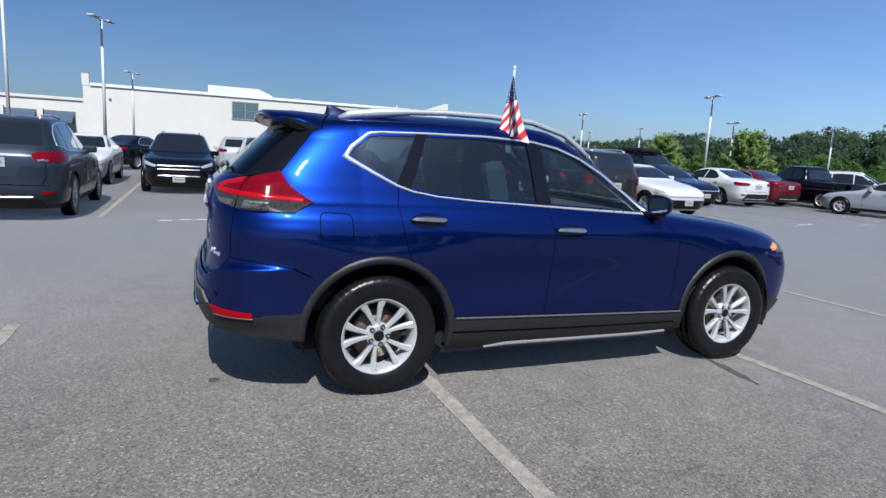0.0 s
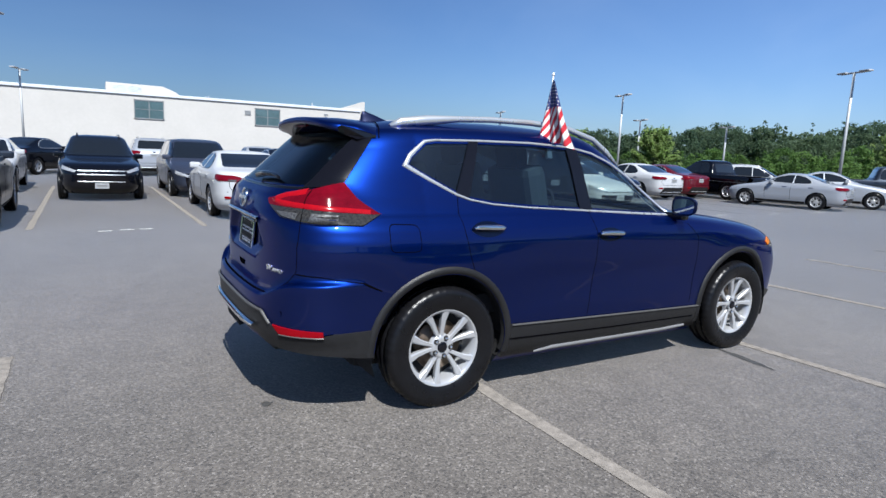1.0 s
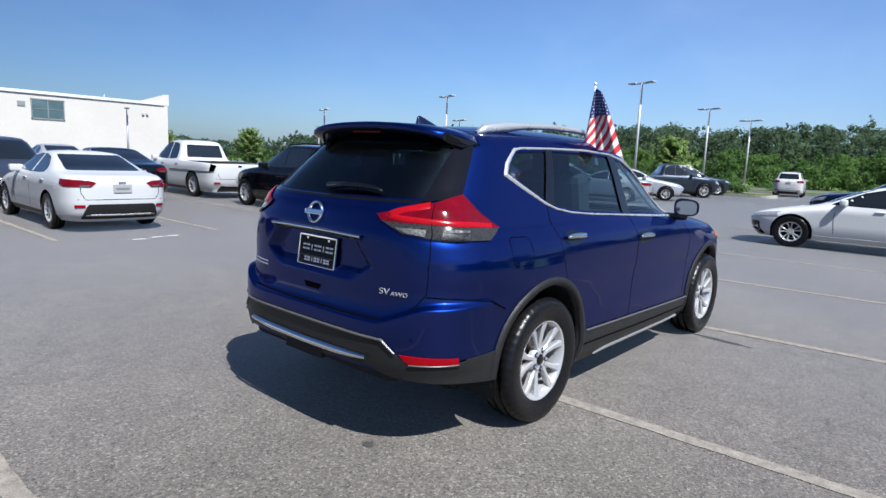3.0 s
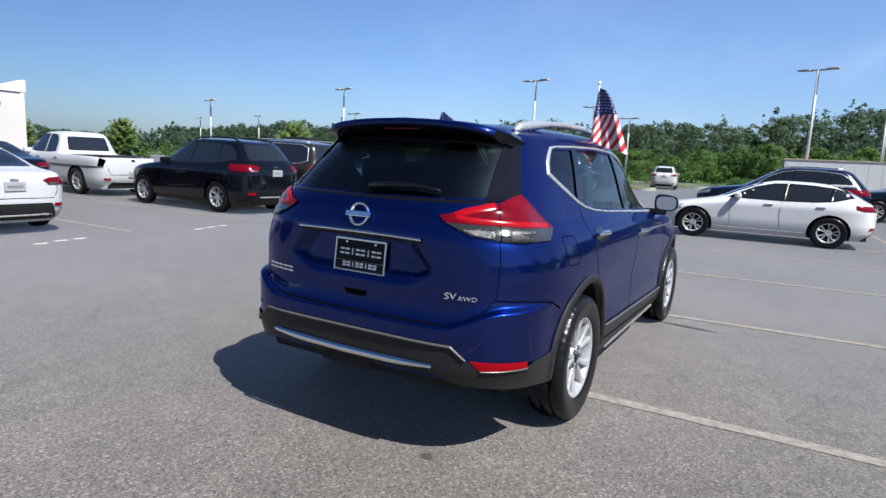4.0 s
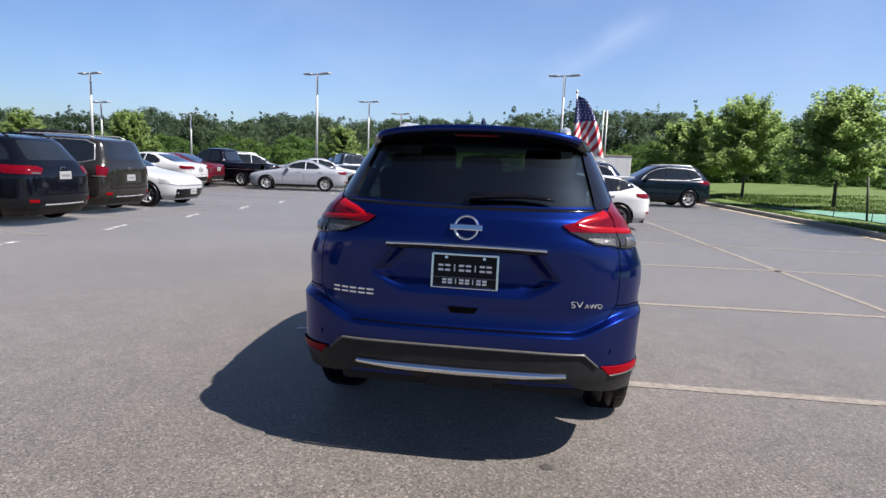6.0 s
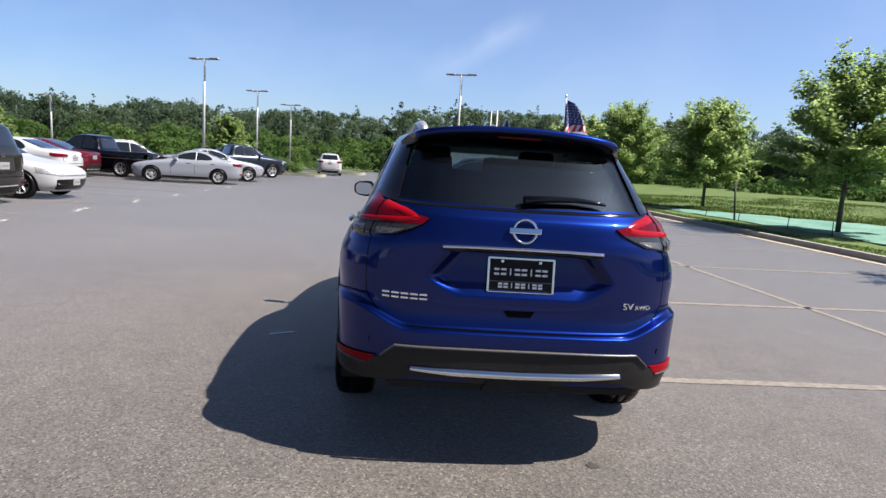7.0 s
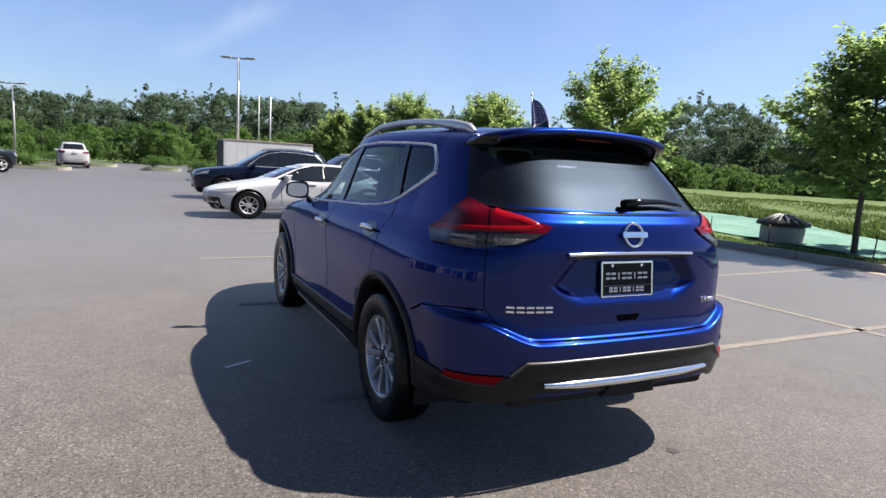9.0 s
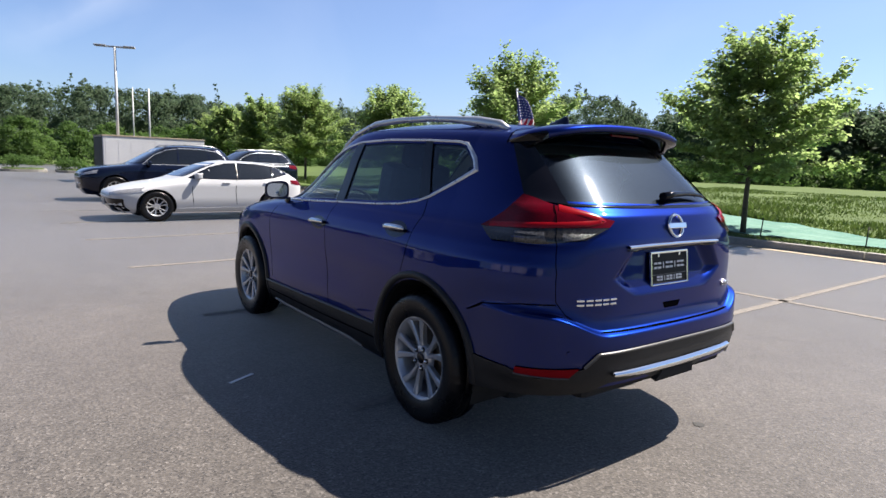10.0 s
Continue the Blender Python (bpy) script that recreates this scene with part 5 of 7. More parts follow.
        part("light_bar", strip(f, [(f.q_x(-0.44, 1.132), 1.132), (f.q_x(-0.6, 1.144), 1.144), (f.q_y(0.72, 1.154), 1.154), (f.q_y(0.56, 1.165), 1.165), (f.q_y(0.50, 1.178), 1.178), (f.q_y(0.56, 1.200), 1.202), (f.q_y(0.65, 1.226), 1.228)], wrap, 0.030, 0.0122, 0.008), M["light_guide"], lamp, "bright red light bar")
        part("lamp_seam", strip(f, [seam_t, seam_m, seam_b], wrap, 0.007, 0.0118, 0.0), M["seam"], lamp)
    part("lamp_high", box(-0.11, 0.11, -0.012, 0.012, -0.005, 0.005, bevel=0.002), M["red_lens"], car, "high brake lamp").matrix_local = pose(-0.566, 0, 1.590, -20, 0, 90)
    for s in (-1, 1):
        part("marker_lamp", panel(f, [(f.q_x(3.12, 0.86, 1), 0.845), (f.q_x(3.24, 0.86, 1), 0.875), (f.q_x(3.26, 0.84, 1), 0.835), (f.q_x(3.16, 0.83, 1), 0.815)], ("wrap", 1, s), 0.008, 0.02), M["amber"], car, "amber front marker lamp")
        part("head_lamp", panel(f, [(f.q_x(3.26, 0.86, 1), 0.875), (f.q_y(0.55, 0.8, 1), 0.82), (f.q_y(0.55, 0.7, 1), 0.74), (f.q_x(3.27, 0.76, 1), 0.80)], ("wrap", 1, s), 0.006, 0.02), M["clear_lens"], car, "clear headlamp")
    for s in (-1, 1):
        chin = [(f.q_x(3.17, 0.46, 1), 0.46), (f.q_x(3.30, 0.42, 1), 0.42), (f.q_y(0.62, 0.37, 1), 0.37), (f.q_y(0.0, 0.36, 1), 0.36), (f.q_y(0.0, 0.22, 1), 0.22), (f.q_y(0.6, 0.22, 1), 0.22), (f.q_x(3.18, 0.23, 1), 0.23)]
        part("front_cladding", panel(f, chin, ("wrap", 1, s), 0.012, 0.03, 0.05), M["plastic"], car, "dark grey plastic front bumper cladding")
    part("grille", panel(f, [(-0.5, 0.50), (0.5, 0.50), (0.55, 0.76), (-0.55, 0.76)], ("end", 1), 0.006, 0.02), M["gloss_black"], car)
    # gaps between panels
    for s in (-1, 1):
        w = ("side", s)
        part("door_gap", strip(f, [(0.115, 1.228), (0.10, 1.12), (0.115, 1.0), (0.14, 0.89), (0.175, 0.79)], w, 0.005, 0.0012, 0.0), M["seam"], car)
        part("door_gap", strip(f, [(1.09, 1.125), (1.125, 1.0), (1.13, 0.8), (1.10, 0.44)], w, 0.005, 0.0012, 0.0), M["seam"], car)
        part("door_gap", strip(f, [(2.02, 1.05), (2.15, 0.93), (2.16, 0.75), (2.14, 0.44)], w, 0.005, 0.0012, 0.0), M["seam"], car)
        wr = ("wrap", -1, s)
        part("gate_gap", strip(f, [seam_b, (f.q_y(0.725, 0.95), 0.95), (f.q_y(0.722, 0.82), 0.82), (f.q_y(0.69, 0.765), 0.765), (f.q_y(0.62, 0.70), 0.70), (f.q_y(0.55, 0.682), 0.682), (f.q_y(0.0, 0.678), 0.678)], wr, 0.006, 0.0012, 0.0), M["seam"], car)
        part("bumper_gap", strip(f, [(f.q_y(0.722, 0.81), 0.808), (f.q_x(-0.7, 0.80), 0.80), (f.q_x(-0.5, 0.77), 0.77), (f.q_x(-0.40, 0.72), 0.72)], wr, 0.006, 0.0012, 0.0), M["seam"], car)
        part("parking_sensor", panel(f, rounded([(f.q_y(0.70, 0.6) - 0.012, 0.588), (f.q_y(0.70, 0.6) + 0.012, 0.588), (f.q_y(0.70, 0.6) + 0.012, 0.612), (f.q_y(0.70, 0.6) - 0.012, 0.612)], 0.01), wr, 0.004, 0.004), M["blue"], car, "round parking sensor")
    fuel = rounded([(-0.36, 0.93), (-0.175, 0.926), (-0.18, 1.068), (-0.355, 1.075)], 0.035)
    part("fuel_flap_gap", strip(f, fuel, ("side", -1), 0.005, 0.0012, 0.0, True), M["seam"], car)
    # handles, mirrors
    for s in (-1, 1):
        for hx, hz in ((0.27, 1.043), (1.24, 0.985)):
            cup = [(hx + 0.116 * math.cos(a), hz - 0.008 + 0.045 * math.sin(a) * (1 - 0.35 * abs(math.cos(a)) ** 3)) for a in np.linspace(0, 2 * math.pi, 24, endpoint=False)]
            # flush darker plate: the hollow's shade is painted, the skin isn't recessed
            part("handle_cup", panel(f, cup, ("side", s), 0.0015, 0.003, 0.05), M["handle_cup"], car)
            p = f.at_side([hx], [hz], s)[0]
            h = part("door_handle", tube([(-0.108, 0, -0.004), (-0.085, 0, 0.0), (-0.03, 0.003, 0.002), (0.05, 0.003, 0.001), (0.09, 0, -0.001), (0.108, -0.004, -0.003)], [0.006, 0.014, 0.017, 0.018, 0.016, 0.008], 12), M["chrome"], car, "bright chrome door handle", smooth=True)
            h.matrix_local = pose(hx, p[1] + s * 0.022, hz + 0.004, s * 14, 1.5, 0)
        # mirror: a rounded shell, flat at the back, that thins towards its outer end
        b = bmesh.new()
        rings = []
        for k in range(9):
            q = k / 8
            r = math.sqrt(max(0.0, 1 - q ** 2.4)) if k else 1.0
            ring = []
            for i in range(28):
                a = 2 * math.pi * i / 28
                ca, sa = math.cos(a), math.sin(a)
                y = 0.092 * math.copysign(abs(ca) ** 0.62, ca) * max(r, 0.02)
                z = 0.068 * math.copysign(abs(sa) ** 0.62, sa) * max(r, 0.02) * (1 - 0.14 * s * y / 0.092)
                ring.append(b.verts.new((-0.030 + 0.075 * q, y, z + 0.008 * q)))
            rings.append(ring)
        for r0, r1 in zip(rings, rings[1:]):
            for i in range(28):
                b.faces.new((r0[i], r0[(i + 1) % 28], r1[(i + 1) % 28], r1[i])).smooth = True
        b.faces.new(rings[0])
        b.faces.new(list(reversed(rings[-1])))
        mir = part("mirror", b, M["mirror_shell"], car, "glossy dark blue door mirror")
        mir.matrix_local = pose(1.925, s * 0.935, 1.160, 0, 0, -s * 10)
        gl = [(0.076 * math.copysign(abs(math.cos(a)) ** 0.62, math.cos(a)), 0.053 * math.copysign(abs(math.sin(a)) ** 0.62, math.sin(a))) for a in np.linspace(0, 2 * math.pi, 28, endpoint=False)]
        part("mirror_glass", prism(gl, 0.004, lambda u, v, w: (-0.031 - w, u, v)), M["mirror"], mir, "mirror glass")
        part("mirror_base", box(-0.03, 0.05, -0.02 if s > 0 else -0.10, 0.10 if s < 0 else 0.02, -0.10, -0.05, bevel=0.02), M["gloss_black"], mir).matrix_local = pose(0, -s * 0.09, 0.0)
    # roof: spoiler, rails, aerial
    b = bmesh.new()
    ys = np.linspace(-0.60, 0.60, 41)
    rows = []
    for y in ys:
        k = abs(y) / 0.60
        ye = y * (1 - 0.12 * k ** 4)
        xe = -0.615 + 0.085 * k ** 5
        ze = 1.640 - 0.052 * k ** 2.2
        xj = -0.20 - 0.13 * k ** 2
        zj = roof_z(f, xj, y * 0.97) + 0.004
        xm = (xe + xj) / 2
        zm = max(roof_z(f, max(xm, -0.45), y * 0.93) + 0.006, (ze + zj) / 2 + 0.008)
        zu = 1.572 - 0.045 * k ** 2.2
        xu = f.at_end([y * 0.90], [zu], -1)[0][0] - 0.004
        rows.append([b.verts.new(p) for p in ((xj, y, zj - 0.012), (xj, y, zj), (xm, (y + ye) / 2, zm), (xe + 0.02, ye, ze + 0.001), (xe + 0.002, ye, ze - 0.010), (xe + 0.004, ye, ze - 0.034), (xe + 0.05, ye * 0.99, ze - 0.046), (xu, y * 0.97, zu - 0.012), (xu + 0.05, y * 0.97, zu))])
    for r0, r1 in zip(rows, rows[1:]):
        for i in range(8):
            fc = b.faces.new((r0[i], r0[i + 1], r1[i + 1], r1[i]))
            fc.smooth = True
    b.faces.new(rows[0])
    b.faces.new(list(reversed(rows[-1])))
    sp = part("spoiler", b, M["blue"], car, "blue roof spoiler")
    sp.data.materials.append(M["gloss_black"])
    for k, pg in enumerate(sp.data.polygons):
        if k % 8 >= 5 or k >= 320:
            pg.material_index = 1
    part("spoiler_gap", strip_roof(f, [(-0.19 - 0.14 * (abs(y) / 0.64) ** 2, y) for y in np.linspace(-0.6, 0.6, 25)], 0.008), M["seam"], car)
    for s in (-1, 1):
        pts, rad = [], []
        for x, y, h, r in ((-0.19, 0.475, -0.006, 0.014), (-0.12, 0.478, 0.016, 0.028), (0.05, 0.485, 0.028, 0.031), (0.26, 0.496, 0.041, 0.020), (0.5, 0.507, 0.048, 0.019), (0.8, 0.52, 0.048, 0.019), (1.1, 0.535, 0.046, 0.019),
                           (1.35, 0.55, 0.044, 0.018), (1.48, 0.557, 0.03, 0.02), (1.60, 0.562, 0.004, 0.012)):
            pts.append((x, s * y, roof_z(f, x, y) + h))
            rad.append(r)
        part("roof_rail", tube(pts, rad, 12), M["satin"], car, "satin silver roof rail")
    z0 = roof_z(f, -0.08, 0) - 0.004
    b = bmesh.new()
    rings = []
    for h, xa, xb, wy in ((0, -0.185, 0.03, 0.034), (0.012, -0.18, 0.01, 0.028), (0.038, -0.175, -0.06, 0.016), (0.058, -0.168, -0.125, 0.008), (0.064, -0.16, -0.138, 0.004)):
        rings.append([b.verts.new((xa + (xb - xa) * (1 - math.cos(a)) / 2, wy * math.sin(a), z0 + h)) for a in np.linspace(0, 2 * math.pi, 20, endpoint=False)])
    for r0, r1 in zip(rings, rings[1:]):
        for i in range(20):
            fc = b.faces.new((r0[i], r0[(i + 1) % 20], r1[(i + 1) % 20], r1[i]))
            fc.smooth = True
    b.faces.new(rings[-1])
    part("aerial", b, M["mirror_shell"], car, "dark blue shark-fin aerial")
    # tailgate fittings
    part("gate_trim", strip(f, [(-0.375, 1.062), (-0.2, 1.066), (0, 1.067), (0.2, 1.066), (0.375, 1.062)], ("end", -1), 0.018, 0.016, -0.004), M["chrome"], car, "chrome tailgate strip")
    # black strip added for the shade under the chrome strip
    part("trim_shadow_line", strip(f, [(-0.375, 1.047), (0, 1.052), (0.375, 1.047)], ("end", -1), 0.008, 0.010, -0.004), M["gloss_black"], car)
    x = float(f.at_end([0], [1.15], -1)[0][0])
    bd = part("emblem", lathe([(0.046, 0.0), (0.05, -0.010), (0.056, -0.012), (0.060, -0.008), (0.061, 0.0)], 40), M["chrome"], car, "round chrome emblem with a plain bar", smooth=True)
    bd.matrix_local = pose(x - 0.004, 0, 1.150, -13, 0, -90)
    part("emblem_bar", box(-0.075, 0.075, -0.016, 0.0, -0.014, 0.014, bevel=0.004), M["chrome"], bd)
    xp = float(f.at_end([0], [0.94], -1)[0][0])
    pl = part("dealer_plate", box(-0.005, 0.005, -0.152, 0.152, -0.076, 0.076, bevel=0.004), M["plate_black"], car, "black dealer plate with white letter bars")
    pl.matrix_local = pose(xp - 0.012, 0, 0.94, 0, 7, 0)
    fr = bmesh.new()
    for a in ((-0.16, 0.16, 0.072, 0.084), (-0.16, 0.16, -0.084, -0.077), (-0.16, -0.149, -0.084, 0.084), (0.149, 0.16, -0.084, 0.084)):
        add_box(fr, -0.012, 0.0, a[0], a[1], a[2], a[3], bevel=0.003)
    part("plate_frame", fr, M["chrome"], pl, "chrome plate frame")
    for z, h, span in ((0.014, 0.032, 0.262), (-0.050, 0.024, 0.218)):
        for k, wdt in enumerate((0.9, 0.95, 0.22, 0.95, 0.95, 0.22, 0.95, 0.95)):
            y = 0.5 * span - span * (k + 0.5) / 8
            half = span / 16 * 0.80 * wdt
            for zz in (h / 2 - 0.005, -h / 2 + 0.005) if wdt > 0.5 else (0.0,):
                tall = 0.0050 if wdt > 0.5 else h / 2
                part("letter_bar", box(-0.0075, -0.004, y - half, y + half, z + zz - tall, z + zz + tall), M["lettering"], pl)
    part("plate_strip", box(-0.0062, -0.0045, -0.148, 0.148, -0.0335, -0.0305), M["dull_silver"], pl)
    for y in (-0.09, 0.09):
        part("plate_bolt", box(-0.009, -0.003, y - 0.007, y + 0.007, 0.056, 0.07, bevel=0.002), M["chrome"], pl)
    for words, size, yy, zz in (("SV", 0.043, -0.528, 0.815), ("AWD", 0.029, -0.606, 0.809)):
        q = f.at_end([yy], [zz], -1)[0]
        nn = f.normals(np.array([q]))[0]
        t = part("trim_lettering", text_mesh(words, size, 0.003), M["satin"], car, "chrome trim lettering")
        t.matrix_local = Matrix.Translation(q + nn * 0.004) @ pose(0, 0, 0, 90, 0, -90 + math.degrees(math.atan2(-nn[1], -nn[0]))) @ Matrix.Diagonal((1.3, 1, 1, 1))
    for k in range(5):
        yy = 0.625 - 0.0435 * k
        q = f.at_end([yy], [0.818], -1)[0]
        nn = f.normals(np.array([q]))[0]
        turn = Matrix.Translation(q + nn * 0.003) @ pose(0, 0, 0, 0, 0, math.degrees(math.atan2(-nn[1], -nn[0])))
        for dz in (0.010, -0.010):
            part("name_bar", box(-0.004, 0.004, -0.0185, 0.0185, dz - 0.0048, dz + 0.0048, bevel=0.001), M["chrome"], car).matrix_local = turn
    part("gate_pull", panel(f, [(-0.075, 0.775), (0.075, 0.775), (0.055, 0.745), (-0.055, 0.745)], ("end", -1), 0.0015, 0.003), M["seam"], car)
    # wiper
    pv = f.at_end([0.0], [1.285], -1)[0]
    wp = [f.at_end([y], [z], -1)[0] + np.array([-0.025, 0, 0.01]) for y, z in ((0.0, 1.278), (-0.12, 1.29), (-0.25, 1.293), (-0.36, 1.284), (-0.40, 1.276))]
    part("wiper", tube([tuple(p) for p in wp], [0.022, 0.016, 0.013, 0.010, 0.006], 8), M["gloss_black"], car, "black rear wiper")
    return car


def strip_roof(form, path, width):
    """A thin band lying on the roof along (x, y) points."""
    verts, faces = [], []
    for i, (x, y) in enumerate(path):
        for d in (-width / 2, width / 2):
            verts.append((x + d, y, roof_z(form, x + d, y) + 0.0055))
    for i in range(len(path) - 1):
        faces.append((2 * i, 2 * i + 1, 2 * i + 3, 2 * i + 2))
    return mesh_of("band", verts, faces)


suv = build_suv()

# ---- other cars ----
KINDS = {}


def w_curve(half, belt, roof, top_half, base=0.2):
    return spline((base, half * 0.88), (base + 0.12, half * 0.97), (0.55, half), (belt - 0.15, half), (belt - 0.02, half * 0.965), (belt + 0.05, half * 0.92), (roof - 0.10, top_half), (roof - 0.05, top_half * 0.94))


def define_kind(name, base, half, belt, roof, top_half, xr, xf, xc, dlo, rear_glass, front_glass, pillars, r=0.335, tail=None, grille=None, mr=7.0, mf=8.0, rails=False, bed=None, sill_key="plastic", spoiler=None, pillar_key="paint", insert=(0.22, 0.40)):
    edge = roof - 0.05
    form = Form(w_curve(half, belt, roof, top_half), spline(*xr), spline(*xf), xc, edge, 0.05, 4.0, mr, mf, 0.02, xc + 0.3)
    lv = np.concatenate([np.linspace(0.2, belt - 0.12, 12), np.linspace(belt - 0.09, belt + 0.16, 14), np.linspace(belt + 0.2, edge, 9), edge + 0.05 * (1 - np.linspace(0.97, 0.02, 9) ** 3)])
    bm = form.shell(lv, 20, 12)
    for s in (-1, 1):
        for cx in (0.0, base):
            cut_opening(bm, [(cx + (r + 0.055) * math.cos(a), r + (r + 0.055) * math.sin(a)) for a in np.linspace(-0.35, math.pi + 0.35, 16)], "y", s)
    k = {"form": form, "base": base, "half": half, "r": r, "body": finish_skin(bm, form, name), "wheel": wheel_parts(r, r * 0.64, 0.10), "panels": []}
    P = k["panels"]
    for s in (-1, 1):
        side = ("side", s)
        P.append(("side_window", panel(form, dlo, side, 0.004, 0.01, 0.08), "dark_glass", "dark side glass"))
        P.append(("window_trim", strip(form, dlo, side, 0.02, 0.007, -0.002, True, 0.06), "trim", ""))
        for a, b in pillars:
            P.append(("pillar", strip(form, [a, b], side, 0.055, 0.008, 0.0), pillar_key, ""))
        for hx in (pillars[0][0][0] - 0.85, pillars[0][0][0] + 0.12):
            p = form.at_side([hx + 0.15], [belt - 0.08], s)[0]
            P.append(("door_handle", mesh_from_box(p[0] - 0.085, p[0] + 0.085, p[1] - 0.025, p[1] + 0.025, p[2] - 0.012, p[2] + 0.012, 0.008), "handle", ""))
        for gx in (pillars[0][0][0] + 0.03, pillars[0][0][0] + 1.0):
            P.append(("door_gap", strip(form, [(gx, belt - 0.03), (gx + 0.03, 0.7), (gx, 0.38)], side, 0.012, 0.002, 0.0, False, 0.1), "seam", ""))
        q = form.at_side([front_glass[3]], [belt + 0.05], s)[0]
        P.append(("mirror", mesh_from_box(q[0] - 0.10, q[0] + 0.03, q[1] + s * 0.08 - 0.12, q[1] + s * 0.08 + 0.12, belt + 0.0, belt + 0.14, 0.04), "paint", "door mirror"))
        sill = [(r + 0.08, 0.22), (base - r - 0.08, 0.22), (base - r - 0.08, 0.31), (r + 0.08, 0.31)]
        P.append(("sill", panel(form, sill, side, 0.006, 0.01, 0.15), sill_key, ""))
        z0, z1, yi, xo = tail
        P.append(("tail_lamp", panel(form, [(form.q_y(yi, z1), z1 - 0.055), (form.q_y(yi + 0.12, z1), z1 - 0.015), (form.q_x(xo, z1), z1), (form.q_x(xo - 0.03, z0), z0 + 0.045), (form.q_x(xo - 0.16, z0), z0 + 0.01), (form.q_y(yi + 0.1, z0), z0)], ("wrap", -1, s), 0.008, 0.02, 0.06), "red_lens", "red tail lamp"))
        P.append(("tail_lens", panel(form, [(form.q_y(yi + 0.12, z0 + 0.02), z0 + 0.008), (form.q_y(yi + 0.26, z0), z0 + 0.012), (form.q_y(yi + 0.26, z0), z0 + 0.04), (form.q_y(yi + 0.10, z0), z0 + 0.038)], ("wrap", -1, s), 0.012, 0.01, 0.06), "clear_lens", ""))
        z0, z1, yi, xo = grille[2]
        P.append(("head_lamp", panel(form, [(form.q_y(yi, z0, 1), z0), (form.q_x(xo, z1, 1), z1), (form.q_x(xo + 0.06, z0, 1), z0 + 0.03)] + [(form.q_y(yi + 0.05, z0, 1), z0 - 0.05)], ("wrap", 1, s), 0.006, 0.02, 0.06), "head_lens", "clear headlamp"))
        if rails:
            pts = [(x, s * top_half * 0.78, roof_z(form, x, top_half * 0.78) + h) for x, h in ((rails[0], 0.005), (rails[0] + 0.15, 0.05), ((rails[0] + rails[1]) / 2, 0.055), (rails[1] - 0.15, 0.05), (rails[1], 0.005))]
            bm2 = tube(pts, 0.018, 8)
            me = bpy.data.meshes.new("roof_rail")
            bm2.to_mesh(me)
            bm2.free()
            P.append(("roof_rail", me, "trim", ""))
    yb, zb, yt, zt = rear_glass
    P.append(("rear_window", panel(form, rounded([(-yb, zb), (yb, zb), (yt, zt), (-yt, zt)], 0.05, 3), ("end", -1), 0.004, 0.01, 0.08), "dark_glass", "dark rear glass"))
    yb, zb, zt, _ = front_glass
    P.append(("windscreen", panel(form, rounded([(-yb, zb), (yb, zb), (yb * 0.80, zt), (-yb * 0.80, zt)], 0.06, 3), ("end", 1), 0.004, 0.01, 0.08), "dark_glass", "dark windscreen"))
    g0, g1, _ = grille
    P.append(("grille", panel(form, rounded(g0, 0.04, 3), ("end", 1), 0.006, 0.02, 0.1), "gloss_black", "black front grille"))
    for zz in g1:
        P.append(("grille_bar", strip(form, [(-0.5, zz), (0, zz), (0.5, zz)], ("end", 1), 0.03, 0.012, 0.004, False, 0.12), "bar", ""))
    P.append(("bumper_insert", panel(form, rounded([(-half * 0.72, insert[0]), (half * 0.72, insert[0]), (half * 0.62, insert[1]), (-half * 0.62, insert[1])], 0.05, 3), ("end", -1), 0.006, 0.02, 0.1), "plastic", "dark plastic lower bumper"))
    bw = half * 0.78
    P.append(("bumper_gap", strip(form, [(-bw, 0.60), (0, 0.605), (bw, 0.60)], ("end", -1), 0.012, 0.003, 0.0, False, 0.12), "seam", ""))
    P.append(("bumper_strip", strip(form, [(-0.5, insert[0] + 0.075), (0, insert[0] + 0.07), (0.5, insert[0] + 0.075)] if insert[0] > 0.23 else [(-0.5, 0.405), (0, 0.40), (0.5, 0.405)], ("end", -1), 0.03, 0.014, 0.004, False, 0.12), "bar", ""))
    for s in (-1, 1):
        P.append(("gate_gap", strip(form, [(s * bw * 0.93, tail[0]), (s * bw * 0.93, 0.72), (s * bw * 0.85, 0.62)], ("end", -1), 0.010, 0.003, 0.0, False, 0.06), "seam", ""))
        P.append(("reflector", panel(form, [(form.q_y(half * 0.66, 0.5), 0.46), (form.q_y(half * 0.82, 0.5), 0.46), (form.q_y(half * 0.82, 0.5), 0.51), (form.q_y(half * 0.66, 0.5), 0.51)], ("wrap", -1, s), 0.008, 0.01, 0.05), "red_bright", "red reflector"))
    x = float(form.at_end([0], [tail[1] - 0.06], -1)[0][0])
    P.append(("badge", mesh_from_box(x - 0.012, x + 0.01, -0.06, 0.06, tail[1] - 0.10, tail[1] - 0.03, 0.008), "chrome", "plain chrome badge"))
    for end, zz in ((-1, None), (1, 0.42)):
        pz = zz or (tail[0] - 0.02 if tail[0] > 0.8 else 0.62)
        x = float(form.at_end([0], [pz], end)[0][0])
        P.append(("number_plate", mesh_from_box(min(x, x + end * 0.02), max(x, x + end * 0.02), -0.15, 0.15, pz - 0.075, pz + 0.075, 0.004), "plate_white", "white number plate"))
        P.append(("plate_bar", mesh_from_box(min(x + end * 0.02, x + end * 0.024), max(x + end * 0.02, x + end * 0.024), -0.11, 0.11, pz - 0.02, pz + 0.02), "dull_silver", ""))
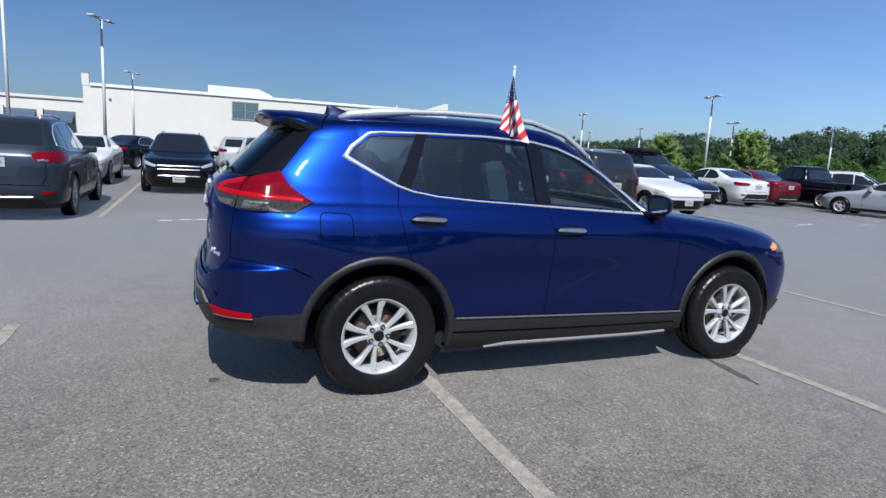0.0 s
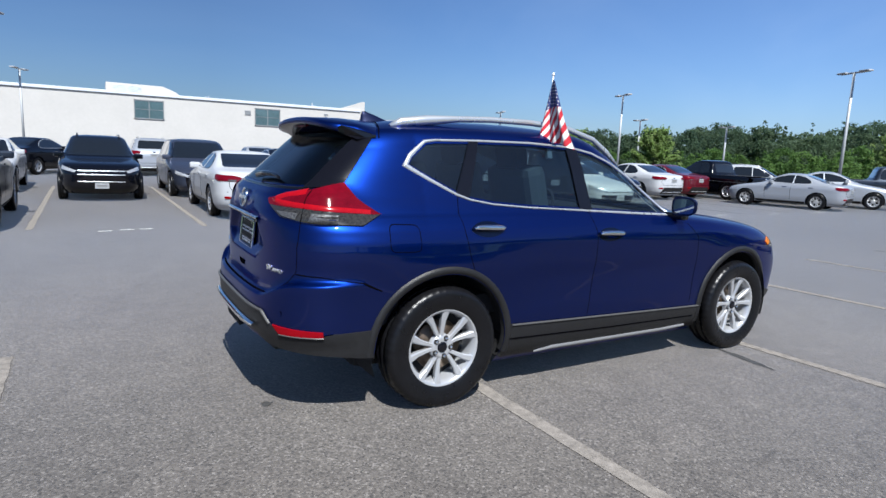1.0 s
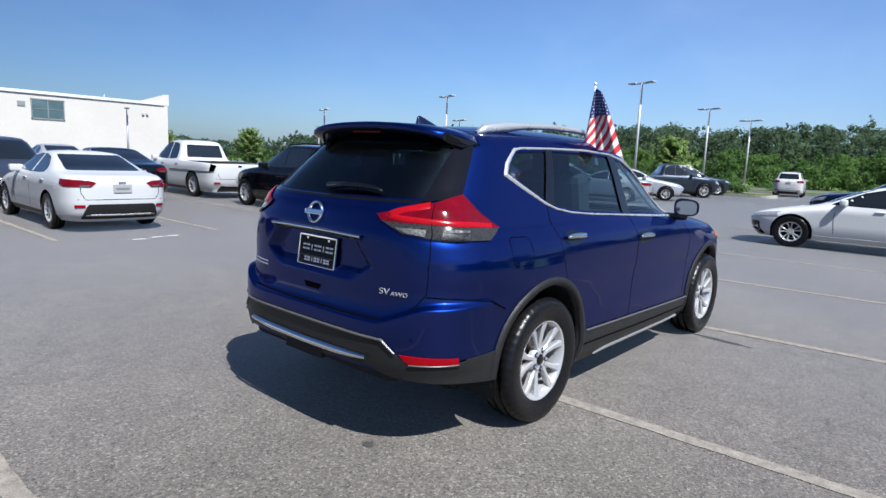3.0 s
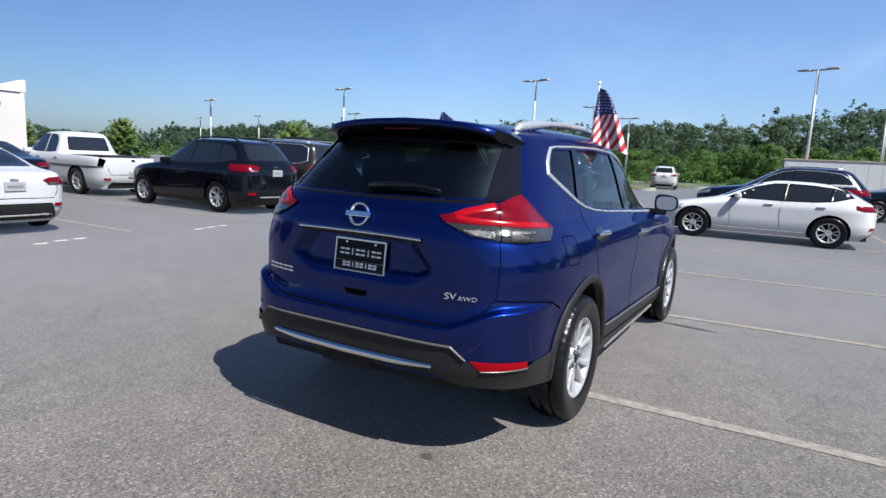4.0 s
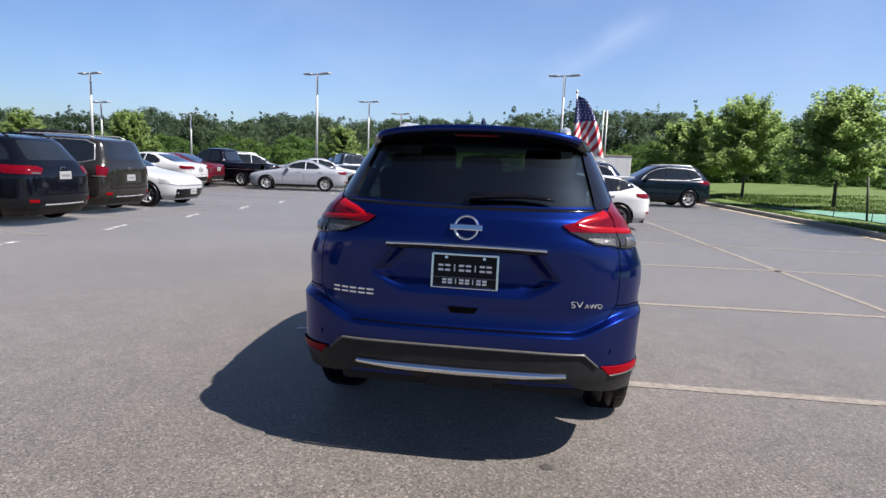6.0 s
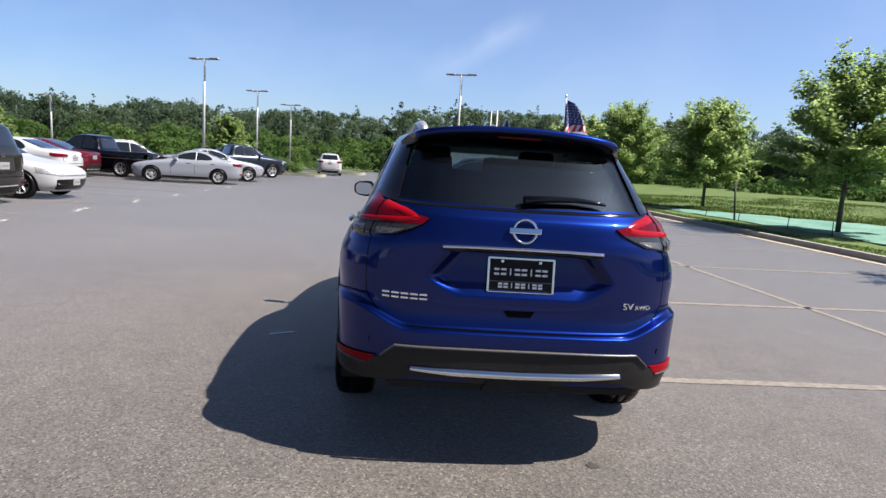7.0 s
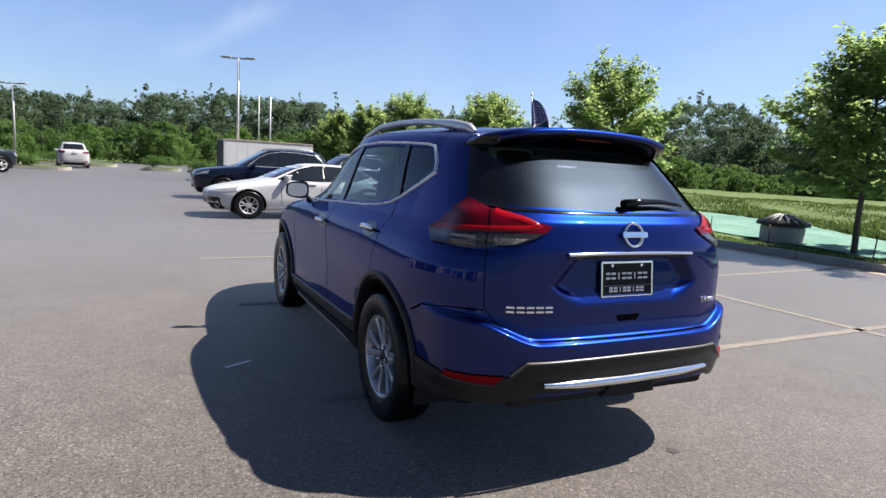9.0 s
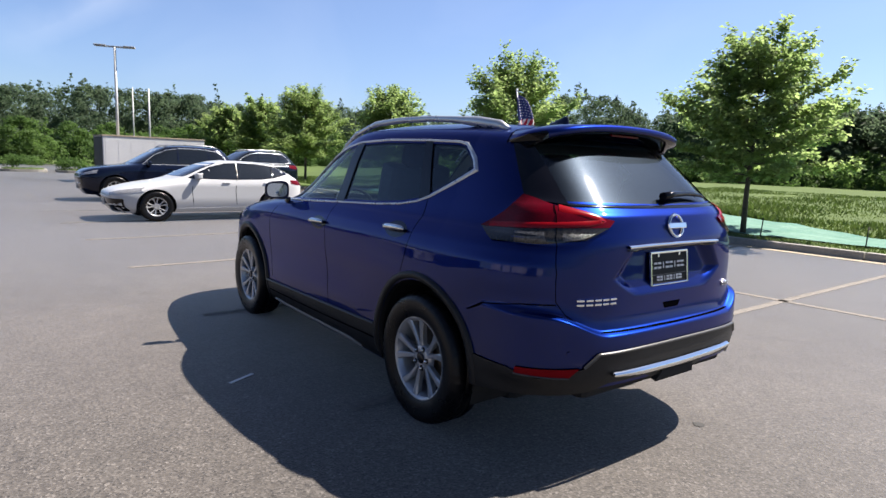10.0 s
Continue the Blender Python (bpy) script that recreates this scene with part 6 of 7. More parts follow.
    P.append(("underbody", mesh_from_box(-0.7, base + 0.6, -half * 0.7, half * 0.7, 0.2, 0.5), "void", ""))
    for s in (-1, 1):
        for cx in (0.0, base):
            P.append(("wheel_well", mesh_from_box(cx - r - 0.05, cx + r + 0.05, s * half * 0.86, s * half * 0.62, 0.2, 2 * r + 0.02), "void", ""))
    if spoiler:
        x0, x1, hw, z = spoiler
        P.append(("roof_spoiler", mesh_from_box(x0, x1, -hw, hw, z - 0.03, z + 0.012, 0.012), "paint", "roof-end spoiler"))
    if bed:
        P.append(("bed_floor", mesh_from_box(bed[0], bed[1], -half * 0.82, half * 0.82, belt + 0.01, belt + 0.02), "void", "dark open load bed"))
    KINDS[name] = k


def mesh_from_box(x0, x1, y0, y1, z0, z1, bevel=0.0):
    bm = box(min(x0, x1), max(x0, x1), min(y0, y1), max(y0, y1), z0, z1, bevel=bevel)
    me = bpy.data.meshes.new("block")
    bmesh.ops.recalc_face_normals(bm, faces=bm.faces)
    bm.to_mesh(me)
    bm.free()
    return me


define_kind("sedan", 2.70, 0.89, 0.98, 1.44, 0.61,
            [(0.2, -0.88), (0.35, -0.99), (0.55, -1.03), (0.85, -1.02), (0.95, -0.99), (1.0, -0.93), (1.03, -0.80), (1.06, -0.48), (1.10, -0.27), (1.2, 0.0), (1.33, 0.36), (1.39, 0.56)],
            [(0.2, 3.42), (0.4, 3.54), (0.6, 3.56), (0.72, 3.48), (0.8, 3.3), (0.88, 2.95), (0.95, 2.5), (1.0, 2.22), (1.05, 2.1), (1.2, 1.82), (1.33, 1.55), (1.39, 1.36)],
            0.95, [(0.24, 1.09), (0.30, 1.17), (0.52, 1.30), (0.80, 1.36), (1.1, 1.36), (1.45, 1.285), (1.8, 1.13), (1.93, 1.05), (1.0, 1.02), (0.45, 1.03), (0.30, 1.045)],
            (0.63, 1.09, 0.54, 1.365), (0.68, 1.05, 1.36, 1.75), [((0.93, 1.025), (0.90, 1.37))], mr=10.0, insert=(0.25, 0.52),
            tail=(0.82, 0.955, 0.40, -0.60), grille=([(-0.62, 0.25), (0.62, 0.25), (0.66, 0.5), (-0.66, 0.5)], (0.60,), (0.62, 0.78, 0.48, 3.0)))
define_kind("hatchback", 2.64, 0.89, 0.98, 1.43, 0.60,
            [(0.2, -0.66), (0.35, -0.80), (0.55, -0.86), (0.8, -0.86), (0.90, -0.83), (0.98, -0.77), (1.06, -0.66), (1.2, -0.46), (1.33, -0.24), (1.38, -0.12)],
            [(0.2, 3.36), (0.4, 3.50), (0.6, 3.52), (0.70, 3.42), (0.77, 3.20), (0.85, 2.85), (0.92, 2.45), (0.97, 2.25), (1.03, 2.12), (1.2, 1.78), (1.33, 1.46), (1.38, 1.26)],
            0.75, [(-0.40, 1.13), (-0.28, 1.24), (-0.05, 1.31), (0.35, 1.355), (0.8, 1.37), (1.1, 1.355), (1.45, 1.26), (1.78, 1.10), (1.96, 1.00), (0.9, 0.985), (0.3, 1.0), (0.0, 1.03), (-0.2, 1.08)],
            (0.56, 1.03, 0.52, 1.34), (0.68, 1.03, 1.36, 1.80), [((0.88, 0.99), (0.84, 1.37)), ((0.02, 1.03), (-0.02, 1.31))], r=0.345,
            tail=(0.85, 0.98, 0.42, -0.42), grille=([(-0.72, 0.24), (0.72, 0.24), (0.76, 0.52), (-0.76, 0.52)], (0.56,), (0.64, 0.775, 0.46, 2.86)), sill_key="paint", pillar_key="gloss_black", spoiler=(-0.42, -0.02, 0.50, 1.385))
define_kind("crossover", 2.78, 0.94, 1.08, 1.73, 0.64,
            [(0.2, -0.82), (0.35, -0.98), (0.55, -1.04), (0.9, -1.03), (1.05, -1.0), (1.15, -0.94), (1.25, -0.86), (1.45, -0.70), (1.62, -0.54), (1.68, -0.44)],
            [(0.2, 3.48), (0.4, 3.62), (0.7, 3.66), (0.88, 3.56), (0.97, 3.35), (1.03, 3.0), (1.08, 2.6), (1.12, 2.35), (1.16, 2.25), (1.3, 2.02), (1.5, 1.68), (1.62, 1.45), (1.68, 1.28)],
            0.4, [(-0.55, 1.25), (-0.42, 1.44), (-0.2, 1.575), (0.3, 1.63), (0.9, 1.635), (1.3, 1.57), (1.65, 1.41), (1.95, 1.18), (2.02, 1.12), (0.9, 1.12), (0.0, 1.15)],
            (0.62, 1.24, 0.54, 1.60), (0.74, 1.16, 1.62, 1.9), [((1.0, 1.125), (0.97, 1.635)), ((0.02, 1.155), (0.06, 1.60))], r=0.37,
            tail=(0.98, 1.15, 0.46, -0.40), grille=([(-0.55, 0.42), (0.55, 0.42), (0.62, 0.85), (-0.62, 0.85)], (0.80, 0.70, 0.52), (0.80, 0.92, 0.52, 3.2)), rails=(-0.3, 1.35))
define_kind("boxy_suv", 2.85, 0.94, 1.12, 1.80, 0.70,
            [(0.25, -0.95), (0.45, -1.08), (0.6, -1.10), (1.0, -1.08), (1.15, -1.06), (1.3, -1.02), (1.55, -0.95), (1.70, -0.88), (1.75, -0.80)],
            [(0.25, 3.5), (0.5, 3.66), (0.8, 3.66), (0.98, 3.55), (1.06, 3.3), (1.11, 2.9), (1.14, 2.5), (1.18, 2.3), (1.3, 2.12), (1.55, 1.8), (1.70, 1.58), (1.75, 1.42)],
            0.4, [(-0.78, 1.25), (-0.72, 1.60), (-0.5, 1.68), (0.3, 1.70), (1.0, 1.70), (1.4, 1.66), (1.7, 1.48), (2.0, 1.24), (2.05, 1.17), (0.9, 1.16), (-0.5, 1.18)],
            (0.64, 1.26, 0.6, 1.66), (0.76, 1.2, 1.68, 1.92), [((1.02, 1.165), (1.0, 1.70)), ((0.05, 1.17), (0.05, 1.70))], r=0.39,
            tail=(0.86, 1.12, 0.66, -0.85), grille=([(-0.5, 0.62), (0.5, 0.62), (0.5, 0.9), (-0.5, 0.9)], (0.85, 0.75), (0.78, 0.92, 0.56, 3.3)), mr=11, rails=(-0.6, 1.35))
define_kind("minivan", 3.0, 0.97, 1.08, 1.74, 0.70,
            [(0.2, -0.9), (0.4, -1.05), (0.6, -1.08), (1.0, -1.06), (1.2, -1.0), (1.45, -0.90), (1.64, -0.78), (1.69, -0.68)],
            [(0.2, 3.75), (0.4, 3.88), (0.65, 3.88), (0.8, 3.75), (0.9, 3.45), (0.98, 3.1), (1.05, 2.78), (1.12, 2.6), (1.3, 2.3), (1.5, 1.95), (1.64, 1.66), (1.69, 1.48)],
            0.5, [(-0.75, 1.25), (-0.65, 1.55), (-0.4, 1.62), (0.4, 1.65), (1.2, 1.64), (1.6, 1.56), (2.0, 1.34), (2.35, 1.12), (1.2, 1.12), (-0.4, 1.15)],
            (0.66, 1.25, 0.6, 1.62), (0.78, 1.14, 1.63, 2.2), [((1.25, 1.12), (1.2, 1.64)), ((0.1, 1.14), (0.1, 1.64))], r=0.36,
            tail=(0.95, 1.2, 0.6, -0.7), grille=([(-0.6, 0.35), (0.6, 0.35), (0.65, 0.72), (-0.65, 0.72)], (0.70, 0.58), (0.66, 0.79, 0.52, 3.45)))
define_kind("pickup", 3.3, 0.95, 1.10, 1.78, 0.66,
            [(0.3, -1.12), (0.5, -1.22), (0.7, -1.24), (1.0, -1.22), (1.06, -1.18), (1.09, -0.9), (1.11, 0.4), (1.14, 0.86), (1.3, 0.95), (1.6, 1.06), (1.73, 1.16)],
            [(0.3, 4.0), (0.5, 4.16), (0.8, 4.18), (1.0, 4.08), (1.06, 3.8), (1.11, 3.3), (1.15, 3.05), (1.2, 2.92), (1.35, 2.72), (1.55, 2.42), (1.68, 2.2), (1.73, 2.02)],
            1.5, [(1.16, 1.19), (1.19, 1.45), (1.28, 1.61), (1.45, 1.67), (1.9, 1.68), (2.2, 1.60), (2.5, 1.40), (2.75, 1.2), (2.2, 1.16), (1.4, 1.16)],
            (0.62, 1.22, 0.56, 1.62), (0.76, 1.2, 1.66, 2.6), [((1.72, 1.165), (1.70, 1.68))], r=0.39,
            tail=(0.80, 1.07, 0.70, -0.93), grille=([(-0.6, 0.62), (0.6, 0.62), (0.6, 0.95), (-0.6, 0.95)], (0.78,), (0.78, 0.96, 0.6, 3.85)), mr=12, mf=9, bed=(-1.0, 0.75))


def parked(kind, colour, x, y, heading, label, scale=0.95, trim="satin", bar="satin", lens=None, category="car", rim="alloy", tall=1.0):
    """A car whose rear axle's middle stands at (x, y). heading: degrees from east."""
    k = KINDS[kind]
    car = empty({"crossover": "suv", "boxy_suv": "suv", "hatchback": "hatchback", "sedan": "sedan", "minivan": "minivan", "pickup": "pickup_truck"}[kind])
    tagged(car, label, category, "cars parked in the lot")
    part("body", k["body"], M[colour], car)
    use = {"paint": M[colour], "trim": M[trim], "bar": M[bar], "handle": M[colour]}
    for name, me, key, lb in k["panels"]:
        part(name, me, use.get(key) or M[key], car, lb)
    for s in (-1, 1):
        for cx in (0.0, k["base"]):
            add_wheel(k["wheel"], car, cx, s * (k["half"] - 0.105), k["r"], s < 0, False, M[rim])
    car.matrix_world = pose(x, y, 0, 0, 0, heading) @ Matrix.Diagonal((scale, scale, scale * tall, 1))
    return car


parked("crossover", "gunmetal", -3.82, 7.72, 90, "dark grey suv parked nose-in beside a bay line")
parked("crossover", "black", -1.45, 15.6, -90, "black suv with a chrome grille facing the lane", trim="gloss_black", tall=0.93)
parked("minivan", "slate", 1.05, 16.7, -90, "dark blue-grey minivan facing the lane", trim="gloss_black", tall=0.93)
parked("sedan", "white", 1.18, 9.0, 90, "white sedan parked nose-in in a bay", trim="gloss_black", tall=0.96)
parked("sedan", "black", 3.6, 14.2, 90, "black sedan parked nose-in in the second row")
parked("pickup", "white", 6.65, 14.9, 90, "white pickup truck parked nose-in in the second row", trim="gloss_black", category="pickup truck")
parked("crossover", "black", 6.55, 9.2, 90, "black suv parked nose-in in a bay", trim="gloss_black")
parked("boxy_suv", "taupe", 9.0, 9.65, 90, "grey-brown boxy older suv parked nose-in")
parked("sedan", "white", 11.3, 11.8, -90, "white sedan facing the lane", trim="gloss_black")
parked("sedan", "navy", 15.2, 15.0, -90, "dark blue sedan facing the lane")
tall = parked("boxy_suv", "black", 16.6, 17.6, -90, "black suv with a roof box facing the lane", 1.0, trim="gloss_black")
part("roof_box", box(-0.3, 1.3, -0.5, 0.5, 1.85, 2.02, bevel=0.07), M["plastic"], tall, "black plastic roof box")
for rx in (0.0, 1.0):
    part("roof_bar", box(rx - 0.03, rx + 0.03, -0.62, 0.62, 1.79, 1.87, bevel=0.01), M["gloss_black"], tall)
parked("sedan", "white", 17.9, 12.9, 90, "white sedan parked nose-in", trim="gloss_black")
parked("sedan", "red", 20.2, 13.4, 90, "dark red sedan parked nose-in")
parked("pickup", "black", 22.2, 11.95, 86, "black pickup truck parked nose-in", 0.92, category="pickup truck", trim="gloss_black", bar="gloss_black")
parked("crossover", "white", 24.9, 14.2, -60, "white suv standing across the row", 0.86)
parked("sedan", "silver", 21.2, 8.1, 105, "silver sedan standing across the lane", 0.88)
parked("sedan", "silver", 23.5, 10.3, -62, "silver coupe facing the lane")
parked("pickup", "gunmetal", 28.6, 10.9, -55, "dark grey pickup truck facing the lane", category="pickup truck", trim="gloss_black")
parked("crossover", "gunmetal", 33.4, 11.2, -55, "dark grey suv at the end of the row")
parked("crossover", "white", 40.3, 6.1, 8, "small white suv in the far lane", 0.9, trim="gloss_black")
parked("hatchback", "bright_white", 11.65, -2.45, 92, "white hatchback standing across the bays", 0.95, trim="gloss_black", tall=0.95)
parked("crossover", "navy", 17.3, -2.65, 92, "dark navy suv standing behind a white hatchback")
parked("crossover", "teal", 22.0, -6.6, 100, "dark teal suv parked by the grass")
parked("sedan", "white", -4.1, 17.5, -90, "white sedan in the second row")
parked("sedan", "black", -4.0, 23.5, 60, "black sedan in the third row")
parked("crossover", "silver", 0.6, 24.0, 90, "silver suv in the third row", tall=0.93)
parked("sedan", "silver", 5.0, 23.5, 90, "silver sedan in the third row")

# ---- trees ----
def leaf_cloud(centres, count, size, seed, flat=0.5, loose=0.45):
    """Leaves as small folded quads, scattered through ellipsoid clumps (x, y, z, rx, ry, rz)."""
    rng = np.random.RandomState(seed)
    C = np.array(centres, float)
    wgt = (C[:, 3] * C[:, 4] * C[:, 5]) ** 0.7
    pick = rng.choice(len(C), count, p=wgt / wgt.sum())
    d = rng.normal(size=(count, 3))
    d /= np.linalg.norm(d, axis=1, keepdims=True)
    rad = rng.uniform(0.15, 1.12, (count, 1)) ** 0.7
    P = C[pick, :3] + d * rad * C[pick, 3:]
    N = d * (1 - flat) + np.array([0, 0, 1]) * flat + rng.normal(size=(count, 3)) * loose
    N /= np.linalg.norm(N, axis=1, keepdims=True)
    A = np.cross(N, rng.normal(size=(count, 3)))
    A /= np.linalg.norm(A, axis=1, keepdims=True) + 1e-9
    B = np.cross(N, A)
    s = size * rng.uniform(0.6, 1.25, (count, 1))
    V = np.stack([P - A * s * 0.5, P + B * s * 0.32 + N * s * 0.06, P + A * s * 0.5 - N * s * 0.12, P - B * s * 0.32 + N * s * 0.06], 1).reshape(-1, 3)
    me = bpy.data.meshes.new("leaves")
    me.from_pydata(V.tolist(), [], (np.arange(count * 4).reshape(-1, 4)).tolist())
    return me


def tree_meshes(height, spread, seed, leaves, size, clear=0.22):
    """A young broad tree: a tapered trunk, limbs that rise and spread, flat sprays of twigs along them and leaves along the twigs."""
    rng = random.Random(seed)
    bm = tube([(0, 0, -0.1), (0.02, 0, height * clear), (-0.03, 0.02, height * 0.5), (0.03, 0, height * 0.86)], [0.085, 0.07, 0.05, 0.012], 9)
    twigs = []
    limbs = 44
    for i in range(limbs):
        g = i / (limbs - 1)
        h = height * (clear + 0.06 + (0.76 - clear) * g)
        a = i * 2.4 + rng.uniform(-0.4, 0.4)
        u = (h / height - clear) / (1 - clear)
        reach = spread * (0.72 + 0.28 * min(1.0, u / 0.22)) * max(0.16, 1 - max(0.0, (u - 0.16) / 0.78) ** 1.35) * rng.uniform(0.70, 1.15)
        rise = 0.02 + 0.62 * u + rng.uniform(-0.10, 0.14)
        d = Vector((math.cos(a), math.sin(a), 0))
        root = Vector((0, 0, h))
        mid = root + d * reach * 0.5 + Vector((0, 0, reach * rise * 0.35))
        end = root + d * reach + Vector((0, 0, reach * rise + 0.25 * u))
        lb = tube([root, mid, end], [0.026, 0.016, 0.004], 5)
        me = bpy.data.meshes.new("limb")
        lb.to_mesh(me)
        lb.free()
        bm.from_mesh(me)
        bpy.data.meshes.remove(me)
        n = max(7, int(reach * 9))
        for k in range(n):
            t = 0.22 + 0.80 * k / (n - 1)
            p = root.lerp(mid, t * 2) if t < 0.5 else mid.lerp(end, t * 2 - 1)
            side = Vector((-d.y, d.x, 0)) * (1 if k % 2 else -1)
            long = (0.66 - 0.36 * t) * rng.uniform(0.6, 1.15) * spread / 2.3
            way = (side * rng.uniform(0.5, 1.0) + d * rng.uniform(0.35, 0.9) + Vector((0, 0, rng.uniform(0.05, 0.55) + 0.5 * u))).normalized()
            twigs.append((p, p + way * long))
        shoot = Vector((d.x * 0.45, d.y * 0.45, 0.9 + 0.3 * u)).normalized()
        twigs.append((end, end + shoot * rng.uniform(0.3, 0.65)))
        if u > 0.3:
            for _ in range(2):
                q = mid.lerp(end, rng.uniform(0.2, 0.9))
                twigs.append((q, q + Vector((rng.uniform(-0.12, 0.12), rng.uniform(-0.12, 0.12), rng.uniform(0.28, 0.5)))))
    for k in range(5):
        q = Vector((0.03, 0, height * (0.78 + 0.03 * k)))
        twigs.append((q, q + Vector((rng.uniform(-0.22, 0.22), rng.uniform(-0.22, 0.22), rng.uniform(0.35, 0.75)))))
    return bm, spray_leaves(twigs, leaves, size, seed)


def spray_leaves(twigs, count, size, seed):
    """Leaves along twigs: mostly flat to the sky, drooping a little outwards, thickest towards the twigs' ends."""
    rng = np.random.RandomState(seed)
    A = np.array([t[0][:] for t in twigs])
    B = np.array([t[1][:] for t in twigs])
    length = np.linalg.norm(B - A, axis=1)
    pick = rng.choice(len(A), count, p=length / length.sum())
    t = rng.uniform(0, 1.08, (count, 1)) ** 0.75
    wide = 0.045 + 0.07 * np.sin(np.clip(t, 0, 1) * math.pi * 0.8)
    P = A[pick] + (B - A)[pick] * t + rng.normal(size=(count, 3)) * wide * np.array([1, 1, 0.6])
    out = (B - A)[pick] / length[pick][:, None]
    N = np.array([0, 0, 1.0]) + rng.normal(size=(count, 3)) * 0.55 + out * 0.25
    N /= np.linalg.norm(N, axis=1, keepdims=True)
    F = out + rng.normal(size=(count, 3)) * 0.7
    F -= N * (F * N).sum(1, keepdims=True)
    F /= np.linalg.norm(F, axis=1, keepdims=True) + 1e-9
    W = np.cross(N, F)
    k = size * rng.uniform(0.6, 1.25, (count, 1))
    V = np.stack([P - F * k * 0.5, P + W * k * 0.40 + N * k * 0.06, P + F * k * 0.55 - N * k * 0.16, P - W * k * 0.40 + N * k * 0.06], 1).reshape(-1, 3)
    me = bpy.data.meshes.new("leaves")
    me.from_pydata(V.tolist(), [], (np.arange(count * 4).reshape(-1, 4)).tolist())
    return me


def grow(protos, k, x, y, s, turn, label, group="trees along the kerb", z=0.05):
    trunk, crown, lf = protos[k % len(protos)]
    t = empty("tree", pose(x, y, z, 0, 0, turn) @ Matrix.Scale(s, 4))
    tagged(t, label, "tree", group)
    part("trunk", trunk, M["bark"], t, "slim grey-brown trunk with limbs")
    part("crown", crown, M[lf], t, "bright green leafy crown")
    return t


protos = []
for i, (h, sp, lf) in enumerate(((5.9, 2.5, 25000), (5.7, 2.55, 25000), (5.5, 2.4, 23000))):
    bm, crown = tree_meshes(h, sp, 31 + i, lf, 0.135, 0.19)
    trunk = bpy.data.meshes.new("trunk")
    bm.to_mesh(trunk)
    bm.free()
    protos.append((trunk, crown, "leaf_light"))
small = []
for i, (h, sp) in enumerate(((5.6, 2.3), (5.2, 2.1))):
    bm, crown = tree_meshes(h, sp, 61 + i, 12000, 0.21, 0.17)
    trunk = bpy.data.meshes.new("trunk")
    bm.to_mesh(trunk)
    bm.free()
    small.append((trunk, crown, "leaf_light"))
for i, (x, y, s) in enumerate(((4.28, -11.1, 0.80), (13.35, -12.3, 0.93), (22.45, -12.7, 0.92), (30.2, -11.8, 0.95), (38.0, -12.0, 0.95), (45.0, -12.0, 1.0))):
    grow(protos if i < 4 else small, i, x, y, s, 70 * i, "young broad green tree on the grass verge")
for i, (x, y, s) in enumerate(((35.0, 11.7, 0.66), (21.5, 52, 0.55), (29.5, 22.9, 0.70), (29.0, 29.5, 0.62), (30, 52, 0.7), (56, -14, 0.9), (64, -16, 1.0))):
    grow(small, i + 1, x, y, s, 50 * i, "bright green tree at the far edge of the lot", "trees at the far edge")


# far woods: bands of crowns standing on hidden trunks
SKYLINE = ([-100, -72, -60, -54.5, -51, -48.5, -46.5, -44, -36, -28, -17, -8, -3, 5, 13, 20, 34, 41, 47, 54, 60, 120], [5.6, 7.4, 6.6, 5.8, 7.3, 7.5, 6.0, 4.0, 4.7, 5.3, 5.4, 5.8, 5.4, 4.6, 4.2, 4.2, 3.6, 3.1, 2.6, 1.9, 1.2, 1.0])


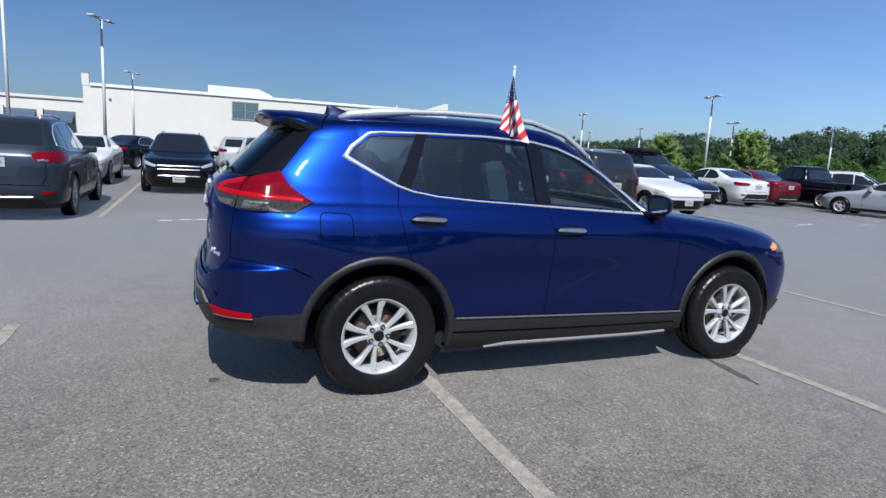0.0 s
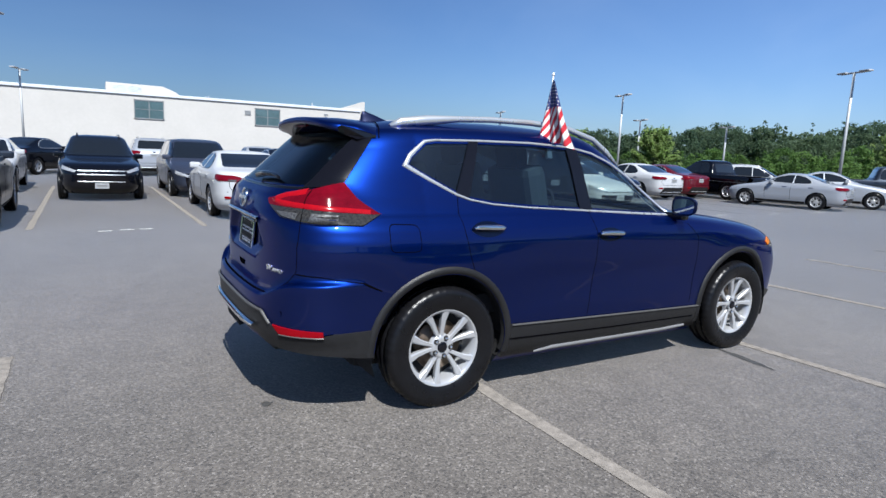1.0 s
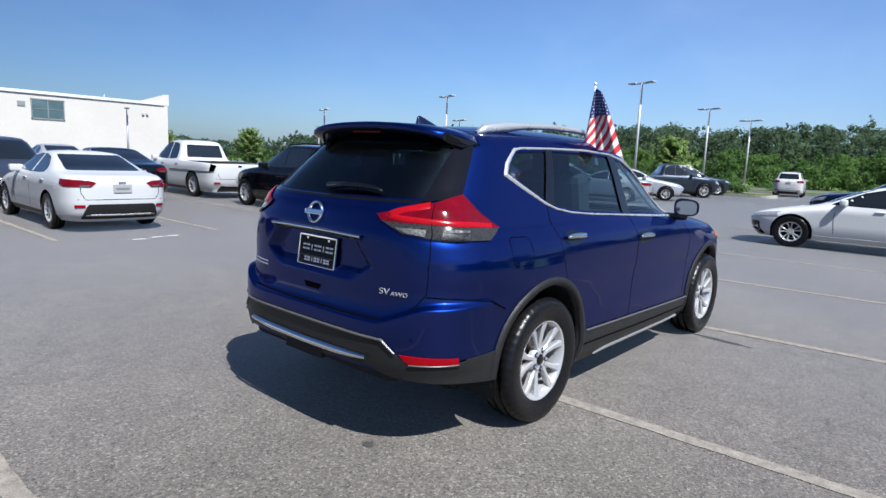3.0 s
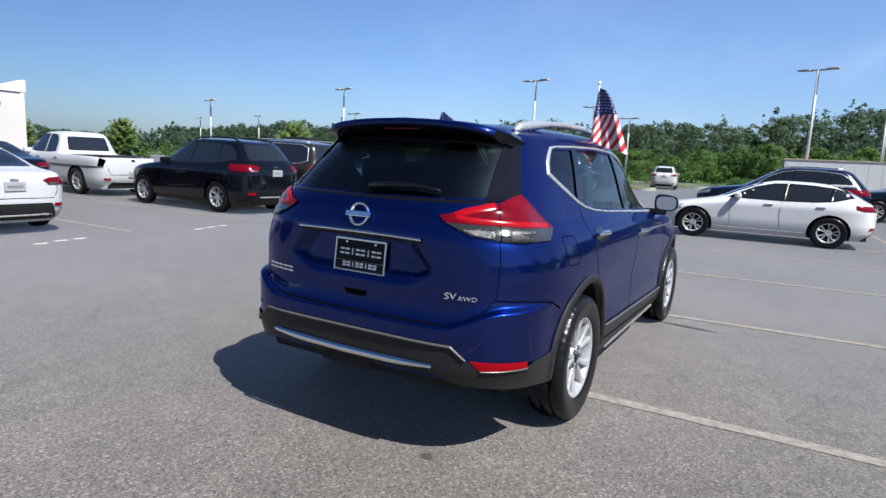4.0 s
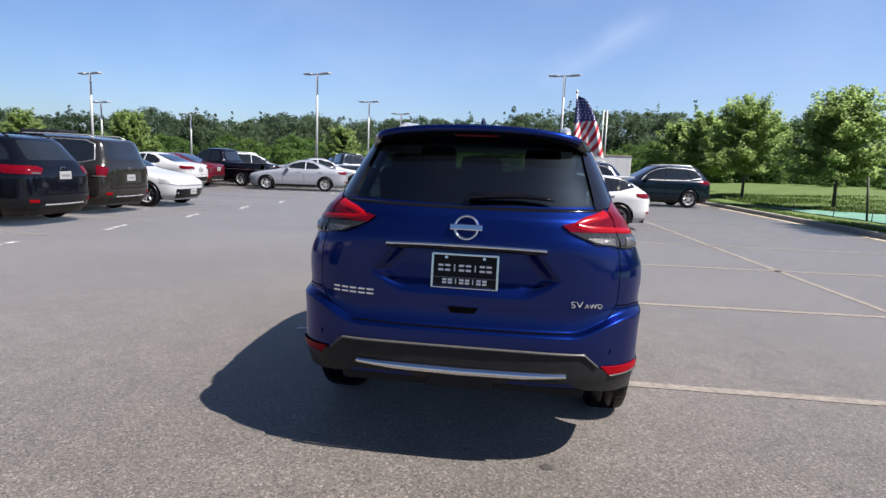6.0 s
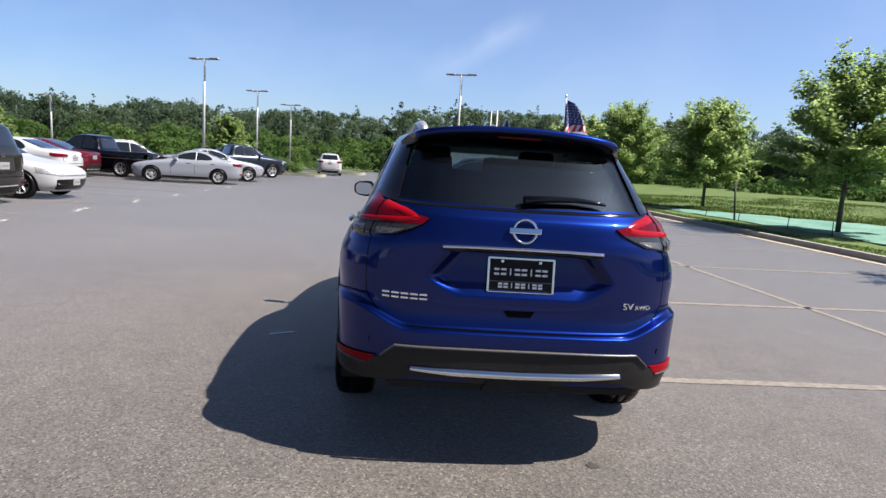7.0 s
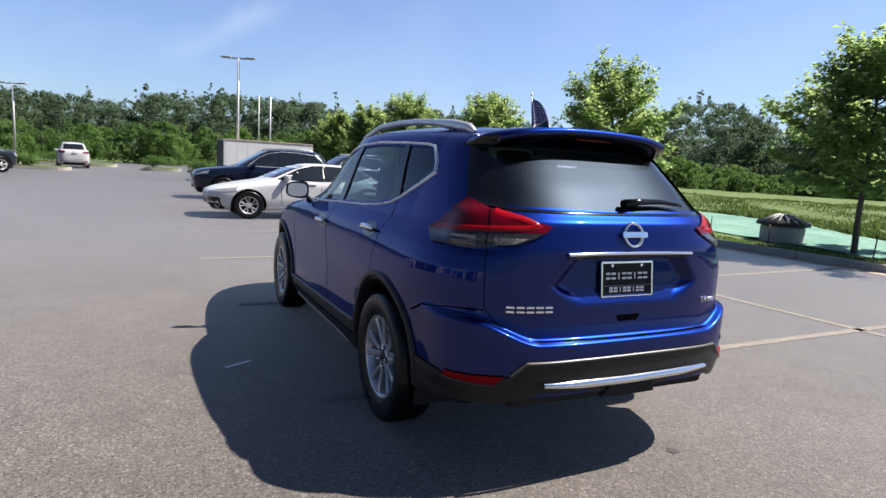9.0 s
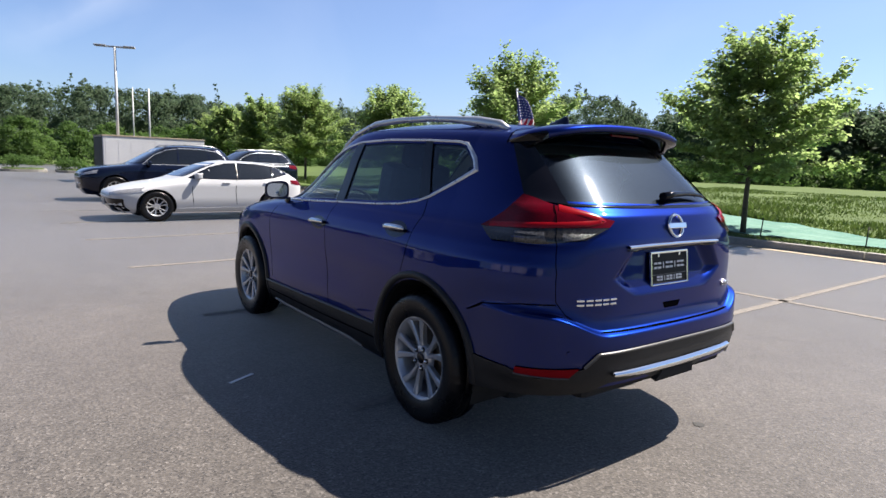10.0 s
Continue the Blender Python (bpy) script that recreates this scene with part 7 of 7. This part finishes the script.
def woods(name, bearing0, bearing1, near, far, count, low, high, wide, per, size, material, label, seed, pines=0.3):
    """A wood as many rounded crowns, each a dome of leaf clumps of uneven size over a fuller skirt."""
    rng = random.Random(seed)
    clumps = []
    for i in range(count):
        a = radians(bearing0 + (bearing1 - bearing0) * (i + rng.random()) / count)
        d = near + (far - near) * rng.random() ** 1.2
        sway = 0.5 + 0.5 * math.sin(math.degrees(a) * 0.9 + seed) * math.sin(math.degrees(a) * 0.37 + 2 * seed)
        top = 1.4 + (d + 2) * math.tan(radians(float(np.interp(math.degrees(a), SKYLINE[0], SKYLINE[1]))))
        h = top * (low + (high - low) * (0.6 * rng.random() + 0.4 * sway))
        x, y = d * math.cos(a), d * math.sin(a)
        w = min(h * 0.48, rng.uniform(*wide))
        if rng.random() < pines:
            # a pine: narrow tiers that taper to a tip
            h, w = h * rng.uniform(1.0, 1.13), w * 0.62
            for k in range(22):
                u = rng.random() ** 0.8
                az = rng.uniform(0, 2 * math.pi)
                ring = w * (1 - u) * rng.uniform(0.5, 1.05)
                r = w * (0.14 + 0.24 * (1 - u))
                clumps.append((x + ring * math.cos(az), y + ring * math.sin(az), h * (0.42 + 0.57 * u) - r * 0.3, r, r, r * 0.7))
            for k in range(7):
                az = rng.uniform(0, 2 * math.pi)
                clumps.append((x + w * math.cos(az), y + w * math.sin(az), h * rng.uniform(0.05, 0.5), w * 0.7, w * 0.7, w * 0.6))
            continue
        for k in range(26):
            u = rng.uniform(-0.1, 1.0) ** 1 if k else 1.0
            az = rng.uniform(0, 2 * math.pi)
            ring = w * math.sqrt(max(0.0, 1 - max(u, 0.0) ** 2)) * 0.82
            r = w * rng.uniform(0.13, 0.36)
            clumps.append((x + ring * math.cos(az), y + ring * math.sin(az), h - w * 0.95 + (w * 0.95 - r * 0.7) * u, r, r, r * 0.75))
        for k in range(9):
            az = rng.uniform(0, 2 * math.pi)
            clumps.append((x + 0.5 * w * math.cos(az), y + 0.5 * w * math.sin(az), (h - w) * rng.uniform(0.15, 0.95), w * 0.5, w * 0.5, w * 0.42))
    ob = part(name, leaf_cloud(clumps, count * per, size, seed, 0.25, 0.2), M[material])
    return tagged(ob, label, "woods", kind="stuff")


woods("far_woods", -62, 66, 92, 125, 320, 0.70, 1.06, (2.2, 4.8), 1700, 0.42, "leaf_deep", "dark green mixed wood behind the lot", 5, 0.45)
woods("wood_edge", -30, 62, 58, 74, 78, 0.34, 0.70, (1.6, 3.2), 1800, 0.24, "leaf_far", "lighter green shrubs and young trees along the wood's edge", 6)
woods("far_woods", -100, -58, 62, 110, 150, 0.65, 1.0, (2.2, 4.2), 1100, 0.55, "leaf_deep", "dark green wood beyond the grass field", 8)
woods("wood_edge", -104, -30, 56, 66, 120, 0.16, 0.42, (1.6, 2.8), 700, 0.28, "leaf_far", "low green scrub at the far side of the field", 11)
woods("far_woods", 66, 120, 90, 130, 70, 0.7, 1.0, (2.5, 5.0), 400, 0.7, "leaf_deep", "dark green wood behind the buildings", 9)


# shrubs on the islands and along the wood
def shrub(x, y, r, h, seed, label):
    rng = random.Random(seed)
    cl = [(rng.uniform(-0.5, 0.5) * r, rng.uniform(-0.5, 0.5) * r, h * rng.uniform(0.3, 0.7), r * 0.5, r * 0.5, h * 0.3) for _ in range(9)]
    ob = part("shrub", leaf_cloud(cl, 1500, 0.12, seed), M["leaf_far"])
    ob.matrix_world = pose(x, y, 0.1)
    return tagged(ob, label, "shrub", "shrubs on the islands")


for i, (x, y, r, h) in enumerate(((35.9, 8.0, 1.0, 0.9), (42.0, 1.2, 1.3, 1.0), (41.0, -1.4, 1.2, 0.9), (46.3, 7.5, 1.6, 1.0), (47, -6, 1.8, 1.1), (46, 11, 1.5, 1.0))):
    shrub(x, y, r, h, 300 + i, "low rounded green shrub on a kerbed island")


def meadow():
    """Long rough grass beyond the mat, in tufts of blades."""
    rng = np.random.RandomState(44)
    n = 90000
    x = rng.uniform(-14, 34, n)
    d = rng.uniform(0, 1, n) ** 1.6
    lim = np.interp(x, [-14, 2, 5, 8, 12, 16, 20, 23, 34], [-13.0, -13.0, -14.3, -15.7, -16.7, -15.9, -12.7, -10.6, -10.6])
    y = lim - d * 16
    verge = rng.uniform(0, 1, n) < 0.22
    y = np.where(verge, KERB_Y + SKEW * x - rng.uniform(0.2, 1.3, n), y)
    tall = 1 + 0.5 * np.clip(1 - d * 3.5, 0, 1)
    h = np.where(verge, rng.uniform(0.03, 0.08, n), tall * rng.uniform(0.05, 0.15, n) * (0.8 + 0.5 * np.sin(x * 0.9 + 2 * np.sin(y * 0.6)) * np.sin(y * 0.7 + x * 0.3)))
    a = rng.uniform(0, 2 * math.pi, n)
    w = h * 0.16 + 0.012
    z = np.array([bank_z(p, q) for p, q in zip(x, y)]) - 0.02
    dx, dy = np.cos(a) * w, np.sin(a) * w
    lx, ly = rng.normal(size=n) * h * 0.35, rng.normal(size=n) * h * 0.35
    V = np.stack([np.stack([x - dx, y - dy, z], 1), np.stack([x + dx, y + dy, z], 1), np.stack([x + lx, y + ly, z + h], 1)], 1).reshape(-1, 3)
    me = bpy.data.meshes.new("meadow")
    me.from_pydata(V.tolist(), [], np.arange(n * 3).reshape(-1, 3).tolist())
    ob = part("long_grass", me, M["blade"])
    return tagged(ob, "rough long green grass beyond the mat", "grass", kind="stuff")


meadow()

# ---- window flag ----
def window_flag():
    """A small flag hanging limp from a plastic staff that is clipped to the rear door glass."""
    fl = empty("window_flag")
    tagged(fl, "small limp striped flag on a white staff clipped to the window", "flag")
    top, foot = Vector((0.912, -0.60, 1.984)), Vector((0.865, -0.655, 1.50))
    part("staff", tube([foot, foot.lerp(top, 0.5), top], [0.006, 0.005, 0.005], 8), M["staff"], fl, "white plastic staff")
    part("finial", tube([top, top + Vector((0, 0, 0.012)), top + Vector((0, 0, 0.022))], [0.007, 0.010, 0.004], 8), M["staff"], fl)
    part("clip", box(-0.02, 0.02, -0.018, 0.014, -0.05, 0.02, bevel=0.006), M["staff"], fl, "white window clip").matrix_local = pose(foot.x, foot.y, foot.z, -14, 0, 0)

    def at(a, b):
        c = foot.lerp(top, 0.96)
        wide = 0.006 + 0.245 * b ** 0.5
        s = (a - 0.06) * wide
        fold = 0.011 * math.sin(a * 9.0 + 1.0) * b + 0.012 * math.sin(a * 17) * b
        drop = 0.43 * b + 0.02 * a * b - 0.03 * math.sin(a * math.pi) * b
        return Vector((c.x + s * (0.85 * b - 0.50) - fold * 1.0 - 0.075 * b, c.y - s * 0.98 - fold * 0.25, c.z - drop))
    cant = lambda a: 0.48 - 0.07 * a
    N = 24

    def band(lo, hi, material, name, lift=0.0, label=""):
        b = bmesh.new()
        for i in range(N):
            a0, a1 = i / N, (i + 1) / N
            q = [(a0, lo(a0)), (a1, lo(a1)), (a1, hi(a1)), (a0, hi(a0))]
            if q[3][1] - q[0][1] < 1e-4 and q[2][1] - q[1][1] < 1e-4:
                continue
            k = max(1, int(max(q[3][1] - q[0][1], q[2][1] - q[1][1]) / 0.05))
            for j in range(k):
                f0, f1 = j / k, (j + 1) / k
                vs = [at(a0, q[0][1] + (q[3][1] - q[0][1]) * f0), at(a1, q[1][1] + (q[2][1] - q[1][1]) * f0), at(a1, q[1][1] + (q[2][1] - q[1][1]) * f1), at(a0, q[0][1] + (q[3][1] - q[0][1]) * f1)]
                b.faces.new([b.verts.new(v) for v in vs])
        bmesh.ops.remove_doubles(b, verts=b.verts, dist=1e-5)
        if b.faces:
            return part(name, b, material, fl, label, smooth=True)
        b.free()
    band(lambda a: 0.0, cant, M["flag_blue"], "canton", label="dark blue canton with white stars")
    step = 0.092
    for k in range(15):
        k0 = 0.44 + step * k
        clip = lambda a, q: min(1.0, max(cant(a), q - 0.75 * a))
        band(lambda a, k0=k0: clip(a, k0), lambda a, k0=k0: clip(a, k0 + step), M["flag_red"] if k % 2 == 0 else M["flag_white"], "stripe")
    st = bmesh.new()
    for i in range(5):
        for j in range(9):
            a, b = 0.12 + 0.19 * i + (0.05 if j % 2 else 0), 0.09 + 0.05 * j
            if b > cant(a) - 0.02:
                continue
            e = 0.045
            c = [at(a - e, b), at(a, b - 0.011), at(a + e, b), at(a, b + 0.011)]
            n = (c[1] - c[0]).cross(c[2] - c[1]).normalized()
            for sg in (-1, 1):
                vs = [st.verts.new(p + n * 0.0018 * sg) for p in c]
                st.faces.new(vs)
    part("star_field", st, M["flag_white"], fl, "small white stars")
    return fl


window_flag()
